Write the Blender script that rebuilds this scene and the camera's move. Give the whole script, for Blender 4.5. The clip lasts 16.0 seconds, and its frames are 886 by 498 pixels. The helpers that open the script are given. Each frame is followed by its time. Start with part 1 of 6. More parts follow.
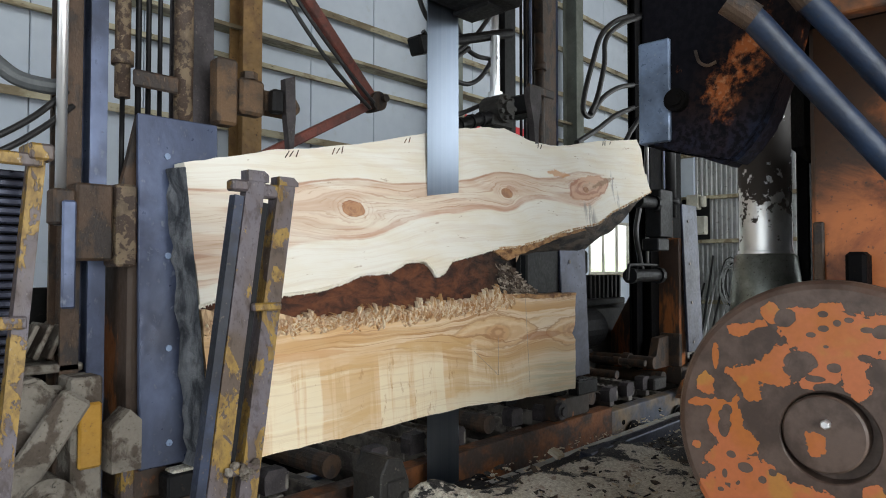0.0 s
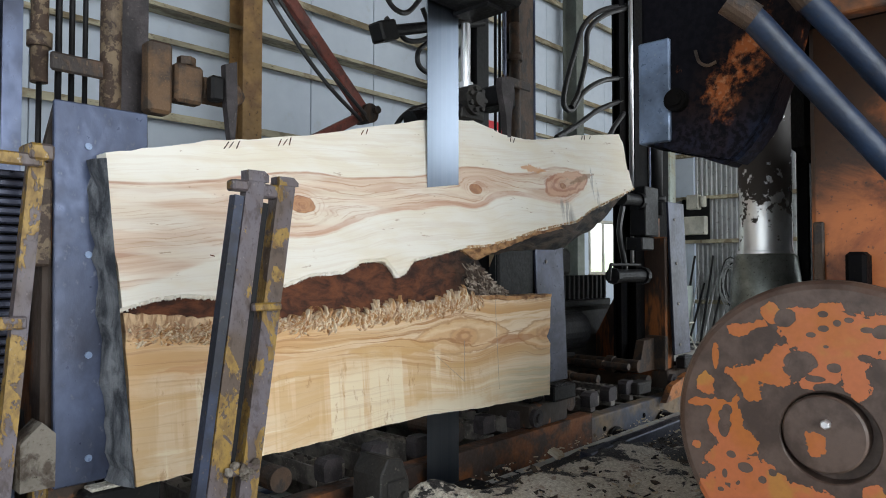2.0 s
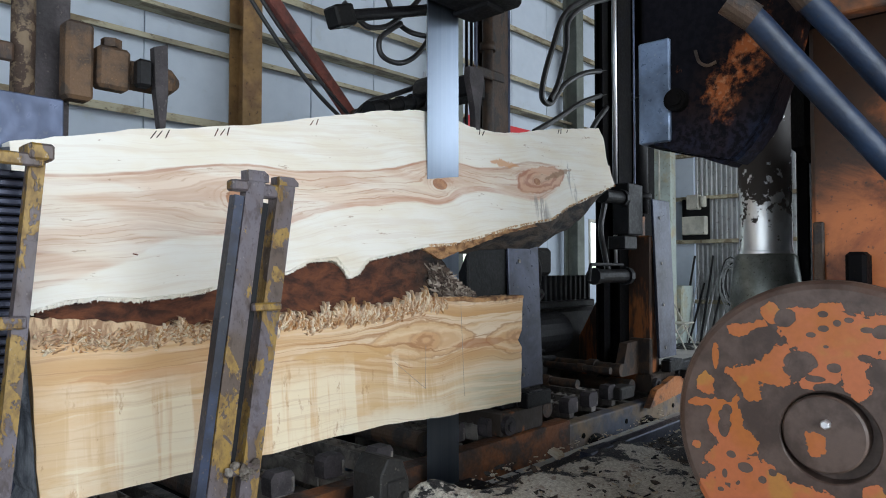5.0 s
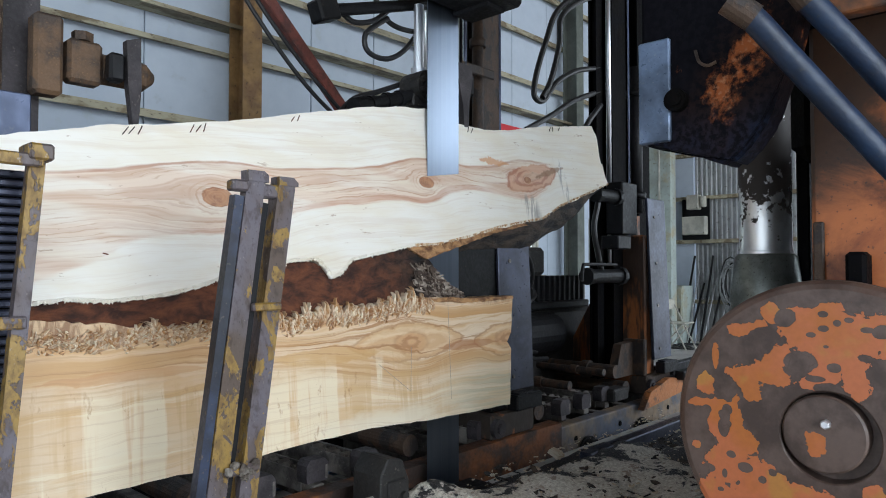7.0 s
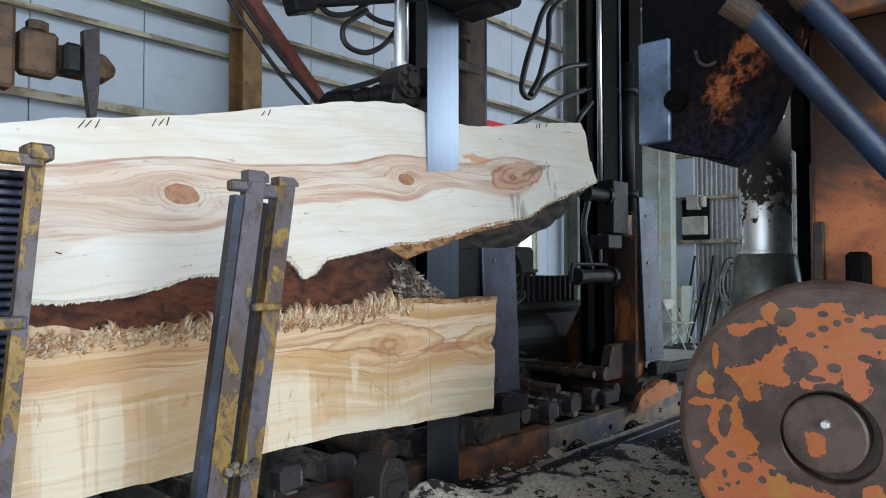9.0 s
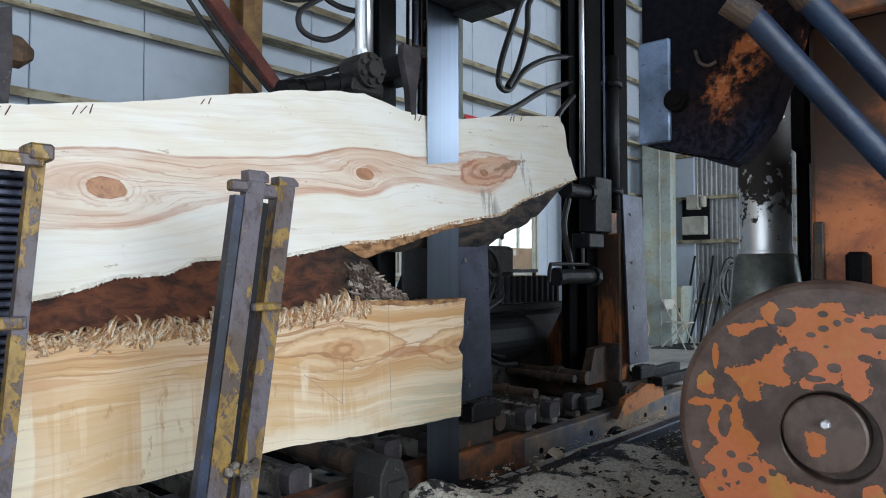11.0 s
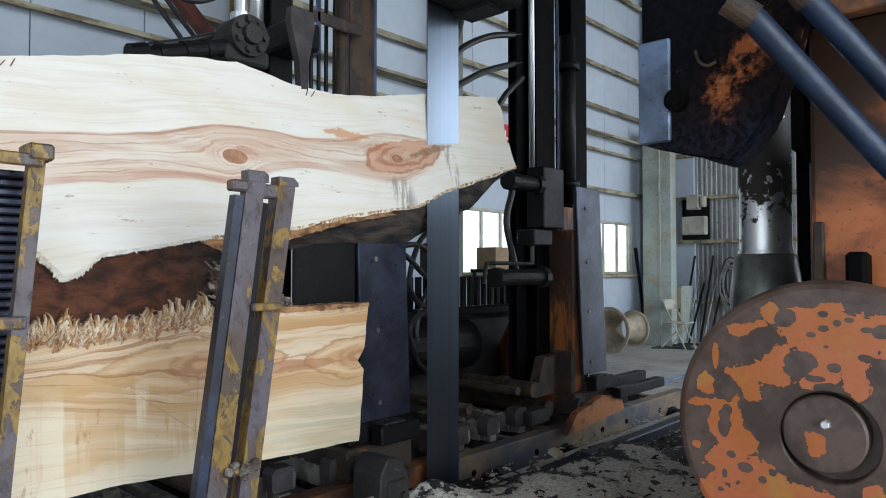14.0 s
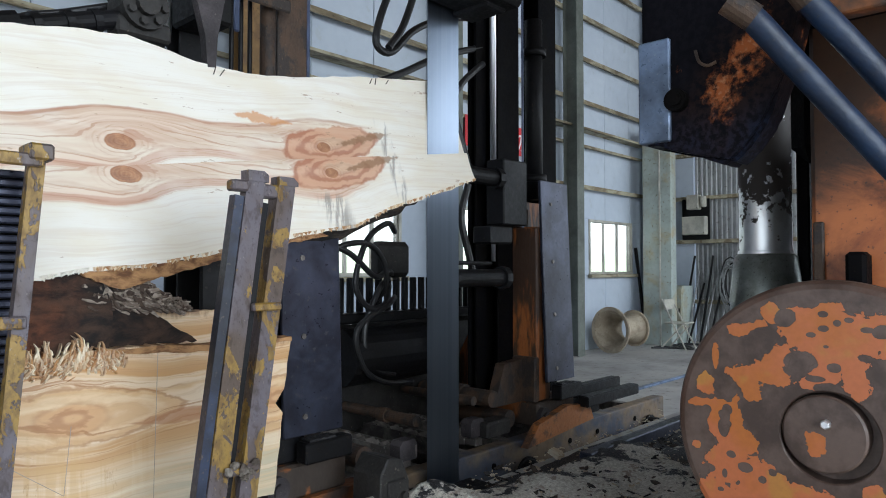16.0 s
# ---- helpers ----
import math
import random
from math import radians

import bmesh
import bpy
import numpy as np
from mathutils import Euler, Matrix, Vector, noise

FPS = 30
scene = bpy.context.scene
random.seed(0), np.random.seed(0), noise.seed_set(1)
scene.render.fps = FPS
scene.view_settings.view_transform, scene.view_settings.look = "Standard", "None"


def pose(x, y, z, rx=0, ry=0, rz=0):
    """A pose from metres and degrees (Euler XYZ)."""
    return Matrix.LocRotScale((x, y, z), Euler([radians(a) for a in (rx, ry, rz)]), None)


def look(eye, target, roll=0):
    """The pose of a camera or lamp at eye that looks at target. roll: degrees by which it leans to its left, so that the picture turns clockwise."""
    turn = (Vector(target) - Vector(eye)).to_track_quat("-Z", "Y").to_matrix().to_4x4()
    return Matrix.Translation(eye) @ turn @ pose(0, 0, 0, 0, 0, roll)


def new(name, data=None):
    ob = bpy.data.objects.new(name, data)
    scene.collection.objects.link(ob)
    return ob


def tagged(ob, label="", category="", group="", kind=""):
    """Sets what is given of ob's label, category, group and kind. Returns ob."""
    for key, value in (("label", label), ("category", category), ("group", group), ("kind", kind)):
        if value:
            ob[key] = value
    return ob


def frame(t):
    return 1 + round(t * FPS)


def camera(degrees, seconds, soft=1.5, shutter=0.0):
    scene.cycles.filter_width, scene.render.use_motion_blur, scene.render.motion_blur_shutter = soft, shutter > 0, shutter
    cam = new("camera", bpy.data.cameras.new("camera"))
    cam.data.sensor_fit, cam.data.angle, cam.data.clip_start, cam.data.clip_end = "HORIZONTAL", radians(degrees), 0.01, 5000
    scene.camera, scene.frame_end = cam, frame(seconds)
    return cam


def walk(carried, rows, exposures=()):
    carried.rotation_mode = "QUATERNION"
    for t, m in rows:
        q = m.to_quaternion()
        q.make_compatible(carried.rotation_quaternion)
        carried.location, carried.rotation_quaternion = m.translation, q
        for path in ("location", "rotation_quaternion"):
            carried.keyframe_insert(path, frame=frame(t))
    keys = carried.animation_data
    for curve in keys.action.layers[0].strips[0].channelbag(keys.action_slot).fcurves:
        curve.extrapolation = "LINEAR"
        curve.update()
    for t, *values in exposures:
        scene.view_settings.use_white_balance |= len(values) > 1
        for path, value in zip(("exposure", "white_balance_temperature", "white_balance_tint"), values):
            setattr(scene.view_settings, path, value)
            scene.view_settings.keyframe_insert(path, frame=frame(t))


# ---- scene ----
cam = camera(66.0, 16.0, soft=1.0)
EYE = pose(0, 0, 1.35, 91.71, 0, -47.35)
walk(cam, [(0, EYE), (16, EYE)], exposures=[(0, -0.02, 6900, 10), (3, -0.03, 6550, 10), (7, -0.02, 6200, 10), (9, -0.02, 6150, 10), (13, -0.08, 6200, 10), (15, -0.10, 6250, 10), (16, -0.04, 6250, 10)])

# ---- light: an overcast day outside, wide openings behind the camera ----
world = bpy.data.worlds.new("overcast_sky")
scene.world = world
world.use_nodes = True
wt = world.node_tree
sky = wt.nodes.new("ShaderNodeTexSky")
sky.sky_type, sky.sun_disc = "NISHITA", False
sky.sun_elevation, sky.sun_rotation = radians(50), radians(215)
wt.links.new(sky.outputs[0], wt.nodes["Background"].inputs[0])
wt.nodes["Background"].inputs[1].default_value = 0.12
sun = new("sun", bpy.data.lights.new("sun", "SUN"))
sun.data.energy, sun.data.angle, sun.data.color = 1.2, radians(12), (1.0, 0.96, 0.9)
sun.matrix_world = look((-6, -9, 12), (0, 0, 0))


def window_light(name, eye, target, w, h, power, color=(0.87, 0.94, 1.0)):
    la = new(name, bpy.data.lights.new(name, "AREA"))
    la.data.shape, la.data.size, la.data.size_y = "RECTANGLE", w, h
    la.data.energy, la.data.color = power, color
    la.matrix_world = look(eye, target)
    return la


window_light("gate_daylight", (0.6, -4.9, 2.6), (0.6, 0, 2.4), 8.8, 4.6, 650)
window_light("west_gate_daylight", (-5.9, 1.0, 2.6), (0, 1.0, 2.4), 5.6, 4.6, 150)
# unseen high windows, assumed so that the blade reflects something bright
window_light("unseen_window_daylight", (8.5, -4.85, 4.1), (7.6, 2.3, 1.4), 6.8, 3.0, 420)

# lamp added in an unseen east opening, to brighten the tracks and duct
window_light("added_east_light", (12.6, -0.5, 2.3), (6.0, 2.0, 0.8), 6.0, 4.4, 150)


# ---- materials ----
class Nodes:
    def __init__(self, name):
        self.m = bpy.data.materials.new(name)
        self.m.use_nodes = True
        self.t = self.m.node_tree
        self.b = self.t.nodes["Principled BSDF"]

    def put(self, sock, v):
        if isinstance(v, bpy.types.NodeSocket):
            self.t.links.new(v, sock)
        elif isinstance(v, (tuple, list)) and len(v) == 3 and sock.type == "RGBA":
            sock.default_value = (*v, 1)
        else:
            sock.default_value = v

    def coord(self, which="Object"):
        return self.t.nodes.new("ShaderNodeTexCoord").outputs[which]

    def math(self, op, a, b=0.0, c=0.0, clamp=False):
        n = self.t.nodes.new("ShaderNodeMath")
        n.operation, n.use_clamp = op, clamp
        for s, v in zip(n.inputs, (a, b, c)):
            self.put(s, v)
        return n.outputs[0]

    def split(self, v):
        n = self.t.nodes.new("ShaderNodeSeparateXYZ")
        self.put(n.inputs[0], v)
        return n.outputs

    def join(self, x, y, z):
        n = self.t.nodes.new("ShaderNodeCombineXYZ")
        for s, v in zip(n.inputs, (x, y, z)):
            self.put(s, v)
        return n.outputs[0]

    def scale(self, v, s):
        n = self.t.nodes.new("ShaderNodeMapping")
        self.put(n.inputs["Vector"], v)
        n.inputs["Scale"].default_value = s
        return n.outputs[0]

    def noise(self, v, scale, detail=4.0, rough=0.55, warp=0.0):
        n = self.t.nodes.new("ShaderNodeTexNoise")
        self.put(n.inputs["Vector"], v)
        n.inputs["Scale"].default_value, n.inputs["Detail"].default_value = scale, detail
        n.inputs["Roughness"].default_value, n.inputs["Distortion"].default_value = rough, warp
        return n.outputs[0]

    def ramp(self, f, lo, hi, a=0.0, b=1.0, smooth=True):
        n = self.t.nodes.new("ShaderNodeMapRange")
        n.interpolation_type = "SMOOTHSTEP" if smooth else "LINEAR"
        for s, v in zip(n.inputs, (f, lo, hi, a, b)):
            self.put(s, v)
        return n.outputs[0]

    def mix(self, f, a, b, kind="MIX"):
        n = self.t.nodes.new("ShaderNodeMix")
        n.data_type, n.blend_type = "RGBA", kind
        self.put(n.inputs[0], f), self.put(n.inputs[6], a), self.put(n.inputs[7], b)
        return n.outputs[2]

    def nudge(self, v, f):
        """The vector v moved by a millionth of f, so that long chains are worked out one after another."""
        n = self.t.nodes.new("ShaderNodeVectorMath")
        n.operation = "MULTIPLY_ADD"
        self.put(n.inputs[0], f)
        n.inputs[1].default_value = (1e-6, 1e-6, 1e-6)
        self.put(n.inputs[2], v)
        return n.outputs[0]

    def bump(self, h, strength=0.3, dist=0.01):
        n = self.t.nodes.new("ShaderNodeBump")
        n.inputs["Strength"].default_value, n.inputs["Distance"].default_value = strength, dist
        self.put(n.inputs["Height"], h)
        self.t.links.new(n.outputs[0], self.b.inputs["Normal"])

    def done(self, color, rough=0.6, metal=0.0):
        self.put(self.b.inputs["Base Color"], color)
        self.put(self.b.inputs["Roughness"], rough)
        self.put(self.b.inputs["Metallic"], metal)
        return self.m


def worn(name, base, second, third, cut=0.52, scale=5.0, rough=0.6, metal=0.0, soft=0.06, bump=0.25, stretch=(1, 1, 1), dirt=0.6, gloss=0.5):
    """Paint or steel with patches of a second tone, specks of a third, grime and fine relief."""
    k = Nodes(name)
    p = k.scale(k.coord(), stretch)
    big = k.noise(p, scale, 6, 0.6, 0.3)
    fine = k.noise(p, scale * 9, 4, 0.6)
    grime = k.noise(p, scale * 0.35, 5, 0.65)
    c = k.mix(k.ramp(big, cut - soft, cut + soft), base, second)
    c = k.mix(k.ramp(fine, 0.6, 0.72), c, third)
    c = k.mix(k.math("MULTIPLY", k.ramp(grime, 0.4, 0.7), dirt), c, tuple(v * 0.35 for v in second))
    c = k.mix(k.math("MULTIPLY", fine, 0.35), c, (0, 0, 0), "SOFT_LIGHT")
    k.bump(k.math("ADD", k.math("MULTIPLY", k.ramp(big, cut - soft, cut + soft), 0.6), fine), bump, 0.006)
    k.b.inputs["Specular IOR Level"].default_value = gloss
    return k.done(c, k.ramp(fine, 0.2, 0.8, rough - 0.12, rough + 0.15), metal)


RUST = worn("rusty_steel", (0.10, 0.057, 0.033), (0.042, 0.031, 0.026), (0.20, 0.145, 0.095), scale=13, rough=0.65, bump=0.4, stretch=(1, 1, 0.6))
RUSTY_OCHRE = worn("flaking_beige_paint", (0.22, 0.16, 0.10), (0.075, 0.046, 0.032), (0.38, 0.33, 0.26), 0.49, 24, 0.65, 0, 0.02, 0.3)
OCHRE = worn("ochre_column_paint", (0.34, 0.20, 0.07), (0.22, 0.12, 0.05), (0.09, 0.06, 0.04), 0.55, 3, 0.65, 0, 0.08)
DOG_RUST = worn("brown_rust", (0.15, 0.085, 0.042), (0.06, 0.04, 0.028), (0.24, 0.15, 0.08), 0.50, 12, 0.7, 0, 0.1)


def guard_paint():
    """Steel worn bare and purplish grey, with islands of ochre-yellow paint, brown rust runs and bright scratches."""
    k = Nodes("yellow_paint_worn_to_steel")
    p = k.scale(k.coord(), (1, 1, 0.55))
    big = k.noise(p, 12, 6, 0.65, 0.5)
    mid = k.noise(p, 34, 5, 0.65, 0.3)
    fine = k.noise(p, 120, 3, 0.6)
    tone = k.noise(p, 4, 4, 0.6)
    steel = k.mix(k.ramp(tone, 0.4, 0.62), (0.115, 0.10, 0.115), (0.085, 0.058, 0.042))
    steel = k.mix(k.math("MULTIPLY", k.ramp(mid, 0.5, 0.66), 0.6), steel, (0.045, 0.03, 0.024))
    yellow = k.mix(k.ramp(mid, 0.42, 0.62), (0.27, 0.165, 0.035), (0.16, 0.095, 0.03))
    paint = k.ramp(k.math("ADD", k.math("ADD", big, k.math("MULTIPLY", tone, 0.5)), k.math("MULTIPLY", mid, 0.18)), 0.865, 0.885)
    c = k.mix(paint, steel, yellow)
    c = k.mix(k.math("MULTIPLY", k.ramp(fine, 0.64, 0.72), 0.7), c, (0.33, 0.29, 0.25))
    c = k.mix(k.math("MULTIPLY", k.ramp(fine, 0.40, 0.32), 0.7), c, (0.02, 0.016, 0.014))
    k.bump(k.math("ADD", k.math("MULTIPLY", paint, 0.8), k.math("ADD", mid, k.math("MULTIPLY", fine, 0.4))), 0.5, 0.004)
    return k.done(c, k.ramp(mid, 0.3, 0.7, 0.38, 0.68), 0.1)


YELLOW_STEEL = guard_paint()
BLUE_STEEL = worn("blue_grey_steel_plate", (0.12, 0.155, 0.26), (0.035, 0.042, 0.075), (0.18, 0.20, 0.26), 0.52, 3.5, 0.36, 0.3, 0.2, 0.15, stretch=(1, 1, 0.7), dirt=0.5)
# darker copy of the plate steel above, with the far headblocks' shade in its colour
PLATE_BLACK = worn("blue_black_plate", (0.075, 0.084, 0.125), (0.035, 0.037, 0.055), (0.10, 0.10, 0.115), 0.5, 4, 0.36, 0.55, 0.15, 0.06, dirt=0.5)
# dark blue that holds the shade on the guard channel's side
FLANGE_SHADE = worn("dark_blue_shaded_flange", (0.038, 0.052, 0.095), (0.02, 0.024, 0.036), (0.15, 0.12, 0.10), 0.52, 6, 0.4, 0.2, 0.12, 0.2)
KNEE_PAINT = worn("dark_rust_with_orange_paint", (0.055, 0.04, 0.03), (0.34, 0.12, 0.035), (0.10, 0.07, 0.05), 0.58, 4, 0.6, 0, 0.03, 0.35, stretch=(1, 1, 0.5), dirt=0.2)
SHOE_PAINT = worn("bright_orange_shoe_paint", (0.50, 0.19, 0.055), (0.12, 0.06, 0.035), (0.30, 0.16, 0.08), 0.57, 6, 0.55, 0, 0.05, 0.3, dirt=0.4)
FOOT_YELLOW = worn("chrome_yellow_paint_under_dust", (0.50, 0.27, 0.035), (0.27, 0.22, 0.17), (0.33, 0.18, 0.05), 0.54, 7, 0.6, 0, 0.03, 0.3, dirt=0.2)
IRON = worn("dull_purple_iron", (0.09, 0.076, 0.08), (0.045, 0.038, 0.04), (0.20, 0.175, 0.16), 0.5, 9, 0.7, 0.1, 0.15, 0.4)
CHAIN = worn("dusty_oily_chain", (0.32, 0.29, 0.255), (0.12, 0.105, 0.095), (0.52, 0.48, 0.42), 0.5, 9, 0.6, 0.2, 0.1)
PALE_STEEL = worn("pale_blue_steel", (0.25, 0.33, 0.48), (0.14, 0.19, 0.28), (0.30, 0.35, 0.42), 0.5, 6, 0.35, 0.3, 0.2, 0.1, dirt=0.85)
DARK_STEEL = worn("oily_dark_steel", (0.013, 0.013, 0.015), (0.008, 0.0075, 0.0075), (0.042, 0.034, 0.028), 0.5, 5, 0.5, 0.1, 0.15, gloss=0.25)
BLACK_GREASE = worn("black_grease", (0.006, 0.006, 0.008), (0.009, 0.008, 0.007), (0.02, 0.016, 0.014), 0.5, 6, 0.6, 0.0, 0.2, gloss=0.03)
def column_paint():
    """Orange machine paint, rubbed paler low down; sooty oil and painted-in shade darken it under the housing."""
    k = Nodes("old_orange_paint")
    p = k.coord()
    x, y, z = k.split(p)
    big = k.noise(p, 3.0, 6, 0.65, 0.5)
    fine = k.noise(p, 35, 4, 0.6)
    c = k.mix(k.ramp(big, 0.4, 0.62), (0.50, 0.15, 0.04), (0.34, 0.09, 0.027))
    c = k.mix(k.ramp(fine, 0.60, 0.68), c, (0.16, 0.06, 0.03))
    # shade under the housing is put into the colour, along with sooty grime
    sooty_dark = k.ramp(k.math("ADD", k.math("MULTIPLY_ADD", y, 1.3, z), k.math("MULTIPLY_ADD", big, 1.4, -0.7)), 2.20, 2.70)
    c = k.mix(k.math("MULTIPLY", sooty_dark, 0.93), c, k.mix(fine, (0.008, 0.007, 0.005), (0.035, 0.022, 0.013)))
    k.bump(fine, 0.2, 0.005)
    return k.done(c, 0.5)


ORANGE_PAINT = column_paint()
ORANGE_BEAM = worn("rust_orange_beam", (0.28, 0.10, 0.03), (0.07, 0.045, 0.035), (0.13, 0.09, 0.06), 0.52, 5, 0.65, 0.0, 0.1, 0.3, dirt=0.8)
RED_PAINT = worn("red_brown_paint", (0.23, 0.065, 0.045), (0.13, 0.045, 0.035), (0.07, 0.04, 0.03), 0.55, 9, 0.5)
WALL_PANEL = worn("pale_wall_board", (0.60, 0.66, 0.73), (0.53, 0.59, 0.67), (0.55, 0.60, 0.65), 0.5, 0.8, 0.85, 0, 0.3, 0.08, dirt=0.12)
GIRT = worn("weathered_girt_steel", (0.46, 0.42, 0.30), (0.24, 0.19, 0.115), (0.10, 0.075, 0.055), 0.52, 6, 0.7, stretch=(0.4, 1, 1))
GREY_COLUMN = worn("grey_green_column_paint", (0.20, 0.22, 0.19), (0.13, 0.14, 0.12), (0.27, 0.28, 0.24), 0.55, 2, 0.65, 0, 0.15)
GREEN_COLUMN = worn("pale_green_paint_rust_stained", (0.47, 0.53, 0.49), (0.46, 0.41, 0.27), (0.28, 0.24, 0.17), 0.57, 2.4, 0.6, 0, 0.12)
CORRUGATED = worn("grey_corrugated_sheet", (0.55, 0.56, 0.56), (0.42, 0.43, 0.43), (0.28, 0.26, 0.24), 0.52, 1.5, 0.45, 0.4, 0.2, 0.05)
CONCRETE = worn("dusty_concrete", (0.52, 0.50, 0.46), (0.42, 0.40, 0.37), (0.22, 0.2, 0.18), 0.5, 1.2, 0.9, 0, 0.25, 0.2)
DUSTY_STEEL = worn("dust_caked_steel", (0.27, 0.24, 0.20), (0.11, 0.085, 0.065), (0.07, 0.055, 0.04), 0.53, 9, 0.9, 0, 0.05, 0.6)
END_BEAM = worn("ochre_and_blue_worn_beam", (0.30, 0.21, 0.12), (0.09, 0.105, 0.14), (0.14, 0.10, 0.07), 0.52, 2.2, 0.6, 0, 0.1, 0.3, dirt=0.5)
GREY_HOSE = worn("grey_rubber_hose", (0.12, 0.13, 0.135), (0.08, 0.085, 0.09), (0.2, 0.2, 0.2), 0.5, 8, 0.55, 0, 0.2)
HOSE = worn("black_rubber_hose", (0.018, 0.018, 0.02), (0.025, 0.024, 0.024), (0.05, 0.05, 0.05), 0.5, 10, 0.4, 0, 0.2)
BLUE_PIPE = worn("dark_blue_hose", (0.02, 0.042, 0.09), (0.010, 0.020, 0.045), (0.05, 0.06, 0.075), 0.5, 5, 0.42, 0.0, 0.2, gloss=0.5)
CREAM_PLASTIC = worn("cream_plastic", (0.62, 0.60, 0.52), (0.55, 0.53, 0.46), (0.4, 0.38, 0.33), 0.55, 5, 0.5)
REEL_WOOD = worn("bleached_reel_wood", (0.55, 0.47, 0.35), (0.45, 0.37, 0.27), (0.3, 0.24, 0.17), 0.5, 5, 0.8)
CHROME = Nodes("bright_piston_rod").done((0.92, 0.93, 0.95), 0.34, 0.9)


def galvanised():
    k = Nodes("spotted_galvanised_duct")
    p = k.coord()
    z = k.split(p)[2]
    spots = k.noise(p, 15, 5, 0.62)
    up = k.ramp(z, 1.45, 2.1, 0.65, 0.34)
    sooty_dark = k.ramp(k.math("SUBTRACT", spots, up), -0.02, 0.02)
    c = k.mix(sooty_dark, k.mix(k.ramp(k.noise(p, 5, 5, 0.6), 0.4, 0.65), (0.86, 0.87, 0.88), (0.60, 0.60, 0.60)), (0.05, 0.04, 0.035))
    return k.done(c, k.math("MULTIPLY_ADD", sooty_dark, 0.35, 0.36), k.math("MULTIPLY_ADD", sooty_dark, -0.8, 0.85))


def blade_steel():
    k = Nodes("polished_saw_steel")
    p = k.coord()
    streak = k.noise(k.scale(p, (70, 1, 0.25)), 1.0, 5, 0.6)
    c = k.mix(streak, (0.17, 0.205, 0.265), (0.29, 0.335, 0.40))
    return k.done(c, k.math("MULTIPLY_ADD", streak, 0.2, 0.22), 1.0)


def pale_wood():
    """Sawn softwood: pale sapwood with a rose heart band and knots."""
    k = Nodes("pale_sawn_wood")
    p = k.coord()
    x, y, z = k.split(p)
    n1 = k.noise(k.scale(p, (0.9, 1, 2.2)), 1.2, 3, 0.5)
    n2 = k.noise(k.scale(p, (2.2, 1, 9.0)), 1.5, 4, 0.5)
    w = k.math("SUBTRACT", z, k.math("MULTIPLY", k.math("SUBTRACT", x, 1.22), 0.111))
    w = k.math("ADD", w, k.math("MULTIPLY_ADD", n1, 0.13, -0.065))
    w = k.math("ADD", w, k.math("MULTIPLY_ADD", n2, 0.03, -0.015))
    wob = k.noise(p, 9, 3, 0.6)
    rings, halo, core_ring = None, None, None
    for kx, kz, r, size in KNOTS:
        dx = k.math("MULTIPLY", k.math("SUBTRACT", x, kx), 0.55)
        dz = k.math("SUBTRACT", z, kz)
        d = k.math("SQRT", k.math("ADD", k.math("MULTIPLY", dx, dx), k.math("MULTIPLY", dz, dz)))
        d = k.math("ADD", d, k.math("MULTIPLY_ADD", wob, size * 0.8, -size * 0.4))
        e = k.math("POWER", 2.718, k.math("MULTIPLY", k.math("MULTIPLY", d, d), -1.0 / (r * r)))
        w = k.math("SUBTRACT", w, k.math("MULTIPLY", k.math("MULTIPLY", dz, e), 0.9))
        core = k.ramp(d, size, size * 0.88)
        ring = k.math("MULTIPLY", k.ramp(d, size * 2.3, size * 1.1), k.ramp(k.math("SINE", k.math("MULTIPLY", d, 16.0 / size)), 0.2, 0.9))
        rings = core if rings is None else k.math("MAXIMUM", rings, core)
        inner = k.math("MULTIPLY", core, k.ramp(k.math("SINE", k.math("MULTIPLY", d, 26.0 / size)), -0.4, 0.8))
        core_ring = inner if core_ring is None else k.math("MAXIMUM", core_ring, inner)
        halo = ring if halo is None else k.math("MAXIMUM", halo, ring)
    grain = k.noise(k.join(k.math("MULTIPLY", x, 1.6), k.math("MULTIPLY", y, 4), k.math("MULTIPLY", w, 70)), 1.0, 5, 0.6)
    veins = k.noise(k.join(k.math("MULTIPLY", x, 0.7), 0.0, k.math("MULTIPLY", w, 26)), 1.0, 3, 0.6)
    blotch = k.noise(k.scale(p, (1.0, 1, 3.0)), 2.6, 5, 0.6)
    jit = k.math("ADD", w, k.math("MULTIPLY", n2, 0.03))
    line = k.math("MULTIPLY", k.ramp(k.math("SINE", k.math("MULTIPLY", jit, 190)), 0.86, 0.98), k.ramp(blotch, 0.40, 0.55))
    gate = k.noise(k.scale(p, (1.5, 1, 12)), 1.7, 3, 0.5)
    line2 = k.math("MULTIPLY", k.ramp(k.math("SINE", k.math("MULTIPLY", jit, 430)), 0.75, 0.98), k.ramp(gate, 0.48, 0.58))
    sap = k.mix(k.ramp(n2, 0.35, 0.7), (0.82, 0.785, 0.70), (0.78, 0.715, 0.585))
    sap = k.mix(k.math("MULTIPLY", k.ramp(blotch, 0.52, 0.70), 0.3), sap, (0.74, 0.62, 0.42))
    rose = k.mix(k.ramp(veins, 0.42, 0.56), (0.73, 0.58, 0.45), (0.60, 0.41, 0.29))
    rose = k.mix(k.math("MULTIPLY", k.ramp(veins, 0.59, 0.62), 0.7), rose, (0.42, 0.20, 0.12))
    low = k.ramp(x, 1.2, 1.9, 1.30, 1.45)
    low = k.math("ADD", low, k.ramp(x, 1.9, 3.9, 0.0, 0.08))
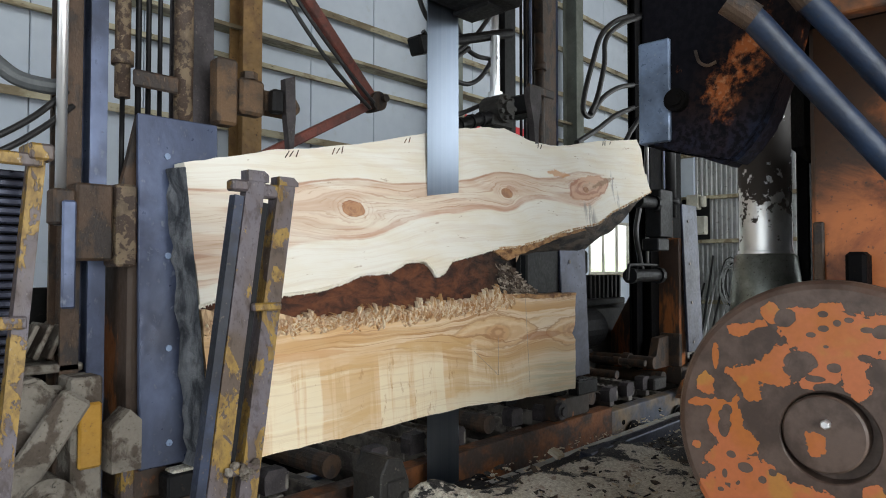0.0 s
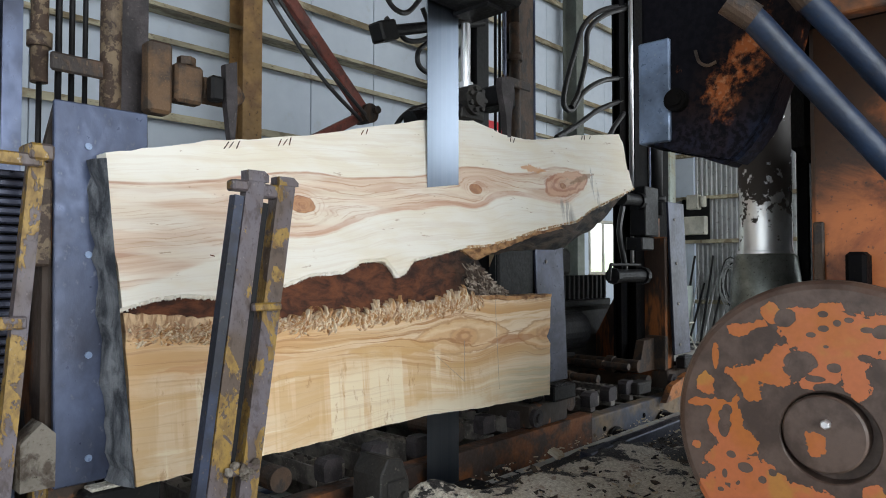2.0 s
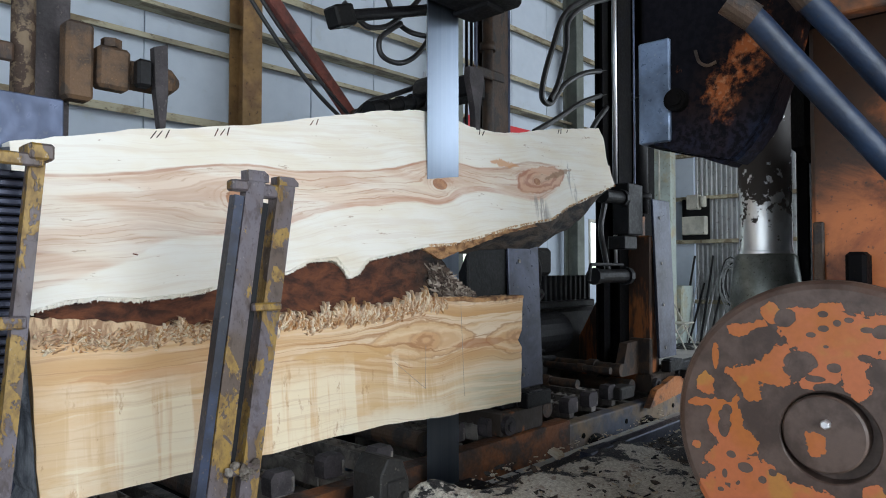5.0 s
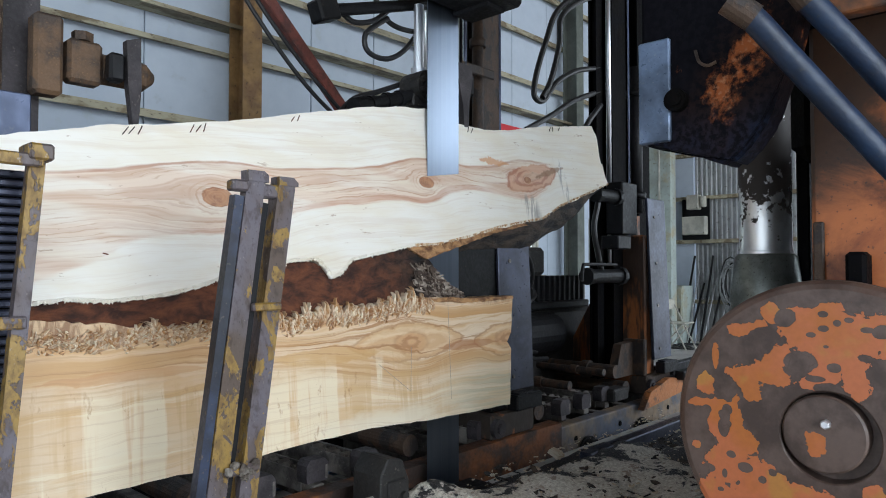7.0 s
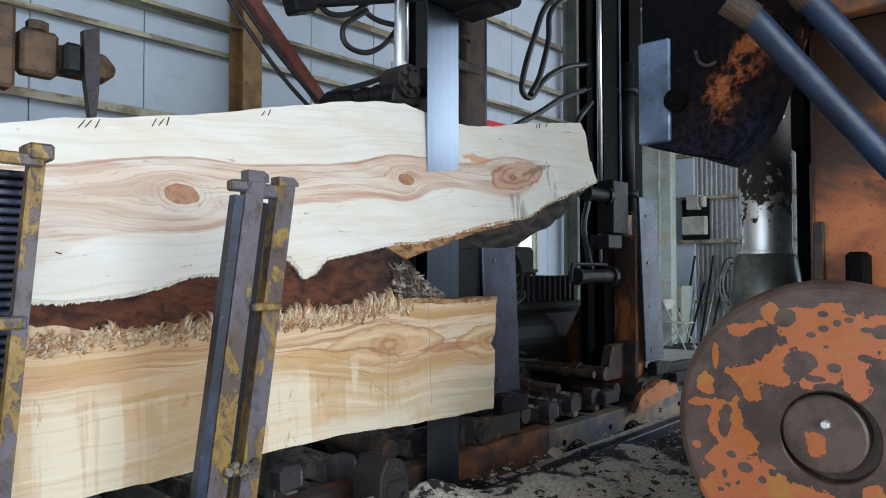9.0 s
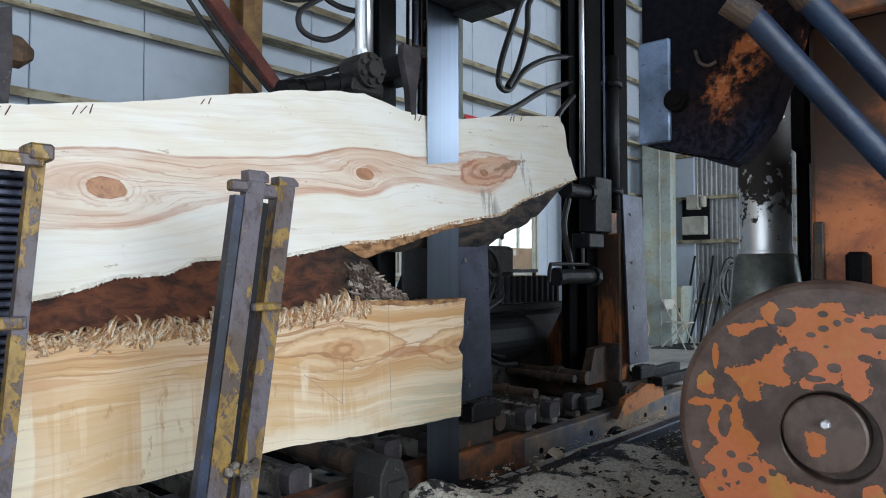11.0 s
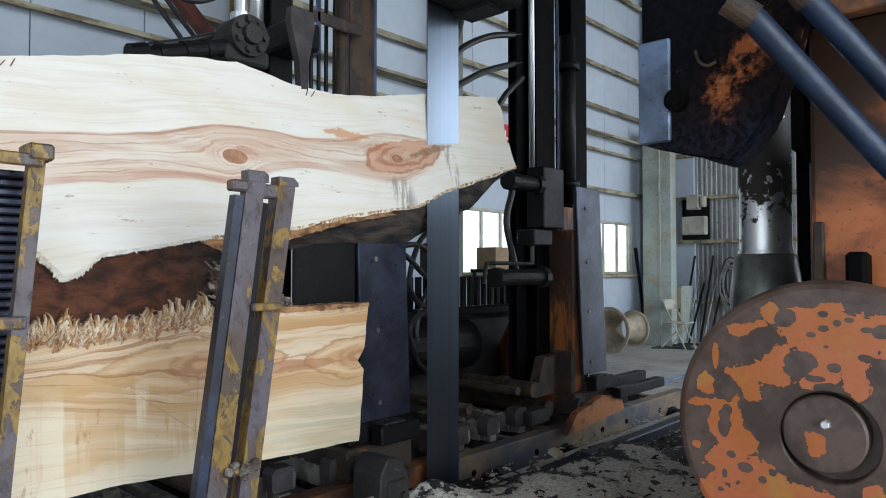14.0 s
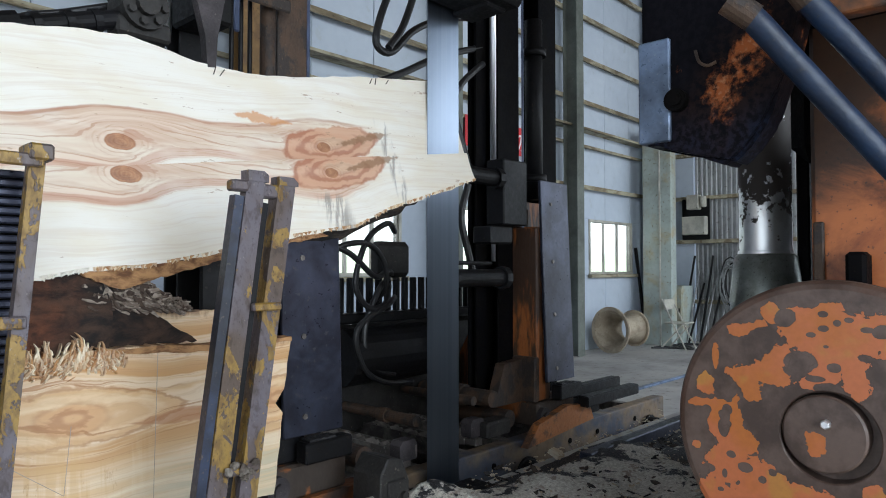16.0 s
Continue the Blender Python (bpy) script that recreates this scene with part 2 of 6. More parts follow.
    band = k.math("MULTIPLY", k.ramp(k.math("SUBTRACT", w, low), -0.01, 0.01), k.ramp(w, 1.66, 1.645))
    band = k.math("MULTIPLY", band, k.ramp(x, 4.25, 4.02))
    on = k.ramp(x, 4.2, 4.0)
    vary = k.ramp(k.noise(k.scale(p, (1.6, 1, 3)), 1.5, 4, 0.6), 0.35, 0.58, 0.3, 1.0)
    edge = k.math("MULTIPLY", k.math("MULTIPLY", k.ramp(k.math("ABSOLUTE", k.math("SUBTRACT", w, k.math("MULTIPLY_ADD", n2, 0.03, 1.633))), 0.009, 0.002), on), vary)
    foot = k.math("MULTIPLY", k.math("MULTIPLY", vary, 1.0), k.math("MULTIPLY", k.ramp(k.math("ABSOLUTE", k.math("SUBTRACT", k.math("SUBTRACT", w, low), 0.018)), 0.016, 0.010), k.math("MULTIPLY", on, k.ramp(x, 1.5, 1.9))))
    pale = k.ramp(k.noise(k.scale(p, (0.9, 1, 6)), 2.3, 4, 0.5), 0.42, 0.60)
    c = k.mix(k.math("MULTIPLY", band, k.math("MULTIPLY_ADD", pale, -0.6, 0.9)), sap, rose)
    c = k.mix(k.math("MULTIPLY", edge, 0.75), c, (0.40, 0.18, 0.10))
    c = k.mix(k.math("MULTIPLY", foot, 0.55), c, (0.52, 0.26, 0.17))
    c = k.mix(k.math("MULTIPLY", k.math("MULTIPLY", line, band), k.ramp(x, 1.5, 2.2, 0.15, 0.5)), c, (0.44, 0.21, 0.12))
    c = k.mix(k.math("MULTIPLY", line2, k.math("MULTIPLY_ADD", band, 0.40, 0.07)), c, (0.50, 0.32, 0.19))
    # red-stained wood round the big knot, and grey handling marks near the tip
    sx, sz = k.math("MULTIPLY", k.math("SUBTRACT", x, 3.96), 0.31), k.math("SUBTRACT", k.math("SUBTRACT", z, 1.885), k.math("MULTIPLY", k.math("SUBTRACT", x, 3.93), 0.2))
    sd = k.math("ADD", k.math("SQRT", k.math("ADD", k.math("MULTIPLY", sx, sx), k.math("MULTIPLY", sz, sz))), k.math("MULTIPLY_ADD", wob, 0.06, -0.03))
    c = k.mix(k.math("MULTIPLY", k.ramp(sd, 0.085, 0.075), 0.85), c, k.mix(k.ramp(k.math("ADD", k.math("MULTIPLY", k.math("SINE", k.math("MULTIPLY", sd, 230)), 0.12), n2), 0.4, 0.6), (0.40, 0.15, 0.075), (0.60, 0.33, 0.20)))
    core = k.ramp(k.math("ADD", sd, k.math("MULTIPLY_ADD", wob, 0.03, -0.015)), 0.035, 0.02)
    c = k.mix(k.math("MULTIPLY", core, 0.6), c, (0.62, 0.45, 0.31))
    for tx, tz, ta, tb, slope, tint in ((4.16, 1.945, 0.17, 0.022, 0.30, (0.25, 0.13, 0.06)), (3.63, 1.948, 0.14, 0.022, 0.0, (0.60, 0.26, 0.08))):
        tdx = k.math("SUBTRACT", x, tx)
        tdz = k.math("SUBTRACT", k.math("SUBTRACT", z, tz), k.math("MULTIPLY", tdx, slope))
        td = k.math("ADD", k.math("ABSOLUTE", k.math("MULTIPLY", tdz, 1 / tb)), k.math("POWER", k.math("ABSOLUTE", k.math("MULTIPLY", tdx, 1 / ta)), 2))
        c = k.mix(k.math("MULTIPLY", k.ramp(k.math("ADD", td, k.math("MULTIPLY_ADD", k.noise(p, 24, 4, 0.65), 2.4, -1.2)), 1.1, 0.6), 0.75), c, tint)
    scuff = k.noise(k.scale(p, (30, 1, 5)), 1.0, 5, 0.7)
    spot = k.math("MULTIPLY", k.ramp(k.math("ABSOLUTE", k.math("SUBTRACT", k.math("MULTIPLY_ADD", z, 0.5, x), 4.80)), 0.10, 0.03), k.ramp(z, 1.80, 1.76))
    spot2 = k.math("MULTIPLY", k.ramp(k.math("ABSOLUTE", k.math("SUBTRACT", k.math("MULTIPLY_ADD", z, 0.4, x), 5.06)), 0.05, 0.02), k.ramp(z, 2.06, 2.0))
    c = k.mix(k.math("MULTIPLY", k.math("MULTIPLY", k.math("MAXIMUM", spot, spot2), k.ramp(scuff, 0.45, 0.6)), 0.75), c, (0.25, 0.23, 0.20))
    c = k.mix(k.math("MULTIPLY", k.ramp(x, 4.3, 4.7), 0.35), c, (0.70, 0.60, 0.44))
    pits = k.noise(k.scale(p, (6, 1, 22)), 1.4, 4, 0.7)
    c = k.mix(k.math("MULTIPLY", k.ramp(pits, 0.66, 0.69), 0.6), c, (0.35, 0.22, 0.13))
    c = k.mix(k.math("MULTIPLY", k.math("MULTIPLY", halo, k.ramp(k.noise(p, 12, 3, 0.6), 0.38, 0.6, 0.2, 1.0)), 0.5), c, (0.44, 0.21, 0.10))
    c = k.mix(k.math("MULTIPLY", rings, 0.92), c, k.mix(k.math("MULTIPLY_ADD", core_ring, 0.15, k.math("MULTIPLY", k.ramp(k.noise(p, 26, 4, 0.6, 0.5), 0.35, 0.65), 0.7)), (0.26, 0.10, 0.045), (0.50, 0.25, 0.12)))
    c = k.mix(k.math("MULTIPLY", k.ramp(grain, 0.48, 0.62), 0.2), c, k.mix(0.6, c, (0.45, 0.25, 0.12)))
    k.bump(grain, 0.12, 0.003)
    return k.done(c, 0.62)


# the knots of the lower lobe: middle, half length, half height
EYES = ((2.90, 1.015, 0.37, 0.090), (3.62, 0.985, 0.30, 0.085))


def honey_wood():
    """Damp honey-coloured wood: grain that flows round two eye-shaped knots, saw marks across it, grey towards one end."""
    k = Nodes("honey_sawn_wood")
    p = k.coord()
    x, y, z = k.split(p)
    n1 = k.noise(k.scale(p, (0.8, 1, 2.0)), 1.3, 3, 0.5)
    n2 = k.noise(k.scale(p, (3.0, 1, 9.0)), 1.6, 4, 0.55)
    n3 = k.noise(k.scale(p, (7, 1, 14)), 1.6, 4, 0.6, 0.6)
    w = k.math("ADD", z, k.math("MULTIPLY_ADD", n1, 0.17, -0.085))
    w = k.math("ADD", w, k.math("MULTIPLY_ADD", n2, 0.03, -0.015))
    eyes = []
    for kx, kz, a, b in EYES:
        dx = k.math("MULTIPLY", k.math("SUBTRACT", x, kx), 1 / a)
        dz = k.math("SUBTRACT", k.math("ADD", z, k.math("MULTIPLY_ADD", n1, 0.05, -0.025)), kz)
        q = k.math("ADD", k.math("MULTIPLY", dx, dx), k.math("POWER", k.math("ABSOLUTE", k.math("MULTIPLY", dz, 0.45 / b)), 2))
        w = k.math("SUBTRACT", w, k.math("MULTIPLY", dz, k.math("MULTIPLY", k.math("POWER", 2.718, k.math("MULTIPLY", q, -1)), 0.8)))
        d = k.math("ADD", k.math("SQRT", k.math("ADD", k.math("POWER", k.math("MULTIPLY", dz, 1 / b), 2), 0.015)), k.math("POWER", dx, 2))
        off = k.math("ADD", k.math("MULTIPLY_ADD", n3, 0.5, -0.25), k.math("MULTIPLY_ADD", n2, 0.5, -0.25))
        core = k.math("SQRT", k.math("ADD", k.math("POWER", k.math("MULTIPLY", dx, a / 0.115), 2), k.math("POWER", k.math("ABSOLUTE", k.math("MULTIPLY", dz, 1 / (0.62 * b))), 2)))
        eyes.append((k.math("ADD", d, off), k.math("ADD", core, k.math("MULTIPLY", off, 1.2))))
    vein = k.noise(k.join(k.math("MULTIPLY", x, 0.5), 0.0, k.math("MULTIPLY", w, 17)), 1.0, 4, 0.6, 0.2)
    vein2 = k.noise(k.join(k.math("MULTIPLY", x, 0.9), 3.0, k.math("MULTIPLY", w, 42)), 1.0, 4, 0.6, 0.2)
    grain = k.noise(k.join(k.math("MULTIPLY", x, 1.6), k.math("MULTIPLY", y, 4), k.math("MULTIPLY", w, 110)), 1.0, 5, 0.6)
    blotch = k.noise(k.scale(p, (1.0, 1, 2.6)), 2.4, 5, 0.6)
    c = k.mix(k.ramp(vein, 0.34, 0.66), (0.78, 0.64, 0.46), (0.70, 0.49, 0.27))
    c = k.mix(k.math("MULTIPLY", k.ramp(x, 2.9, 1.9), k.ramp(blotch, 0.36, 0.60, 0.25, 0.75)), c, (0.66, 0.40, 0.175))
    heart = k.ramp(k.math("ABSOLUTE", k.math("SUBTRACT", w, 1.03)), 0.17, 0.04)
    heart = k.math("MULTIPLY", heart, k.ramp(x, 1.3, 2.5, 0.45, 1.0))
    c = k.mix(k.math("MULTIPLY", heart, k.ramp(vein, 0.46, 0.58, 0.1, 0.85)), c, (0.52, 0.27, 0.095))
    c = k.mix(k.math("MULTIPLY", k.math("MULTIPLY", k.ramp(vein2, 0.56, 0.64), heart), 0.75), c, (0.36, 0.15, 0.045))
    c = k.mix(k.math("MULTIPLY", k.ramp(vein2, 0.40, 0.32), 0.5), c, (0.84, 0.73, 0.52))
    # the knots: tan rings inside a dark outline, a brown swirl in the middle
    for d, core in eyes:
        inside = k.ramp(d, 1.08, 0.88)
        tan = k.mix(k.ramp(k.math("ADD", k.math("MULTIPLY", k.math("SINE", k.math("MULTIPLY", d, 12)), 0.5), k.math("MULTIPLY_ADD", vein2, 4, -2)), -0.6, 0.7), (0.62, 0.36, 0.16), (0.75, 0.55, 0.32))
        c = k.mix(k.math("MULTIPLY", inside, 0.75), c, tan)
        swirl = k.mix(k.ramp(k.math("ADD", k.math("SINE", k.math("MULTIPLY", core, 11)), k.math("MULTIPLY_ADD", n3, 5, -2.5)), -0.9, 1.0), (0.40, 0.18, 0.07), (0.60, 0.34, 0.16))
        c = k.mix(k.math("MULTIPLY", k.ramp(core, 1.15, 0.7), 0.8), c, swirl)
        c = k.mix(k.math("MULTIPLY", k.ramp(k.math("ABSOLUTE", k.math("SUBTRACT", d, 1.0)), 0.10, 0.01), k.ramp(n1, 0.35, 0.6, 0.2, 0.65)), c, (0.38, 0.17, 0.055))
    # a red-brown flame between the knots and a tan tongue before the first
    for fx, fz, fa, fb, tint, much in ((3.30, 0.972, 0.24, 0.026, (0.40, 0.155, 0.06), 0.6), (2.42, 0.985, 0.30, 0.045, (0.60, 0.35, 0.13), 0.7), (1.62, 1.0, 0.30, 0.022, (0.58, 0.30, 0.13), 0.6)):
        fdx = k.math("MULTIPLY", k.math("SUBTRACT", x, fx), 1 / fa)
        fd = k.math("ADD", k.math("ABSOLUTE", k.math("MULTIPLY", k.math("SUBTRACT", k.math("ADD", z, k.math("MULTIPLY_ADD", n2, 0.05, -0.025)), fz), 1 / fb)), k.math("POWER", fdx, 2))
        c = k.mix(k.math("MULTIPLY", k.ramp(k.math("ADD", fd, k.math("MULTIPLY_ADD", n3, 0.8, -0.4)), 1.0, 0.75), much), c, tint)
    streak = k.noise(k.join(k.math("MULTIPLY", x, 0.8), 7.0, k.math("MULTIPLY", w, 64)), 1.0, 4, 0.6, 0.3)
    c = k.mix(k.math("MULTIPLY", k.math("MULTIPLY", k.ramp(streak, 0.57, 0.64), heart), 0.75), c, (0.37, 0.165, 0.06))
    # saw marks: damp and dry stripes across the grain below the heart
    stripe = k.noise(k.join(k.math("MULTIPLY", x, 5.5), 0.0, k.math("MULTIPLY", z, 0.35)), 1.0, 5, 0.65)
    fade = k.math("MULTIPLY", k.ramp(k.math("ADD", z, k.math("MULTIPLY", n3, 0.12)), 1.08, 0.92), k.ramp(x, 3.2, 2.9))
    c = k.mix(k.math("MULTIPLY", k.ramp(stripe, 0.50, 0.56), k.math("MULTIPLY", fade, 0.7)), c, (0.85, 0.75, 0.54))
    c = k.mix(k.math("MULTIPLY", k.ramp(stripe, 0.46, 0.41), k.math("MULTIPLY", fade, 0.5)), c, (0.58, 0.36, 0.15))
    fleck = k.noise(k.scale(p, (22, 1, 9)), 1.0, 5, 0.7)
    c = k.mix(k.math("MULTIPLY", k.math("MULTIPLY", k.ramp(fleck, 0.60, 0.68), fade), 0.6), c, (0.42, 0.21, 0.08))
    c = k.mix(k.math("MULTIPLY", k.math("MULTIPLY", k.ramp(z, 0.90, 0.66), k.ramp(blotch, 0.4, 0.6)), 0.7), c, (0.82, 0.75, 0.58))
    grey = k.math("MULTIPLY", k.ramp(k.math("ADD", x, k.math("MULTIPLY_ADD", n1, 0.8, -0.4)), 2.95, 3.45), k.ramp(k.math("ADD", z, k.math("MULTIPLY_ADD", n2, 0.16, -0.08)), 0.92, 0.74))
    c = k.mix(k.math("MULTIPLY", grey, k.ramp(vein2, 0.40, 0.60, 0.35, 0.85)), c, (0.47, 0.42, 0.29))
    ragged = k.ramp(k.math("ADD", k.math("SUBTRACT", z, k.ramp(x, 2.0, 3.0, 0.0, 0.06, False)), k.math("MULTIPLY", n3, 0.09)), 1.145, 1.19)
    c = k.mix(k.math("MULTIPLY", ragged, 0.8), c, k.mix(k.ramp(k.noise(k.scale(p, (34, 1, 9)), 1.0, 5, 0.65, 0.6), 0.42, 0.60), (0.20, 0.085, 0.035), (0.62, 0.44, 0.26)))
    c = k.mix(k.math("MULTIPLY", k.ramp(grain, 0.50, 0.64), 0.35), c, k.mix(0.6, c, (0.42, 0.22, 0.10)))
    k.bump(grain, 0.14, 0.003)
    return k.done(c, 0.6)


# what is left of the disc's paint: middle (y, z) and half sizes of each flake, and of the chips broken out of them
FLAKES_HIGH = ((0.76, 1.161, 0.041, 0.018), (0.709, 1.18, 0.031, 0.015), (0.671, 1.21, 0.023, 0.029), (0.595, 1.191, 0.058, 0.042), (0.518, 1.232, 0.031, 0.029), (0.533, 1.152, 0.086, 0.042), (0.447, 1.162, 0.101, 0.06), (0.397, 1.165, 0.07, 0.064), (0.481, 1.093, 0.062, 0.045), (0.521, 1.048, 0.047, 0.023), (0.569, 1.02, 0.039, 0.019), (0.452, 1.037, 0.031, 0.044), (0.746, 1.021, 0.051, 0.029), (0.685, 1.051, 0.047, 0.038), (0.648, 1.019, 0.031, 0.024), (0.731, 0.978, 0.025, 0.029), (0.647, 1.094, 0.027, 0.03), (0.878, 0.99, 0.023, 0.033), (0.844, 1.065, 0.012, 0.036))
FLAKES_LOW = ((0.848, 0.92, 0.064, 0.013), (0.849, 0.869, 0.019, 0.045), (0.776, 0.88, 0.02, 0.057), (0.772, 0.815, 0.062, 0.045), (0.821, 0.758, 0.055, 0.045), (0.758, 0.721, 0.086, 0.06), (0.856, 0.644, 0.047, 0.045), (0.712, 0.675, 0.086, 0.038), (0.595, 0.686, 0.066, 0.026), (0.404, 0.728, 0.035, 0.026), (0.906, 0.783, 0.012, 0.012))
CHIPPED = ((0.633, 1.204, 0.034, 0.029), (0.695, 1.145, 0.045, 0.027), (0.593, 1.079, 0.047, 0.033), (0.552, 1.032, 0.027, 0.01), (0.507, 1.068, 0.019, 0.014), (0.532, 1.22, 0.014, 0.009), (0.531, 1.179, 0.016, 0.011), (0.496, 1.196, 0.012, 0.011), (0.466, 1.206, 0.014, 0.009), (0.564, 1.159, 0.014, 0.008), (0.421, 1.181, 0.019, 0.009), (0.387, 1.177, 0.025, 0.018), (0.874, 0.901, 0.017, 0.015), (0.807, 0.909, 0.016, 0.017), (0.819, 0.849, 0.019, 0.03), (0.797, 0.771, 0.014, 0.011), (0.754, 0.738, 0.022, 0.015), (0.867, 0.716, 0.022, 0.014), (0.818, 0.708, 0.008, 0.014), (0.704, 0.711, 0.012, 0.011), (0.831, 0.656, 0.011, 0.008), (0.674, 0.738, 0.012, 0.011), (0.525, 1.005, 0.033, 0.02), (0.525, 1.127, 0.008, 0.005))


def disc_paint():
    """Orange paint flaking off a grey-brown steel disc in ragged islands, with chips broken out of them."""
    k = Nodes("flaking_orange_paint")
    p = k.coord()
    x, y, z = k.split(p)
    rag = k.math("MULTIPLY_ADD", k.noise(p, 13, 3, 0.6, 0.5), 2.4, -1.2)
    rag2 = k.math("MULTIPLY_ADD", k.noise(p, 42, 3, 0.55, 0.3), 1.1, -0.55)

    def islands(spots, soft):
        near = None
        for cy, cz, ry, rz in spots:
            n = k.t.nodes.new("ShaderNodeMapping")
            k.put(n.inputs["Vector"], p if near is None else k.nudge(p, near))
            n.inputs["Scale"].default_value = (0, 1 / ry, 1 / rz)
            n.inputs["Location"].default_value = (0, -cy / ry, -cz / rz)
            v = k.t.nodes.new("ShaderNodeVectorMath")
            v.operation = "LENGTH"
            k.put(v.inputs[0], n.outputs[0])
            near = v.outputs["Value"] if near is None else k.math("SMOOTH_MIN", near, v.outputs["Value"], soft)
        return near

    flake = k.math("ADD", k.math("MULTIPLY", islands(FLAKES_HIGH + FLAKES_LOW, 0.4), 0.93), k.math("ADD", rag, rag2))
    hole = k.math("ADD", islands(CHIPPED, 0.05), k.math("MULTIPLY", k.math("SUBTRACT", rag2, rag), 0.33))
    dy, dz = k.math("SUBTRACT", y, 0.545), k.math("SUBTRACT", z, 0.845)
    r = k.math("SQRT", k.math("ADD", k.math("MULTIPLY", dy, dy), k.math("MULTIPLY", dz, dz)))
    spot = k.ramp(k.math("ADD", k.math("MULTIPLY", r, 31), k.math("ADD", rag, rag2)), 1.02, 0.98)
    paint = k.math("MAXIMUM", k.math("MULTIPLY", k.ramp(flake, 1.03, 0.99), k.ramp(hole, 0.97, 1.03)), spot)
    tone = k.noise(p, 3.5, 4, 0.6)
    fine = k.noise(p, 60, 4, 0.6)
    orange = k.mix(k.ramp(tone, 0.42, 0.6), (0.58, 0.165, 0.055), (0.52, 0.155, 0.025))
    orange = k.mix(k.math("MULTIPLY", k.ramp(k.noise(p, 5.5, 3, 0.6), 0.56, 0.66), 0.6), orange, (0.50, 0.27, 0.04))
    bare = k.mix(k.ramp(k.noise(p, 8, 5, 0.65), 0.36, 0.64), (0.062, 0.036, 0.026), (0.135, 0.088, 0.068))
    rim = k.math("MULTIPLY", k.ramp(k.math("SQRT", k.math("ADD", k.math("POWER", k.math("SUBTRACT", y, 0.521), 2), k.math("POWER", k.math("SUBTRACT", z, 0.868), 2))), 0.40, 0.44), k.ramp(tone, 0.4, 0.6))
    bare = k.mix(k.math("MULTIPLY", rim, 0.5), bare, (0.13, 0.055, 0.03))
    c = k.mix(paint, bare, orange)
    lip = k.math("MULTIPLY", k.ramp(flake, 1.16, 1.03), k.ramp(flake, 1.0, 1.03))
    c = k.mix(k.math("MULTIPLY", lip, 0.35), c, (0.05, 0.028, 0.02))
    c = k.mix(k.math("MULTIPLY", fine, 0.3), c, (0.04, 0.03, 0.025))
    k.bump(k.math("ADD", k.math("MULTIPLY", paint, 0.8), k.math("MULTIPLY", fine, 0.3)), 0.45, 0.004)
    return k.done(c, k.math("MULTIPLY_ADD", fine, 0.25, 0.34))


def soot_paint():
    """Black greasy casting with one long scraped streak of orange paint; shade and a bluish sheen are put into the
    black.
    """
    k = Nodes("orange_paint_under_soot")
    p = k.coord()
    x, y, z = k.split(p)
    rag = k.noise(p, 9, 6, 0.65, 0.3)
    fine = k.noise(p, 40, 4, 0.6)
    side = k.math("ADD", k.math("MULTIPLY", k.math("SUBTRACT", y, 0.885), 0.74), k.math("MULTIPLY", k.math("SUBTRACT", z, 2.09), 0.67))
    along = k.math("SUBTRACT", k.math("MULTIPLY", k.math("SUBTRACT", z, 2.09), 0.74), k.math("MULTIPLY", k.math("SUBTRACT", y, 0.885), 0.67))
    d = k.math("MAXIMUM", k.math("ABSOLUTE", side), k.math("MULTIPLY", k.math("ABSOLUTE", along), 0.42))
    d = k.math("ADD", d, k.math("MULTIPLY_ADD", rag, 0.30, -0.15))
    smear = k.math("MULTIPLY", k.ramp(d, 0.20, 0.06), k.ramp(fine, 0.35, 0.6))
    m = k.math("MULTIPLY", k.ramp(d, 0.08, 0.035), k.ramp(k.noise(p, 22, 5, 0.65), 0.36, 0.56))
    m = k.math("MAXIMUM", m, k.math("MULTIPLY", k.ramp(rag, 0.67, 0.74), 0.35))
    # black set deeper for shade, and bluer low down for a sheen
    c = k.mix(m, k.mix(k.ramp(fine, 0.4, 0.65), (0.005, 0.005, 0.007), k.mix(k.ramp(k.math("MULTIPLY_ADD", rag, 0.5, z), 2.28, 2.08), (0.008, 0.0075, 0.010), (0.012, 0.016, 0.030))), k.mix(k.ramp(fine, 0.5, 0.7), (0.27, 0.08, 0.026), (0.33, 0.15, 0.075)))
    c = k.mix(k.math("MULTIPLY", smear, k.math("MULTIPLY_ADD", m, -0.5, 0.5)), c, (0.026, 0.013, 0.009))
    k.bump(k.math("ADD", m, fine), 0.3, 0.006)
    k.b.inputs["Specular IOR Level"].default_value = 0.03
    return k.done(c, 0.5)


KNOTS = ((1.95, 1.62, 0.13, 0.038), (3.07, 1.78, 0.10, 0.030), (3.92, 1.872, 0.15, 0.022))
WOOD, WOOD_LOW = pale_wood(), honey_wood()
ORANGE_DISC, ORANGE_SOOT = disc_paint(), soot_paint()
BLADE = blade_steel()
DUCT = galvanised()
SKIRT = worn("dull_galvanised_sheet", (0.36, 0.38, 0.35), (0.25, 0.265, 0.24), (0.16, 0.15, 0.13), 0.5, 9, 0.38, 0.75, 0.15, 0.08, dirt=0.35)


def simple(name, a, b, scale, rough, bump=0.4, stretch=(1, 1, 1), detail=6, metal=0.0):
    k = Nodes(name)
    p = k.scale(k.coord(), stretch)
    n = k.noise(p, scale, detail, 0.65, 0.4)
    k.bump(n, bump, 0.02)
    return k.done(k.mix(k.ramp(n, 0.35, 0.65), a, b), rough, metal)


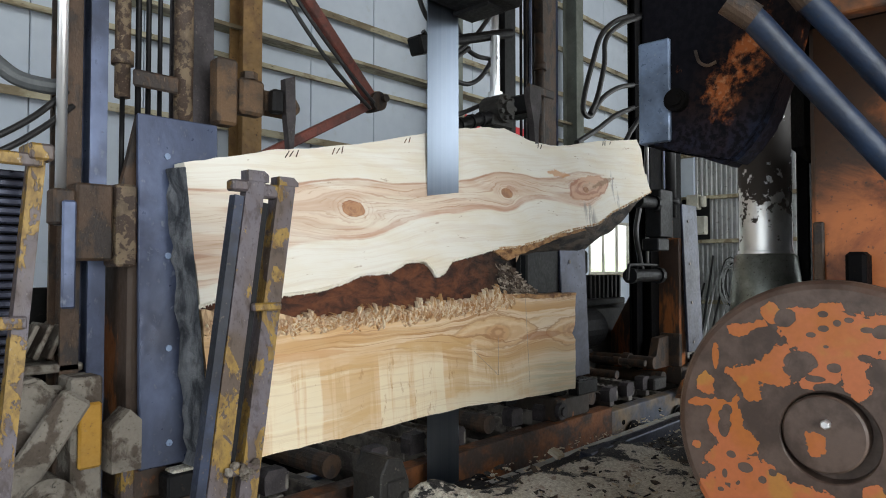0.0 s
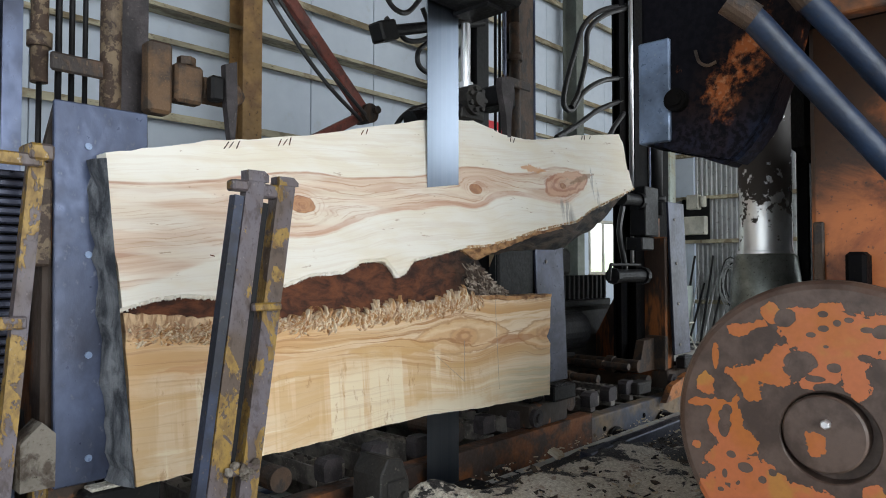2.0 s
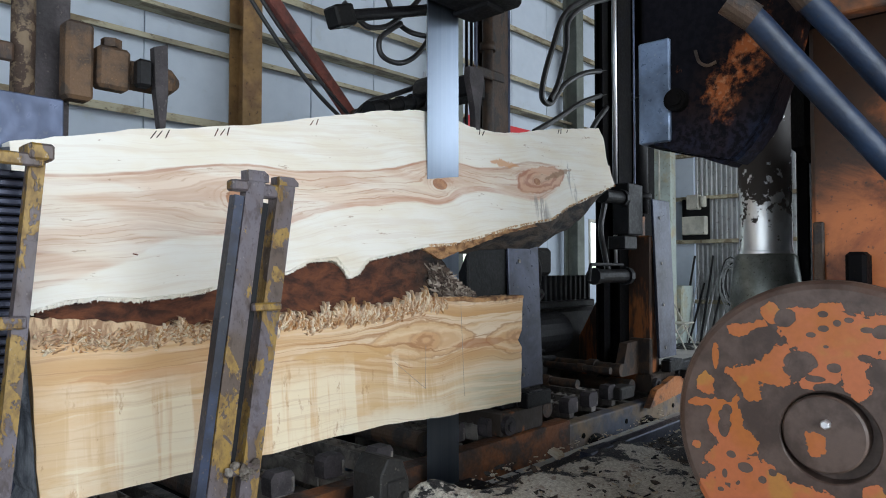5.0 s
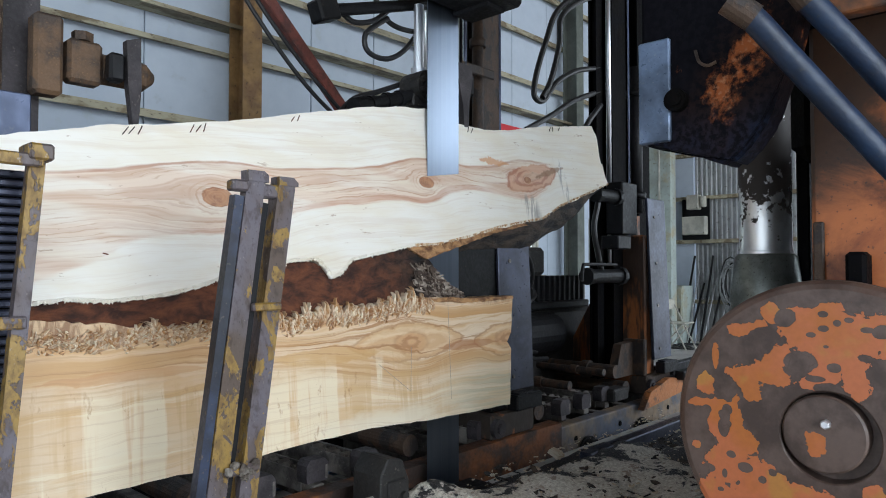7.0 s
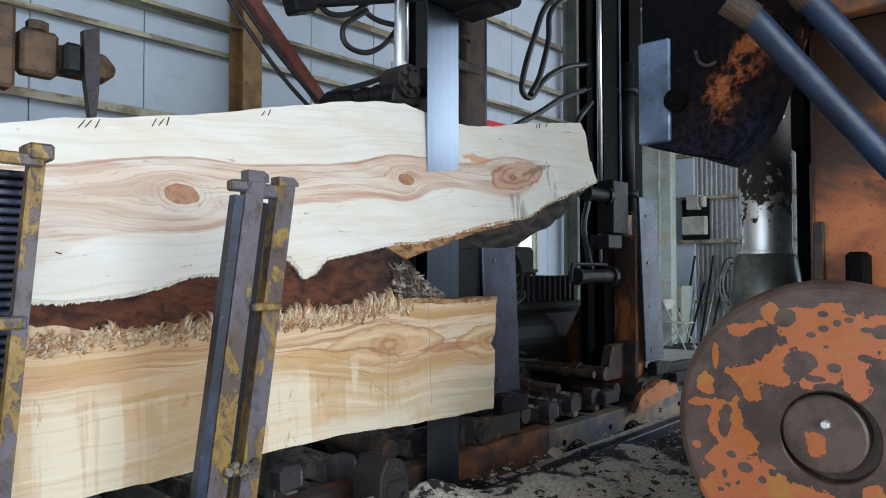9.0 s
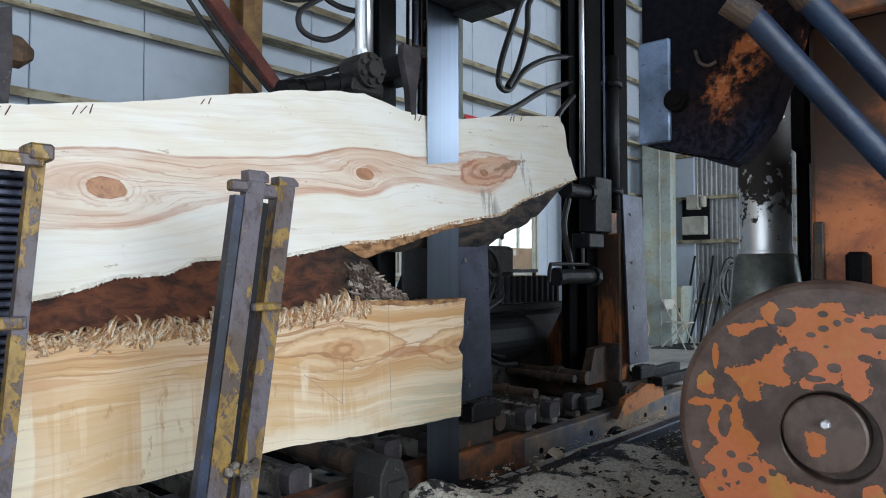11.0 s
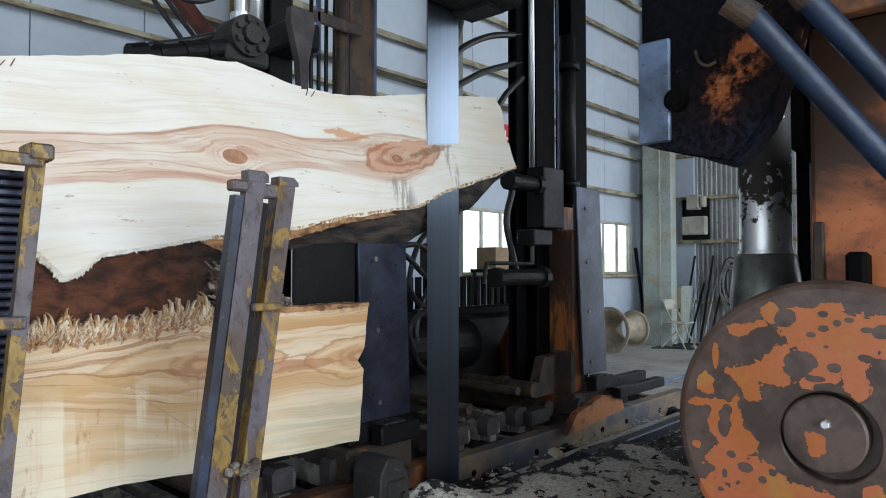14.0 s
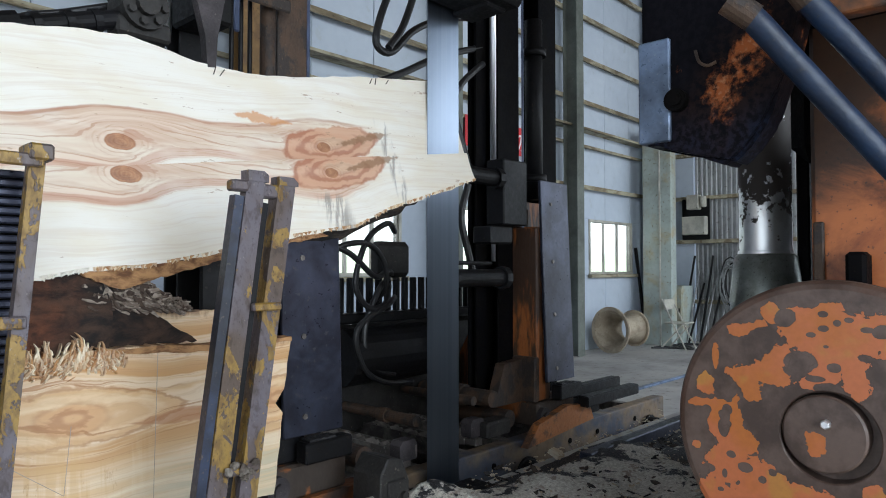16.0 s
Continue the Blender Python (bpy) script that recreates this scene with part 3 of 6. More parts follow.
def rot():
    """Crumbling red-brown rot that turns black-brown towards the fork."""
    k = Nodes("red_brown_rot")
    p = k.coord()
    x, y, z = k.split(p)
    n = k.noise(k.scale(p, (0.7, 1, 1.4)), 12, 8, 0.65, 0.4)
    lump = k.noise(p, 4.5, 4, 0.6)
    c = k.mix(k.ramp(n, 0.35, 0.65), (0.03, 0.011, 0.007), (0.16, 0.052, 0.021))
    dark = k.ramp(k.math("ADD", x, k.math("MULTIPLY_ADD", lump, 0.8, -0.4)), 2.68, 2.98)
    c = k.mix(dark, c, k.mix(k.ramp(n, 0.4, 0.66), (0.009, 0.006, 0.005), (0.06, 0.032, 0.019)))
    k.bump(k.math("ADD", n, k.math("MULTIPLY", lump, 2)), 1.0, 0.02)
    return k.done(c, 0.88)


POCKET = rot()
BARK = simple("grey_brown_bark", (0.008, 0.008, 0.009), (0.085, 0.062, 0.046), 10, 0.85, 1.0, (0.5, 1, 1.8), 8)
END_GRAIN = simple("dirty_end_grain", (0.022, 0.026, 0.034), (0.19, 0.20, 0.215), 12, 0.9, 1.0, (1, 1, 0.5), 8)
def fibre():
    k = Nodes("torn_wood_fibre")
    one = k.t.nodes.new("ShaderNodeNewGeometry").outputs["Random Per Island"]
    n = k.noise(k.scale(k.coord(), (60, 1, 12)), 1.0, 4, 0.6)
    c = k.mix(k.ramp(one, 0.1, 0.9, 0, 1, False), (0.82, 0.71, 0.53), (0.50, 0.28, 0.12))
    c = k.mix(k.math("MULTIPLY", k.ramp(n, 0.45, 0.65), 0.6), c, (0.34, 0.15, 0.06))
    k.bump(n, 0.5, 0.006)
    return k.done(c, 0.8)


SPLINTER = fibre()
GRAPHITE = simple("pencil_grey", (0.30, 0.26, 0.22), (0.42, 0.35, 0.27), 40, 0.8, 0.1)
def dust_ground():
    """Pale sawdust and shavings, trodden into black oil beside the track and in ragged puddles."""
    k = Nodes("sawdust_and_chips")
    p = k.coord()
    x, y, z = k.split(p)
    big = k.noise(p, 2.6, 7, 0.7, 0.5)
    mid = k.noise(p, 11, 6, 0.7, 0.3)
    fine = k.noise(p, 60, 5, 0.75)
    c = k.mix(k.ramp(fine, 0.35, 0.65), (0.50, 0.45, 0.37), (0.82, 0.78, 0.69))
    c = k.mix(k.math("MULTIPLY", k.ramp(mid, 0.58, 0.66), 0.7), c, (0.24, 0.15, 0.10))
    c = k.mix(k.ramp(fine, 0.36, 0.30), c, (0.06, 0.05, 0.04))
    edge = k.math("MULTIPLY", k.ramp(k.math("MULTIPLY_ADD", x, 0.27, y), 2.86, 3.02), k.ramp(x, 2.70, 2.95))
    wet = k.math("ADD", k.math("MULTIPLY_ADD", mid, 0.35, big), k.math("MULTIPLY_ADD", edge, -0.42, k.ramp(x, 2.9, 2.5, 0.0, 0.07)))
    oil = k.ramp(wet, 0.675, 0.635)
    c = k.mix(oil, c, k.mix(k.ramp(fine, 0.55, 0.70), (0.016, 0.016, 0.018), (0.12, 0.10, 0.085)))
    k.bump(k.math("ADD", k.math("MULTIPLY", fine, 0.7), mid), 0.9, 0.02)
    return k.done(c, k.math("MULTIPLY_ADD", oil, -0.35, 0.95))


OIL_DUST = worn("oil_and_dust", (0.045, 0.04, 0.035), (0.02, 0.018, 0.016), (0.14, 0.12, 0.10), 0.5, 6, 0.65, 0, 0.12, 0.3)
def flake_wood():
    k = Nodes("grey_split_wood")
    one = k.t.nodes.new("ShaderNodeNewGeometry").outputs["Random Per Island"]
    n = k.noise(k.scale(k.coord(), (14, 20, 60)), 1.0, 5, 0.65)
    c = k.mix(k.ramp(one, 0.3, 1.0, 0, 1, False), (0.06, 0.04, 0.03), (0.44, 0.37, 0.30))
    c = k.mix(k.math("MULTIPLY", k.ramp(n, 0.45, 0.6), 0.6), c, (0.10, 0.065, 0.045))
    k.bump(n, 0.6, 0.005)
    return k.done(c, 0.9)


GREY_FLAKE = flake_wood()
FORK_WOOD = simple("curled_fork_wood", (0.14, 0.06, 0.025), (0.48, 0.26, 0.11), 10, 0.8, 0.8, (1.5, 1, 3))
ORANGE_STREAK = worn("orange_rust_streaks", (0.40, 0.13, 0.03), (0.07, 0.035, 0.02), (0.15, 0.07, 0.03), 0.49, 6, 0.6, 0, 0.06, 0.3, stretch=(1.5, 1.5, 0.3), dirt=0.3)
SAWDUST = dust_ground()
CHIP = simple("wood_chip", (0.62, 0.54, 0.41), (0.50, 0.39, 0.26), 8, 0.9, 0.3)


# ---- shape helpers ----
def part(name, bm, material, parent=None, label="", smooth=False):
    me = bpy.data.meshes.new(name)
    if smooth:
        for f in bm.faces:
            f.smooth = True
    bmesh.ops.recalc_face_normals(bm, faces=bm.faces)
    bm.to_mesh(me)
    bm.free()
    me.materials.append(material)
    ob = new(name, me)
    ob.parent = parent
    return tagged(ob, label)


def thing(name, label, category, group="", kind=""):
    return tagged(new(name), label, category, group, kind)


def box(bm, x, y, z, bevel=0.004, turn=None):
    """A box between the pairs x, y and z, its edges rounded; turn: a matrix applied to it."""
    r = bmesh.ops.create_cube(bm, size=1)
    vs = r["verts"]
    m = Matrix.Translation(((x[0] + x[1]) / 2, (y[0] + y[1]) / 2, (z[0] + z[1]) / 2)) @ Matrix.Diagonal((x[1] - x[0], y[1] - y[0], z[1] - z[0], 1))
    bmesh.ops.transform(bm, matrix=(turn @ m) if turn else m, verts=vs)
    if bevel:
        es = list({e for v in vs for e in v.link_edges})
        bmesh.ops.bevel(bm, geom=es, offset=bevel, segments=1, affect="EDGES", clamp_overlap=True)
    return bm


def rod(bm, a, b, r, r2=None, seg=14, bevel=0.0):
    a, b = Vector(a), Vector(b)
    m = Matrix.Translation((a + b) / 2) @ (b - a).to_track_quat("Z", "Y").to_matrix().to_4x4()
    bmesh.ops.create_cone(bm, cap_ends=True, segments=seg, radius1=r, radius2=r if r2 is None else r2, depth=(b - a).length, matrix=m)
    return bm


def curve_points(pts, n=8):
    """A smooth line through the points (Catmull-Rom)."""
    p = [Vector(q) for q in pts]
    p = [p[0] * 2 - p[1]] + p + [p[-1] * 2 - p[-2]]
    out = []
    for i in range(1, len(p) - 2):
        for j in range(n):
            t = j / n
            out.append(0.5 * ((2 * p[i]) + (p[i + 1] - p[i - 1]) * t + (2 * p[i - 1] - 5 * p[i] + 4 * p[i + 1] - p[i + 2]) * t * t + (3 * p[i] - p[i - 1] - 3 * p[i + 1] + p[i + 2]) * t ** 3))
    return out + [p[-2]]


def hose(bm, pts, r, seg=10, n=8):
    line = curve_points(pts, n)
    rings = []
    for i, q in enumerate(line):
        d = (line[min(i + 1, len(line) - 1)] - line[max(i - 1, 0)]).normalized()
        u = d.orthogonal().normalized() if not rings else (side - d * side.dot(d)).normalized()
        side = u
        v = d.cross(u)
        rings.append([bm.verts.new(q + (u * math.cos(6.2832 * k / seg) + v * math.sin(6.2832 * k / seg)) * r) for k in range(seg)])
    for a, b in zip(rings, rings[1:]):
        for k in range(seg):
            bm.faces.new((a[k], a[(k + 1) % seg], b[(k + 1) % seg], b[k]))
    bm.faces.new(rings[0]), bm.faces.new(rings[-1])
    return bm


def prism(bm, outline, front, back):
    """A solid between two surfaces y = front(x, z) and y = back(x, z) over an outline in x and z."""
    a = [bm.verts.new((x, front(x, z), z)) for x, z in outline]
    b = [bm.verts.new((x, back(x, z), z)) for x, z in outline]
    bm.faces.new(a), bm.faces.new(b[::-1])
    for i in range(len(a)):
        j = (i + 1) % len(a)
        bm.faces.new((a[i], b[i], b[j], a[j]))
    return bm


def rough_line(pts, step=0.02, amount=0.006, seed=0):
    """The broken line through pts, cut fine and made uneven."""
    rnd, out = random.Random(seed), []
    for (x0, z0), (x1, z1) in zip(pts, pts[1:]):
        n = max(1, int(math.hypot(x1 - x0, z1 - z0) / step))
        for i in range(n):
            t = i / n
            out.append((x0 + (x1 - x0) * t + rnd.uniform(-1, 1) * amount * (i > 0), z0 + (z1 - z0) * t + rnd.uniform(-1, 1) * amount * (i > 0)))
    return out + [pts[-1]]


def swept_shape(bm, outline, m, depth):
    """An outline in the plane of m's x and y, made depth thick along its z."""
    a = [bm.verts.new(m @ Vector((x, y, 0))) for x, y in outline]
    b = [bm.verts.new(m @ Vector((x, y, depth))) for x, y in outline]
    bm.faces.new(a), bm.faces.new(b[::-1])
    for i in range(len(a)):
        j = (i + 1) % len(a)
        bm.faces.new((a[i], b[i], b[j], a[j]))
    return bm


def h_outline(x0, x1, y0, y1, t):
    """The section of a rolled H beam with its flanges across y."""
    c = (x0 + x1) / 2
    return [(x0, y0), (x1, y0), (x1, y0 + t), (c + t / 2, y0 + t), (c + t / 2, y1 - t), (x1, y1 - t), (x1, y1), (x0, y1), (x0, y1 - t), (c - t / 2, y1 - t), (c - t / 2, y0 + t), (x0, y0 + t)]


B = bmesh.new
MOVING = []   # everything that rides on the carriage

# ---- the building ----
ground = part("ground", box(B(), (-60, 60), (-60, 60), (-0.3, 0), 0), CONCRETE)
tagged(ground, "dusty grey concrete mill floor", "floor", kind="structure")

WIN = ((4.45, 5.75), (6.85, 8.65), (10.15, 11.68))
wall_n = thing("wall_north", "pale grey wall boards on rusty steel framing", "wall", kind="structure")
LO, HI, TOP = 1.27, 2.2, 7.0


def wall_boards():
    e = -6.39
    while e < 12.6:
        a, b = e + 0.004, min(e + 0.896, 12.6)
        cuts = [w for w in WIN if w[0] < b and w[1] > a]
        spans = []
        if not cuts:
            spans.append((a, b, 0, TOP))
        for w in cuts:
            spans += [(a, b, 0, LO), (a, b, HI, TOP)]
            if w[0] - a > 0.01:
                spans.append((a, w[0], LO, HI))
            if b - w[1] > 0.01:
                spans.append((w[1], b, LO, HI))
        for x0, x1, z0, z1 in spans:
            part("wall_board", box(B(), (x0, x1), (6.0, 6.1), (z0, z1), 0.006), WALL_PANEL, wall_n)
        e += 0.9


wall_boards()
part("backing", box(B(), (-6.4, 4.4), (6.101, 6.14), (0, TOP), 0), DARK_STEEL, wall_n)
for gz, gh in ((2.67, 0.07), (3.36, 0.045), (3.62, 0.035), (4.08, 0.07), (4.8, 0.07), (5.5, 0.07), (6.2, 0.07)):
    y0 = 5.74 if gz == 3.62 else 5.86
    bm = swept_shape(B(), [(y0, gz), (y0 + 0.012, gz), (y0 + 0.012, gz + gh - 0.012), (5.995, gz + gh - 0.012), (5.995, gz + gh), (y0, gz + gh)], Matrix(((0, 0, 1, -6.3), (1, 0, 0, 0), (0, 1, 0, 0), (0, 0, 0, 1))), 18.3)
    part("girt", bm, GIRT, wall_n)
for cx in (-2.35, 0.44, 3.45, 6.35, 9.25, 12.1):
    bm = swept_shape(B(), h_outline(cx - 0.055, cx + 0.055, 5.74, 5.855, 0.012) if cx == 0.44 else h_outline(cx - 0.1, cx + 0.1, 5.60, 5.85, 0.014), Matrix(), TOP)
    part("column", bm, OCHRE if cx < 4 else GREY_COLUMN, wall_n)

GLASS = bpy.data.materials.new("window_glass")
GLASS.use_nodes = True
GLASS.node_tree.nodes["Principled BSDF"].inputs["Transmission Weight"].default_value = 1.0
GLASS.node_tree.nodes["Principled BSDF"].inputs["Roughness"].default_value = 0.05
for i, (a, b) in enumerate(WIN):
    wnd = thing("window_%d" % (i + 1), "sliding window with white aluminium frame, bright daylight outside", "window", kind="structure")
    bm = box(B(), (a, b), (5.98, 6.09), (LO, LO + 0.04), 0.002)
    box(bm, (a, b), (5.98, 6.09), (HI - 0.04, HI), 0.002)
    box(bm, (a, a + 0.04), (5.98, 6.09), (LO + 0.04, HI - 0.04), 0.002)
    box(bm, (b - 0.04, b), (5.98, 6.09), (LO + 0.04, HI - 0.04), 0.002)
    part("window_frame", bm, CREAM_PLASTIC, wnd)
    part("window_sill", box(B(), (a - 0.06, b + 0.06), (5.90, 5.979), (LO - 0.06, LO - 0.003), 0.004), GIRT, wnd)
    n = 4 if b - a > 1.6 else 3
    for j in range(n):
        s0, s1 = a + 0.04 + (b - a - 0.08) * j / n, a + 0.04 + (b - a - 0.08) * (j + 1) / n
        bm = box(B(), (s0, s0 + 0.025), (6.01, 6.04), (LO + 0.04, HI - 0.04), 0.001)
        box(bm, (s1 - 0.025, s1), (6.01, 6.04), (LO + 0.04, HI - 0.04), 0.001)
        part("sash", bm, CREAM_PLASTIC, wnd)
        g = part("pane", box(B(), (s0 + 0.026, s1 - 0.026), (6.022, 6.026), (LO + 0.041, HI - 0.041), 0), GLASS, wnd)
        g.visible_shadow = False

bd = Nodes("bright_hazy_distance")
bz = bd.split(bd.coord())
bn = bd.noise(bd.coord(), 0.9, 5, 0.7)
bd.put(bd.b.inputs["Emission Color"], bd.mix(bd.ramp(bd.math("ADD", bz[2], bd.math("MULTIPLY", bn, 2.0)), 2.6, 3.2), (0.62, 0.75, 0.55), (0.9, 0.97, 1.0)))
bd.b.inputs["Emission Strength"].default_value = 2.2
bdrop = part("backdrop", box(B(), (-10, 40), (13, 13.1), (0.01, 6), 0), bd.done((0.5, 0.55, 0.5), 1.0))
tagged(bdrop, "bright hazy greenery and sky outside the windows", "backdrop", kind="structure")

wall_e = thing("wall_east", "grey corrugated metal sheet wall on girts, with an added gate out of view", "wall", kind="structure")


def corrugated(y0, y1, z0, z1, x, pitch=0.09, deep=0.022):
    bm, n = B(), int((y1 - y0) / pitch)
    prev = None
    for i in range(n + 1):
        for dy, dx in ((0, 0), (0.35, 0), (0.5, 1), (0.85, 1)):
            y = y0 + (i + dy) * pitch
            cur = [bm.verts.new((x - dx * deep, y, z)) for z in (z0, z1)]
            if prev:
                bm.faces.new((prev[0], cur[0], cur[1], prev[1]))
            prev = cur
    return bm


part("sheet", corrugated(2.6, 5.2, 0, TOP, 12.70), CORRUGATED, wall_e)
part("sheet", corrugated(-5.0, -3.6, 0, TOP, 12.70), CORRUGATED, wall_e)
# the gap below is the unseen opening of the added east lamp
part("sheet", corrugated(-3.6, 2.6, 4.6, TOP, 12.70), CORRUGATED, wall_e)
part("board", box(B(), (12.66, 12.74), (5.22, 6.0), (0, TOP), 0.004), WALL_PANEL, wall_e)
for gz in (0.75, 1.87, 2.68, 3.5, 4.3, 5.2):
    part("girt", box(B(), (12.55, 12.65), (2.6 if gz < 4.6 else -5.0, 5.98), (gz - 0.035, gz + 0.035), 0.004), GIRT, wall_e)
wall_s = thing("wall_south", "plain board wall with an open gate and high windows assumed out of view", "wall", kind="structure")
for a, b, c, d in ((-6.0, -3.9, 0, TOP), (5.05, 5.1, 0, TOP), (12.0, 12.75, 0, TOP), (5.1, 12.0, 0, 2.4), (5.1, 12.0, 5.8, TOP), (-3.9, 5.05, 5.0, TOP)):
    part("board", box(B(), (a, b), (-5.1, -5.0), (c, d), 0), WALL_PANEL, wall_s)
wall_w = thing("wall_west", "plain board wall with a wide open gate", "wall", kind="structure")
for a, b, c, d in ((-5.0, -1.9, 0, TOP), (3.9, 5.995, 0, TOP), (-1.9, 3.9, 5.0, TOP)):
    part("board", box(B(), (-6.1, -6.0), (a, b), (c, d), 0), WALL_PANEL, wall_w)
ceiling = part("ceiling", box(B(), (-6.2, 12.8), (-5.2, 6.2), (TOP + 0.01, TOP + 0.1), 0), RUST)
tagged(ceiling, "dark steel roof sheets", "ceiling", kind="structure")

col = thing("column_green", "pale green painted box column streaked with rust", "column", kind="structure")
bm = box(B(), (11.55, 11.60), (5.18, 5.71), (0, 3.9), 0.006)
box(bm, (11.61, 11.86), (5.62, 5.67), (0, 3.9), 0.004)
box(bm, (11.61, 11.86), (5.22, 5.27), (0, 3.9), 0.004)
part("shaft", bm, GREEN_COLUMN, col)
part("trim_strip", box(B(), (11.535, 11.549), (5.37, 5.40), (0, 3.9), 0.002), CREAM_PLASTIC, col)

# ---- the saw pit deck, rails and sawdust ----
deck = part("saw_deck", box(B(), (1.2, 5.2), (0.1, 2.30), (0.0, 0.24), 0.02), CONCRETE)
tagged(deck, "raised concrete base of the saw, dark with dirt", "machine base", kind="structure")
for ry in (2.38, 3.6):
    r = part("rail", box(B(), (-6, 12), (ry - 0.025, ry + 0.025), (0.0, 0.03), 0.006), PALE_STEEL)
    tagged(r, "worn steel carriage rail on the floor", "rail", kind="structure")


def heap(x0, x1, y0, y1, base, height, seed, n=70):
    bm, grid = B(), []
    for i in range(n):
        row = []
        for j in range(n // 2):
            x, y = x0 + (x1 - x0) * i / (n - 1), y0 + (y1 - y0) * j / (n // 2 - 1)
            e = min(1, 4 * min(i, n - 1 - i) / n) * min(1, 5 * min(j, n // 2 - 1 - j) / (n // 2))
            h = noise.noise((x * 1.6 + seed, y * 1.6, 0)) * 0.6 + noise.noise((x * 5 + seed, y * 5, 3)) * 0.25 + noise.noise((x * 22, y * 22, seed)) * 0.10
            row.append(bm.verts.new((x, y, base + e * height * (0.55 + h) - 0.02 * (1 - e))))
        grid.append(row)
    for a, b in zip(grid, grid[1:]):
        for k in range(len(a) - 1):
            bm.faces.new((a[k], b[k], b[k + 1], a[k + 1]))
    return bm


h = part("sawdust", heap(1.4, 4.9, 0.75, 2.31, 0.235, 0.13, 4), SAWDUST, smooth=True)
tagged(h, "sawdust and wood chips heaped round the saw base", "sawdust", kind="stuff")
h = part("sawdust_heap", heap(1.5, 2.62, 1.45, 2.33, 0.235, 0.19, 9, 80), SAWDUST, smooth=True)
tagged(h, "pale sawdust heaped against the foot of the blade", "sawdust", kind="stuff")
# ---- the band saw, standing still ----
saw = thing("band_saw", "large orange and black band saw, paint flaking, greasy", "band saw")
part("blade", box(B(), (2.43, 2.664), (2.3435, 2.3455), (0.2, 2.9), 0), BLADE, saw, "wide polished steel saw blade")
bm = box(B(), (2.22, 2.80), (2.02, 2.325), (2.68, 2.92), 0.02)
box(bm, (2.26, 2.40), (1.98, 2.30), (2.668, 2.70), 0.01)
box(bm, (2.60, 2.76), (2.10, 2.335), (2.662, 2.70), 0.01)
part("blade_guide", bm, DARK_STEEL, saw, "dark steel blade guide block")
part("guide_arm", box(B(), (2.45, 2.75), (1.2, 2.03), (2.72, 2.98), 0.02), BLACK_GREASE, saw)
part("lower_guide", box(B(), (2.36, 2.74), (2.12, 2.335), (0.16, 0.27), 0.015), DARK_STEEL, saw)


def lathe(bm, profile, seg, m, ends=True):
    rings = [[bm.verts.new(m @ Vector((r * math.cos(6.28318 * k / seg), r * math.sin(6.28318 * k / seg), h))) for k in range(seg)] for r, h in profile]
    for a, b in zip(rings, rings[1:]):
        for k in range(seg):
            bm.faces.new((a[k], a[(k + 1) % seg], b[(k + 1) % seg], b[k]))
    if ends:
        bm.faces.new(rings[-1]), bm.faces.new(rings[0])
    return bm


# a round cover that faces back along the track (its axis along -x)
AXIS = Matrix.Translation((2.2, 0.521, 0.868)) @ Matrix.Rotation(radians(-90), 4, "Y")
cover = part("wheel_cover", lathe(B(), [(0.44, -0.16), (0.452, -0.04), (0.450, -0.02), (0.440, -0.006), (0.425, 0.0), (0.134, 0.004), (0.130, 0.0), (0.128, -0.05)], 96, AXIS), ORANGE_DISC, saw, "round cover of flaking orange paint over grey steel")
# black well and shifted cap stand for the crescent of the cap's shadow
part("hub_shade_well", lathe(B(), [(0.1279, -0.055), (0.1279, -0.052)], 48, AXIS), BLACK_GREASE, cover)
part("hub_cap", lathe(B(), [(0.112, -0.05), (0.112, 0.004), (0.106, 0.010), (0.04, 0.012)], 48, AXIS @ Matrix.Translation((0.008, 0.012, 0))), ORANGE_DISC, cover, "grey steel hub cap")
bolt_at = AXIS @ Matrix.Translation((0.04, 0.004, 0.0))
part("hub_bolt", lathe(B(), [(0.014, 0.0), (0.014, 0.03), (0.010, 0.035)], 6, bolt_at), CHROME, cover, "bright steel bolt head")
bm = box(B(), (2.36, 3.3), (-0.3, 1.05), (0.24, 0.43), 0.02)
box(bm, (2.4, 3.19), (0.0, 0.85), (0.44, 1.15), 0.03)
# unseen block added behind the cover, so that the low blade reflects dark
box(bm, (3.52, 4.7), (-0.8, 0.8), (0.0, 2.2), 0.03)
part("pedestal", bm, BLACK_GREASE, saw, "dark greasy pedestal, with an unseen block that darkens the blade")

# the upper casting with its bright steel block
CAST = [(1.30, 2.60), (1.30, 1.86), (1.16, 1.845), (1.08, 1.80), (1.0, 1.76), (0.94, 1.745), (0.88, 1.79), (0.80, 1.90), (0.74, 2.08), (0.69, 2.29), (0.66, 2.60)]
m = Matrix(((0, 0, 1, 2.62), (1, 0, 0, 0), (0, 1, 0, 0), (0, 0, 0, 1)))
bm = swept_shape(B(), CAST, m, 0.16)
bmesh.ops.bevel(bm, geom=[e for e in bm.edges], offset=0.02, segments=2, affect="EDGES", clamp_overlap=True)
cast = part("upper_casting", bm, ORANGE_SOOT, saw, "sooty casting with scraped orange paint")
part("steel_block", box(B(), (2.603, 2.70), (1.168, 1.302), (1.862, 2.28), 0.006), PALE_STEEL, cast, "pale blue-grey steel block")
bm = rod(B(), (2.585, 1.14, 2.02), (2.66, 1.14, 2.02), 0.045, seg=24)
rod(bm, (2.57, 1.14, 2.02), (2.59, 1.14, 2.02), 0.028, seg=18)
part("boss", bm, BLACK_GREASE, cast)
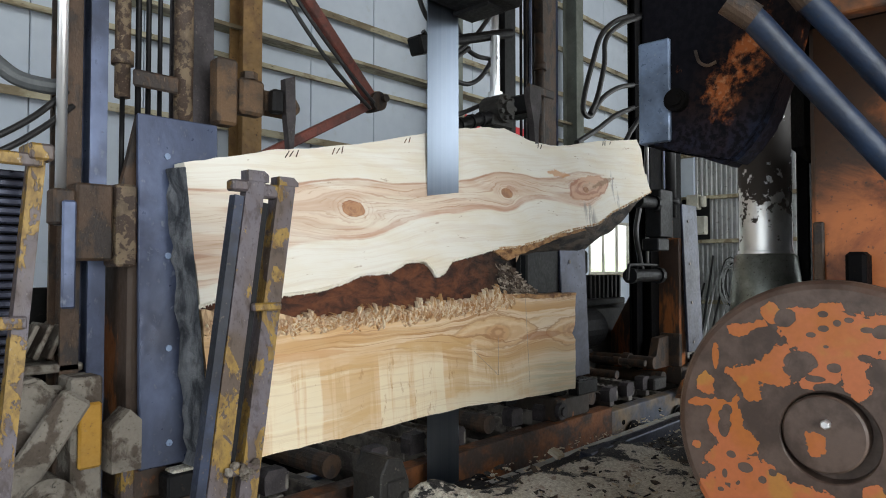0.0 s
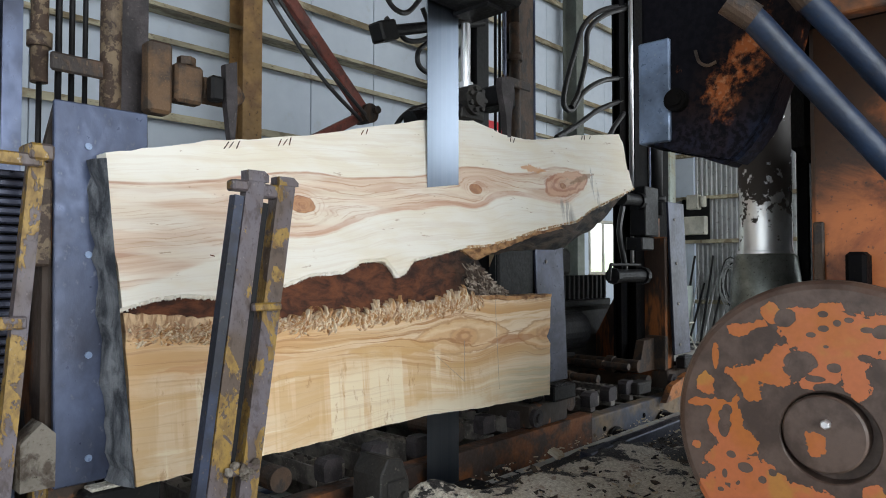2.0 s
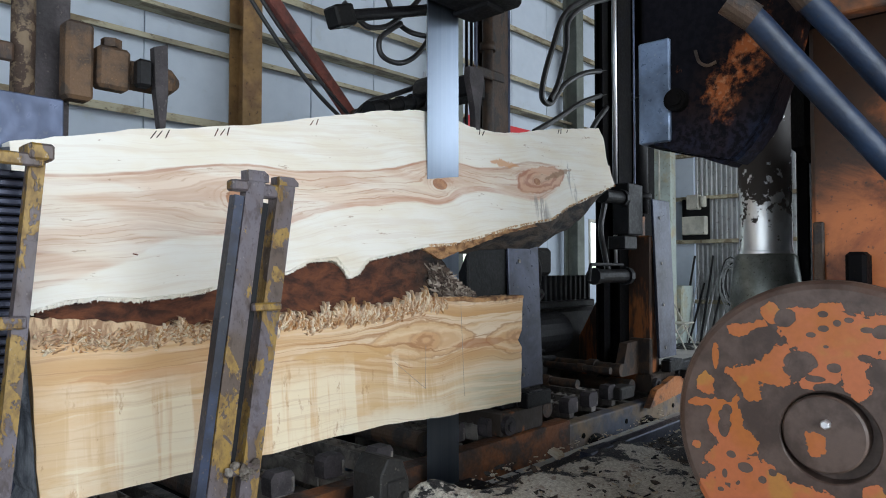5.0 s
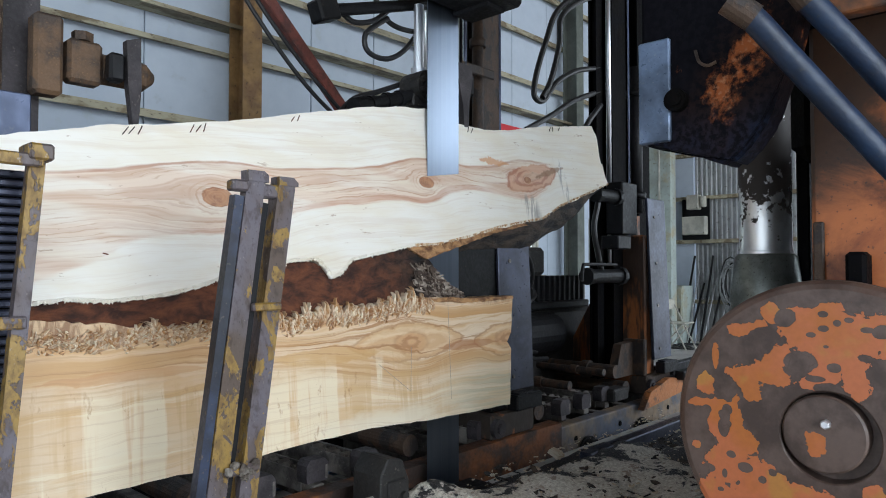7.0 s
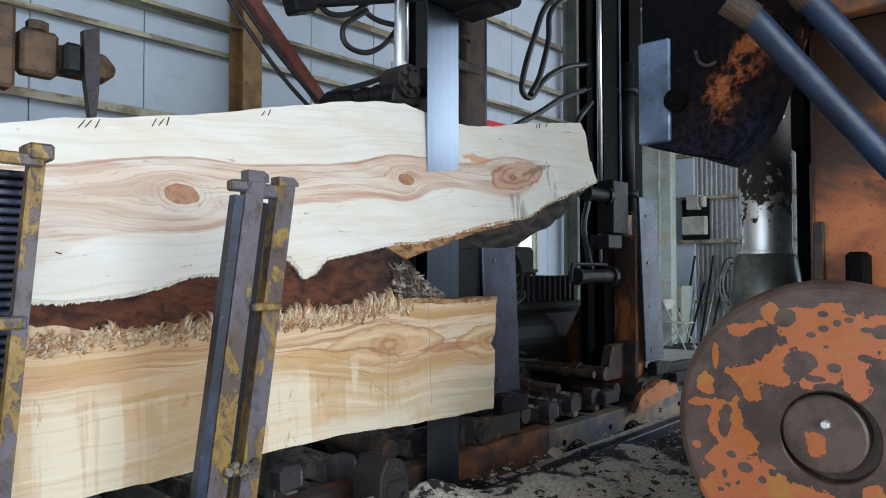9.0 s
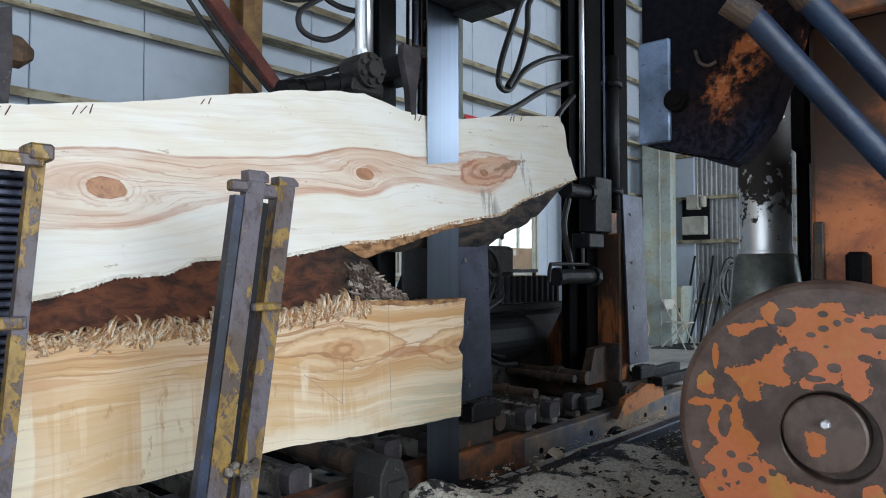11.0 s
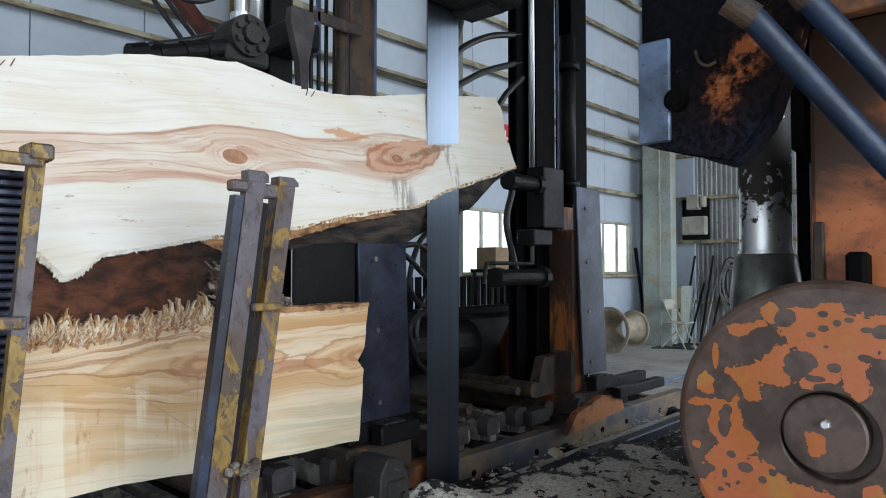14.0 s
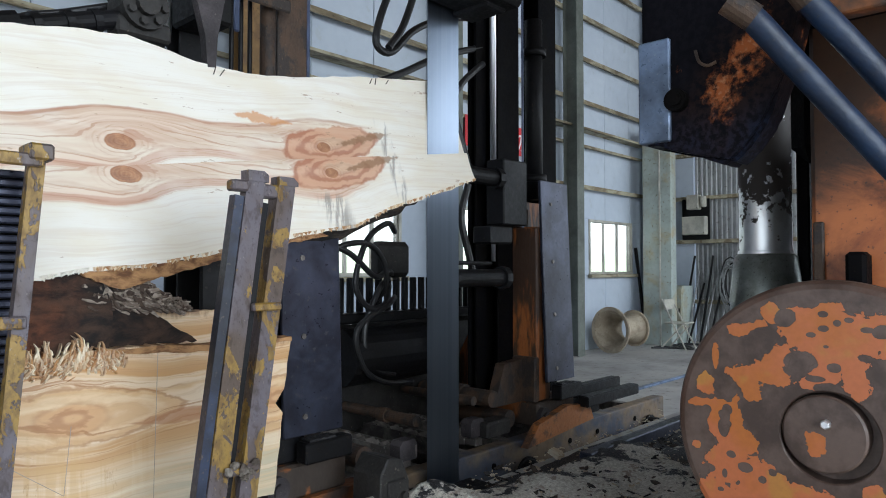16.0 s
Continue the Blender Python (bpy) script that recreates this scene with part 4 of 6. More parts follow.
hb = hose(B(), [(2.6, 1.06, 2.20), (2.585, 1.04, 2.15), (2.59, 1.01, 2.13), (2.6, 0.98, 2.14)], 0.006)
part("grease_line", hb, RUST, cast)
bm = box(B(), (2.66, 2.9), (-1.6, 1.32), (2.38, 3.6), 0.03)
box(bm, (2.905, 3.8), (-1.6, 1.0), (2.38, 3.6), 0.03)
box(bm, (3.53, 3.8), (0.2, 1.0), (1.86, 2.379), 0.08)
part("upper_housing", bm, BLACK_GREASE, saw, "black greasy wheel housing")
bm = box(B(), (3.2, 3.5), (-1.4, 0.815), (0.2, 2.41), 0.02)
col_saw = part("frame_column", bm, ORANGE_PAINT, saw, "orange painted frame column, grime and painted-in shade at the top")
part("edge_strip", box(B(), (3.17, 3.199), (0.76, 0.80), (0.44, 1.55), 0.006), RUST, col_saw)
part("lug", box(B(), (3.08, 3.199), (0.59, 0.665), (1.25, 1.42), 0.015), BLACK_GREASE, col_saw)
part("post", box(B(), (4.30, 4.42), (1.10, 1.17), (0.0, 2.41), 0.01), BLACK_GREASE, saw)
part("top_beam", box(B(), (2.64, 2.72), (-0.6, 0.655), (2.23, 2.32), 0.006), ORANGE_BEAM, saw)

for pts, lab in (([(2.36, 0.85, 2.27), (2.40, 0.79, 2.215), (2.487, 0.695, 2.075), (2.60, 0.575, 1.895), (2.704, 0.459, 1.725), (2.83, 0.30, 1.50)], "dark blue dust hose with a worn fitting"), ([(2.46, 0.72, 2.40), (2.526, 0.653, 2.285), (2.61, 0.56, 2.15), (2.704, 0.459, 2.0), (2.86, 0.28, 1.75)], "dark blue dust hose")):
    t = thing("dust_hose", lab, "hose", "dust hoses")
    part("tube", hose(B(), pts, 0.043, 18, 8), BLUE_PIPE, t, "", True)
    a, b = Vector(pts[0]), Vector(pts[1])
    part("collar", rod(B(), a, b + (b - a) * 0.2, 0.047, seg=18), RUST, t, "scuffed metal collar")

duct = thing("exhaust_duct", "spotted galvanised sheet-metal dust duct with a flared skirt", "duct")
DM = Matrix.Translation((4.224, 1.318, 0))
part("pipe", lathe(B(), [(0.143, 1.44), (0.143, 3.4)], 48, DM, False), DUCT, duct, "", True)
part("skirt", lathe(B(), [(0.205, 1.16), (0.198, 1.19), (0.172, 1.42), (0.152, 1.44)], 48, DM, False), SKIRT, duct, "", True)
part("lower_pipe", lathe(B(), [(0.195, 0.1), (0.195, 1.20)], 48, DM, False), SKIRT, duct, "", True)
part("seam_band", lathe(B(), [(0.148, 1.43), (0.152, 1.445), (0.148, 1.46)], 48, DM, False), DUCT, duct, "", True)

# ---- steel guards in front of the log ----


def bar(bm, a, b, w, d, wall=0.008):
    """A channel from a to b (at the middle of its front): a web in front and two flanges going back."""
    a, b = Vector(a), Vector(b)
    z = (b - a).normalized()
    y = Vector((0, 1, 0))
    x = y.cross(z).normalized()
    y = z.cross(x)
    m = Matrix((x, y, z)).transposed().to_4x4()
    m.translation = a
    n = (b - a).length
    swept_shape(bm, [(-w / 2, 0), (w / 2, 0), (w / 2, d), (w / 2 - wall, d), (w / 2 - wall, wall), (-w / 2 + wall, wall), (-w / 2 + wall, d), (-w / 2, d)], m, n)
    return bm


g1 = thing("slab_guard", "leaning guard of two worn yellow steel channels with welded ties", "guard frame", "slab guards")
part("channel", bar(B(), (0.943, 1.85, 0.0), (1.159, 1.85, 1.635), 0.062, 0.035), YELLOW_STEEL, g1)
part("channel", bar(B(), (1.045, 1.85, 0.0), (1.271, 1.85, 1.63), 0.062, 0.05), YELLOW_STEEL, g1)
# strip added for the channel's side flange, with its shade in the colour
part("flange_strip", bar(B(), (0.893, 1.855, 0.0), (1.103, 1.855, 1.575), 0.03, 0.035), FLANGE_SHADE, g1, "blue-grey steel strip coloured as the shaded flange of the channel")
bm = box(B(), (1.128, 1.30), (1.852, 1.90), (1.575, 1.618), 0.006)
box(bm, (1.072, 1.127), (1.838, 1.885), (1.588, 1.622), 0.006)
part("tie", bm, YELLOW_STEEL, g1)
part("cap", swept_shape(B(), [(-0.036, 0.0), (0.036, 0.0), (0.036, 0.022), (0.02, 0.034), (-0.036, 0.034)], Matrix(((1, 0, 0, 1.163), (0, 0, 1, 1.846), (0, 1, 0, 1.622), (0, 0, 0, 1))), 0.045), YELLOW_STEEL, g1)
part("cap", swept_shape(B(), [(-0.036, 0.0), (0.036, 0.0), (0.036, 0.012), (0.018, 0.028), (-0.036, 0.028)], Matrix(((1, 0, 0, 1.274), (0, 0, 1, 1.846), (0, 1, 0, 1.618), (0, 0, 0, 1))), 0.05), YELLOW_STEEL, g1)
# black strip added to stand for the dark gap between the two channels
part("gap_strip", bar(B(), (0.986, 1.872, 0.0), (1.204, 1.872, 1.56), 0.022, 0.03), DARK_STEEL, g1, "black strip added for the dark gap between the channels")
part("tie", box(B(), (1.135, 1.235), (1.822, 1.848), (1.222, 1.247), 0.005), YELLOW_STEEL, g1)
part("lower_tie", box(B(), (1.05, 1.17), (1.83, 1.849), (0.735, 0.765), 0.012), YELLOW_STEEL, g1)
for wx, wz, wr in ((1.06, 0.752, 0.012), (1.085, 0.768, 0.014), (1.11, 0.75, 0.018), (1.135, 0.742, 0.014), (1.155, 0.765, 0.012), (1.12, 0.725, 0.012)):
    bm = B()
    bmesh.ops.create_icosphere(bm, subdivisions=2, radius=wr, matrix=pose(wx, 1.836, wz))
    for v in bm.verts:
        v.co += v.normal * noise.noise(v.co * 90) * wr * 0.6
    part("weld_bead", bm, DUSTY_STEEL, g1, "pale lumpy weld")
g2 = thing("belt_guard", "worn yellow steel frame before a dark ribbed belt", "guard frame", "slab guards")
part("channel", bar(B(), (0.395, 1.75, 0.0), (0.522, 1.75, 1.63), 0.034, 0.03), YELLOW_STEEL, g2)
part("tie", box(B(), (0.2, 0.53), (1.735, 1.749), (1.585, 1.615), 0.004), YELLOW_STEEL, g2)
part("tie", box(B(), (0.2, 0.50), (1.735, 1.749), (1.215, 1.245), 0.004), YELLOW_STEEL, g2)
part("cap", box(B(), (0.495, 0.55), (1.73, 1.81), (1.60, 1.64), 0.006), YELLOW_STEEL, g2)
for i in range(70):
    z = 0.05 + i * 0.022
    part("belt_rib", box(B(), (0.1 + 0.02 * (i % 2), 0.405 + 0.085 * z), (1.84, 1.868), (z, z + 0.017), 0.004), PLATE_BLACK, g2)
bm = swept_shape(B(), [(0.05, 0.05), (0.41, 0.05), (0.535, 1.57), (0.05, 1.57)], Matrix(((1, 0, 0, 0), (0, 0, 1, 1.872), (0, 1, 0, 0), (0, 0, 0, 1))), 0.018)
part("belt", bm, BLACK_GREASE, g2, "black rubber belt")
# ---- the log and the wedge being cut from it ----
CUT = 2.345                      # the plane of the cut


def entry(x):                    # the height at which the cut plane leaves the old face
    return 1.73 + 0.149 * (x - 2.53)


def old_face(x, z):
    return CUT + 0.1 * (z - entry(x))


def back_face(x, z):
    return 2.405 + 0.0388 * (z - 0.725)


TOP_EDGE = [(1.18, 1.74), (1.35, 1.78), (1.58, 1.84), (1.77, 1.87), (1.96, 1.91), (2.21, 1.97), (2.4, 2.02), (2.72, 2.1), (2.88, 2.13), (3.1, 2.16), (3.16, 2.15), (3.35, 2.12), (3.56, 2.12), (3.78, 2.15), (4.14, 2.23), (4.46, 2.28), (4.71, 2.32)]
TIP = [(4.71, 2.32), (4.76, 2.26), (4.78, 2.1), (4.795, 2.067)]
TIP_LOW = [(4.795, 2.067), (4.86, 1.93)]
UNDER = [(4.86, 1.93), (4.54, 1.83), (4.25, 1.74), (4.05, 1.65), (3.63, 1.58), (3.38, 1.52), (3.13, 1.47), (2.95, 1.46)]
LOBE_LOW = [(2.95, 1.46), (2.75, 1.42), (2.58, 1.39), (2.51, 1.33), (2.46, 1.31), (2.44, 1.34), (2.39, 1.39), (2.26, 1.38), (2.15, 1.33), (1.98, 1.32), (1.85, 1.28), (1.73, 1.255), (1.55, 1.24), (1.43, 1.25), (1.32, 1.24), (1.22, 1.21)]
LEFT_UP = [(1.22, 1.21), (1.21, 1.36), (1.19, 1.529)]
LOWER = [(1.222, 1.205), (1.40, 1.19), (1.59, 1.165), (1.78, 1.135), (1.97, 1.125), (2.14, 1.14), (2.32, 1.155), (2.56, 1.175), (2.83, 1.20), (2.98, 1.21), (3.05, 1.215), (3.09, 1.215), (3.17, 1.21), (3.34, 1.195), (3.69, 1.20)]
LOWER_END = [(3.69, 1.20), (3.65, 1.01), (3.61, 0.96), (3.64, 0.92), (3.59, 0.63)]
BOTTOM = [(3.59, 0.63), (3.15, 0.64), (2.85, 0.65), (2.58, 0.665), (2.26, 0.66), (1.92, 0.65), (1.45, 0.645), (1.25, 0.64)]
LEFT_LOW = [(1.25, 0.64), (1.235, 0.92), (1.225, 1.20)]


def wood_outline(*pieces):
    out = []
    for i, (pts, step, amount) in enumerate(pieces):
        out += rough_line(pts, step, amount, i + 3)[:-1]
    return out


UPPER_CUT = [(1.19, entry(1.19)), (4.795, entry(4.795))]
SLAB_UPPER = wood_outline((UPPER_CUT, 0.3, 0.0), (TIP_LOW, 0.05, 0.004), (UNDER, 0.04, 0.006), (LOBE_LOW, 0.012, 0.004), (LEFT_UP, 0.04, 0.004))
LOWER_LOBE = wood_outline((LOWER, 0.02, 0.006), (LOWER_END, 0.04, 0.003), (BOTTOM, 0.05, 0.003), (LEFT_LOW, 0.05, 0.004))
BODY_TOP = wood_outline((TOP_EDGE, 0.04, 0.003), (TIP, 0.03, 0.004), (UPPER_CUT[::-1], 0.3, 0.0), ([(1.19, entry(1.19)), (1.18, 1.74)], 0.05, 0.003))
POCKET_LINE = wood_outline(([(1.25, 1.26), (2.2, 1.42), (2.46, 1.36), (2.7, 1.45), (2.99, 1.46), (3.03, 1.36), (3.0, 1.10), (1.25, 1.08)], 0.05, 0.01), ([(1.25, 1.08), (1.25, 1.26)], 0.05, 0.0))


def splinters(bm, front, lift, seed, n=190):
    """Torn fibres along the upper rim of the lower lobe: fanned tufts of curled ribbons, some hanging over others."""
    rnd = random.Random(seed)
    for i in range(n):
        x0 = 1.25 + 1.80 * (i + rnd.random()) / n
        size = (0.55 if x0 < 1.95 else 1.0) * rnd.choice((0.6, 0.8, 0.9, 1.1, 1.4))
        z0 = 1.085 + 0.05 * rnd.random() + 0.055 * max(0, x0 - 2.1)
        fan, bend = rnd.uniform(0.008, 0.03), rnd.uniform(-0.015, 0.03)
        for j in range(rnd.randrange(7, 14)):
            u = rnd.uniform(-1, 1)
            x, zb = x0 + u * 0.012, z0 + rnd.uniform(-0.02, 0.02)
            h = rnd.uniform(0.03, 0.075) * size * (1 - 0.35 * abs(u))
            w = rnd.uniform(0.002, 0.006)
            lean, curl = u * fan + bend, rnd.uniform(-0.009, 0.010)
            y = front(x, zb) - lift - rnd.uniform(0, 0.012)
            rows = []
            for q in range(6):
                t = q / 5
                ww = w * (1 - 0.8 * t * t)
                cx, cz = x + lean * t * t + curl * math.sin(t * 3.1), zb + h * (t - 0.18 * t ** 3)
                out = 0.010 * math.sin(t * 2.6) * (0.4 + rnd.random()) - 0.016 * max(0, 1 - 3 * t)
                rows.append([bm.verts.new((cx - ww, y + 0.010 * t - out, cz)), bm.verts.new((cx, y + 0.010 * t - out - ww * 0.6, cz)), bm.verts.new((cx + ww, y + 0.010 * t - out, cz)), bm.verts.new((cx, y + 0.014 + 0.010 * t, cz))])
            for a, b in zip(rows, rows[1:]):
                for k in range(4):
                    bm.faces.new((a[k], a[(k + 1) % 4], b[(k + 1) % 4], b[k]))
            bm.faces.new(rows[-1]), bm.faces.new(rows[0])
    return bm


def torn_edge(bm, line, front, seed, n=420):
    """Small pale shreds that hang from the lower rim of the upper lobe."""
    rnd = random.Random(seed)
    for _ in range(n):
        i = rnd.randrange(len(line) - 1)
        t = rnd.random()
        x, z = line[i][0] + (line[i + 1][0] - line[i][0]) * t, line[i][1] + (line[i + 1][1] - line[i][1]) * t
        w, h = rnd.uniform(0.004, 0.012), rnd.uniform(0.001, 0.007)
        y = front(x, z) - 0.001
        a = [bm.verts.new(q) for q in ((x - w, y, z + 0.012), (x + w, y, z + 0.014), (x, y - 0.007, z + 0.01))]
        tip = bm.verts.new((x + rnd.uniform(-0.015, 0.01), y - 0.002, z - h))
        bm.faces.new(a)
        for k in range(3):
            bm.faces.new((a[k], a[(k + 1) % 3], tip))
    return bm


slab = thing("sawn_slab", "wedge-shaped sawn slab with rose heartwood, knots and a rotten pocket, leaning on the log", "wood slab")
flat = lambda x, z: CUT - 0.0025
part("upper_lobe", prism(B(), SLAB_UPPER, lambda x, z: min(old_face(x, z), CUT - 0.006), flat), WOOD, slab, "pale sapwood with a rose heart band")
part("lower_lobe", prism(B(), LOWER_LOBE, old_face, flat), WOOD_LOW, slab, "honey-coloured wood with damp stripes")
part("rotten_pocket", prism(B(), POCKET_LINE, lambda x, z: old_face(x, z) + 0.022, lambda x, z: CUT - 0.004), POCKET, slab, "dark red-brown rotten wood")
tagged(part("torn_fibre", splinters(B(), old_face, -0.004, 5), SPLINTER, slab, "torn pale wood fibre"), kind="stuff")
tagged(part("ragged_rim", torn_edge(B(), LOBE_LOW, old_face, 9), WOOD, slab, "ragged pale rim"), kind="stuff")

tagged(part("torn_rim", torn_edge(B(), UNDER, old_face, 12, 200), SPLINTER, slab, "torn orange-brown rim"), kind="stuff")

FORK = [(2.86, 1.45), (2.98, 1.468), (3.07, 1.462), (3.075, 1.41), (3.13, 1.355), (3.20, 1.30), (3.27, 1.25), (3.33, 1.21), (3.10, 1.20), (2.96, 1.215), (2.88, 1.27)]
fork_line = wood_outline((FORK + FORK[:1], 0.02, 0.006))
part("fork_rot", prism(B(), fork_line, lambda x, z: old_face(x, z) + 0.021 + 0.03 * min(1, max(0, (x - 2.9) / 0.12)), lambda x, z: CUT - 0.004), POCKET, slab, "black-brown rot of the split fork")
RIM = [(2.90, 1.462), (3.06, 1.468), (3.22, 1.492), (3.40, 1.527), (3.63, 1.585), (3.85, 1.62), (3.90, 1.605), (3.63, 1.558), (3.40, 1.498), (3.25, 1.455), (3.14, 1.425), (3.06, 1.40), (2.98, 1.425)]
part("fork_rim", prism(B(), wood_outline((RIM + RIM[:1], 0.02, 0.005)), lambda x, z: old_face(x, z) + 0.004 + 0.25 * max(0, 1.50 + 0.2 * (x - 3.3) - z), lambda x, z: CUT - 0.004), FORK_WOOD, slab, "curled orange-brown wood along the split")
LIP = [(2.96, 1.222), (3.05, 1.208), (3.17, 1.212), (3.34, 1.20), (3.69, 1.205), (3.69, 1.188), (3.34, 1.178), (3.15, 1.188), (3.0, 1.20)]
part("fork_lip", prism(B(), wood_outline((LIP + LIP[:1], 0.03, 0.003)), lambda x, z: old_face(x, z) - 0.004, lambda x, z: CUT - 0.004), FORK_WOOD, slab, "brown rounded lip of the split")


def pencil(ax, az, bx, bz):
    """A thin grey pencil stroke on the sawn face."""
    a, b = Vector((ax, old_face(ax, az) - 0.0006, az)), Vector((bx, old_face(bx, bz) - 0.0006, bz))
    z = (b - a).normalized()
    y = Vector((0, 1, 0))
    m = Matrix((y.cross(z).normalized(), y, z)).transposed().to_4x4()
    m.translation = a
    part("pencil_line", box(B(), (-0.0009, 0.0009), (-0.0004, 0.003), (0, (b - a).length), 0, m), GRAPHITE, slab, "grey pencil line")


for stroke in ((2.69, 0.93, 2.873, 0.79), (2.873, 0.79, 2.895, 0.99), (3.165, 1.19, 3.14, 0.72)):
    pencil(*stroke)

rnd = random.Random(31)
for cx, cz in ((1.93, 1.475), (1.90, 1.465), (1.97, 1.468), (1.96, 1.48), (1.88, 1.478), (1.74, 1.447), (1.70, 1.45), (1.36, 1.52), (1.44, 1.50), (1.55, 1.40), (2.62, 1.60), (3.52, 1.86)):
    turn = pose(cx, old_face(cx, cz) - 0.0004, cz, -5.7, rnd.uniform(-30, 15), 0)
    l = rnd.uniform(0.006, 0.022)
    part("check", box(B(), (-l, l), (-0.0012, 0.003), (-0.0022, 0.0022), 0, turn), POCKET, slab)

log = thing("log", "thick half-sawn log with bark on its underside, held against the headblocks", "log")
cutf = lambda x, z: CUT + 0.003
part("upper_face", prism(B(), BODY_TOP, lambda x, z: max(old_face(x, z), CUT + 0.003), back_face), WOOD, log)
part("upper_lobe", prism(B(), SLAB_UPPER, cutf, back_face), WOOD, log)
part("lower_lobe", prism(B(), LOWER_LOBE, cutf, back_face), WOOD_LOW, log)
part("rotten_pocket", prism(B(), POCKET_LINE, lambda x, z: CUT + 0.012, back_face), POCKET, log)
tagged(part("torn_fibre", splinters(B(), lambda x, z: CUT + 0.003, -0.012, 8), SPLINTER, log), kind="stuff")


def bark_under():
    """The rounded, barky underside of the upper lobe."""
    bm, rows = B(), []
    line = curve_points([(x, 0, z) for x, z in UNDER], 5)
    for q in line:
        row = []
        for v in range(7):
            t = v / 6
            drop = math.sin(t * 1.7) * (0.06 + 0.13 * min(1, max(0, (q.x - 3.2) / 0.9))) * min(1, 0.25 + max(0, (4.86 - q.x) / 0.25))
            n = noise.noise((q.x * 9, t * 4, 1.3)) * 0.02
            row.append(bm.verts.new((q.x - 0.10 * t * (q.x > 4.5), CUT + 0.004 + t * 0.13, q.z + 0.004 - drop - n * (v > 0))))
        top = bm.verts.new((q.x - 0.02, CUT + 0.136, q.z + 0.05))
        row.append(top)
        rows.append(row)
    for a, b in zip(rows, rows[1:]):
        for k in range(len(a) - 1):
            bm.faces.new((a[k], b[k], b[k + 1], a[k + 1]))
    return bm


part("bark", bark_under(), BARK, log, "dark grey-brown bark")
bm = B()
rnd = random.Random(2)
rows = []
for i in range(24):
    z = 0.64 + (1.72 - 0.64) * i / 23
    x = 1.25 - 0.065 * i / 23
    rows.append([bm.verts.new((x - 0.014 - 0.02 * rnd.random() - 0.004 * k, CUT - 0.10 * (1 - i / 23) + 0.002 + k * (0.055 + 0.03 * (1 - i / 23)), z)) if 0 < k < 3 else bm.verts.new((x - 0.009, CUT - 0.10 * (1 - i / 23) + 0.002 + k * (0.055 + 0.03 * (1 - i / 23)), z)) for k in range(4)])
for a, b in zip(rows, rows[1:]):
    for k in range(3):
        bm.faces.new((a[k], b[k], b[k + 1], a[k + 1]))
part("butt_end", bm, END_GRAIN, log, "weathered dirty end grain")


def shards(bm, n, seed):
    """Weathered flakes of torn wood and bark, lying over one another where the fork has split."""
    rnd = random.Random(seed)
    for _ in range(n):
        t, u = rnd.random(), rnd.random()
        x = 2.97 + 0.31 * t
        z = 1.215 + u * max(0.02, (1.39 - 1.225) * (1 - max(0, t - 0.25) / 0.75))
        l, w = rnd.uniform(0.012, 0.045), rnd.uniform(0.003, 0.011)
        m = Matrix.Translation((x, CUT - 0.035 + rnd.random() * 0.03 - 0.02 * (1 - u), z)) @ Euler((rnd.uniform(-0.9, 0.3), rnd.uniform(-0.2, 0.9), rnd.uniform(-0.5, 0.5))).to_matrix().to_4x4()
        rows = []
        for i in range(4):
            s = -1 + 2 * i / 3
            ww, lift = w * (1 - 0.6 * s * s) * rnd.uniform(0.7, 1.3), 0.008 * s * s
            rows.append([bm.verts.new(m @ Vector(q)) for q in ((s * l, -0.002 - lift, -ww), (s * l, -0.002 - lift, ww), (s * l, 0.004 - lift, ww * 0.8), (s * l, 0.004 - lift, -ww * 0.8))])
        for a, b in zip(rows, rows[1:]):
            for k in range(4):
                bm.faces.new((a[k], a[(k + 1) % 4], b[(k + 1) % 4], b[k]))
        bm.faces.new(rows[0]), bm.faces.new(rows[-1])
    return bm


tagged(part("split_fork", shards(B(), 420, 4), GREY_FLAKE, log, "grey torn wood in the split fork"), kind="stuff")
for mx in (1.62, 1.64, 1.67, 1.86, 1.885, 1.91, 2.30, 2.33, 3.42, 3.45, 4.2, 4.23, 4.3):
    mz = np.interp(mx, [q[0] for q in TOP_EDGE], [q[1] for q in TOP_EDGE])
    tilt = pose(mx, old_face(mx, mz - 0.04) - 0.0005, mz - 0.025, -5.7, 10 + 30 * ((mx * 53) % 1), 0)
    part("dog_scar", box(B(), (-0.0013, 0.0013), (-0.002, 0.004), (-0.004 * (1 + 3 * ((mx * 37) % 1)), 0.022), 0, tilt), POCKET, log)
MOVING += [slab, log]
# ---- the carriage and its headblocks ----
car = thing("log_carriage", "rust-orange steel log carriage on flanged spoked wheels", "log carriage")
C_BEAM = [(2.42, 0.08), (2.52, 0.08), (2.52, 0.094), (2.434, 0.094), (2.434, 0.356), (2.52, 0.356), (2.52, 0.37), (2.42, 0.37)]
ALONG_X = Matrix(((0, 0, 1, -0.6), (1, 0, 0, 0), (0, 1, 0, 0), (0, 0, 0, 1)))
part("front_beam", swept_shape(B(), C_BEAM, ALONG_X, 5.0), ORANGE_BEAM, car, "rusty orange channel beam")
part("end_beam", box(B(), (4.41, 7.4), (2.44, 2.54), (0.10, 0.33), 0.008), END_BEAM, car, "worn ochre and blue beam end")
for bx in (4.6, 5.2, 6.0, 6.35, 6.9):
    part("bolt_hole", rod(B(), (bx, 2.434, 0.23), (bx, 2.442, 0.23), 0.018, seg=12), BLACK_GREASE, car)
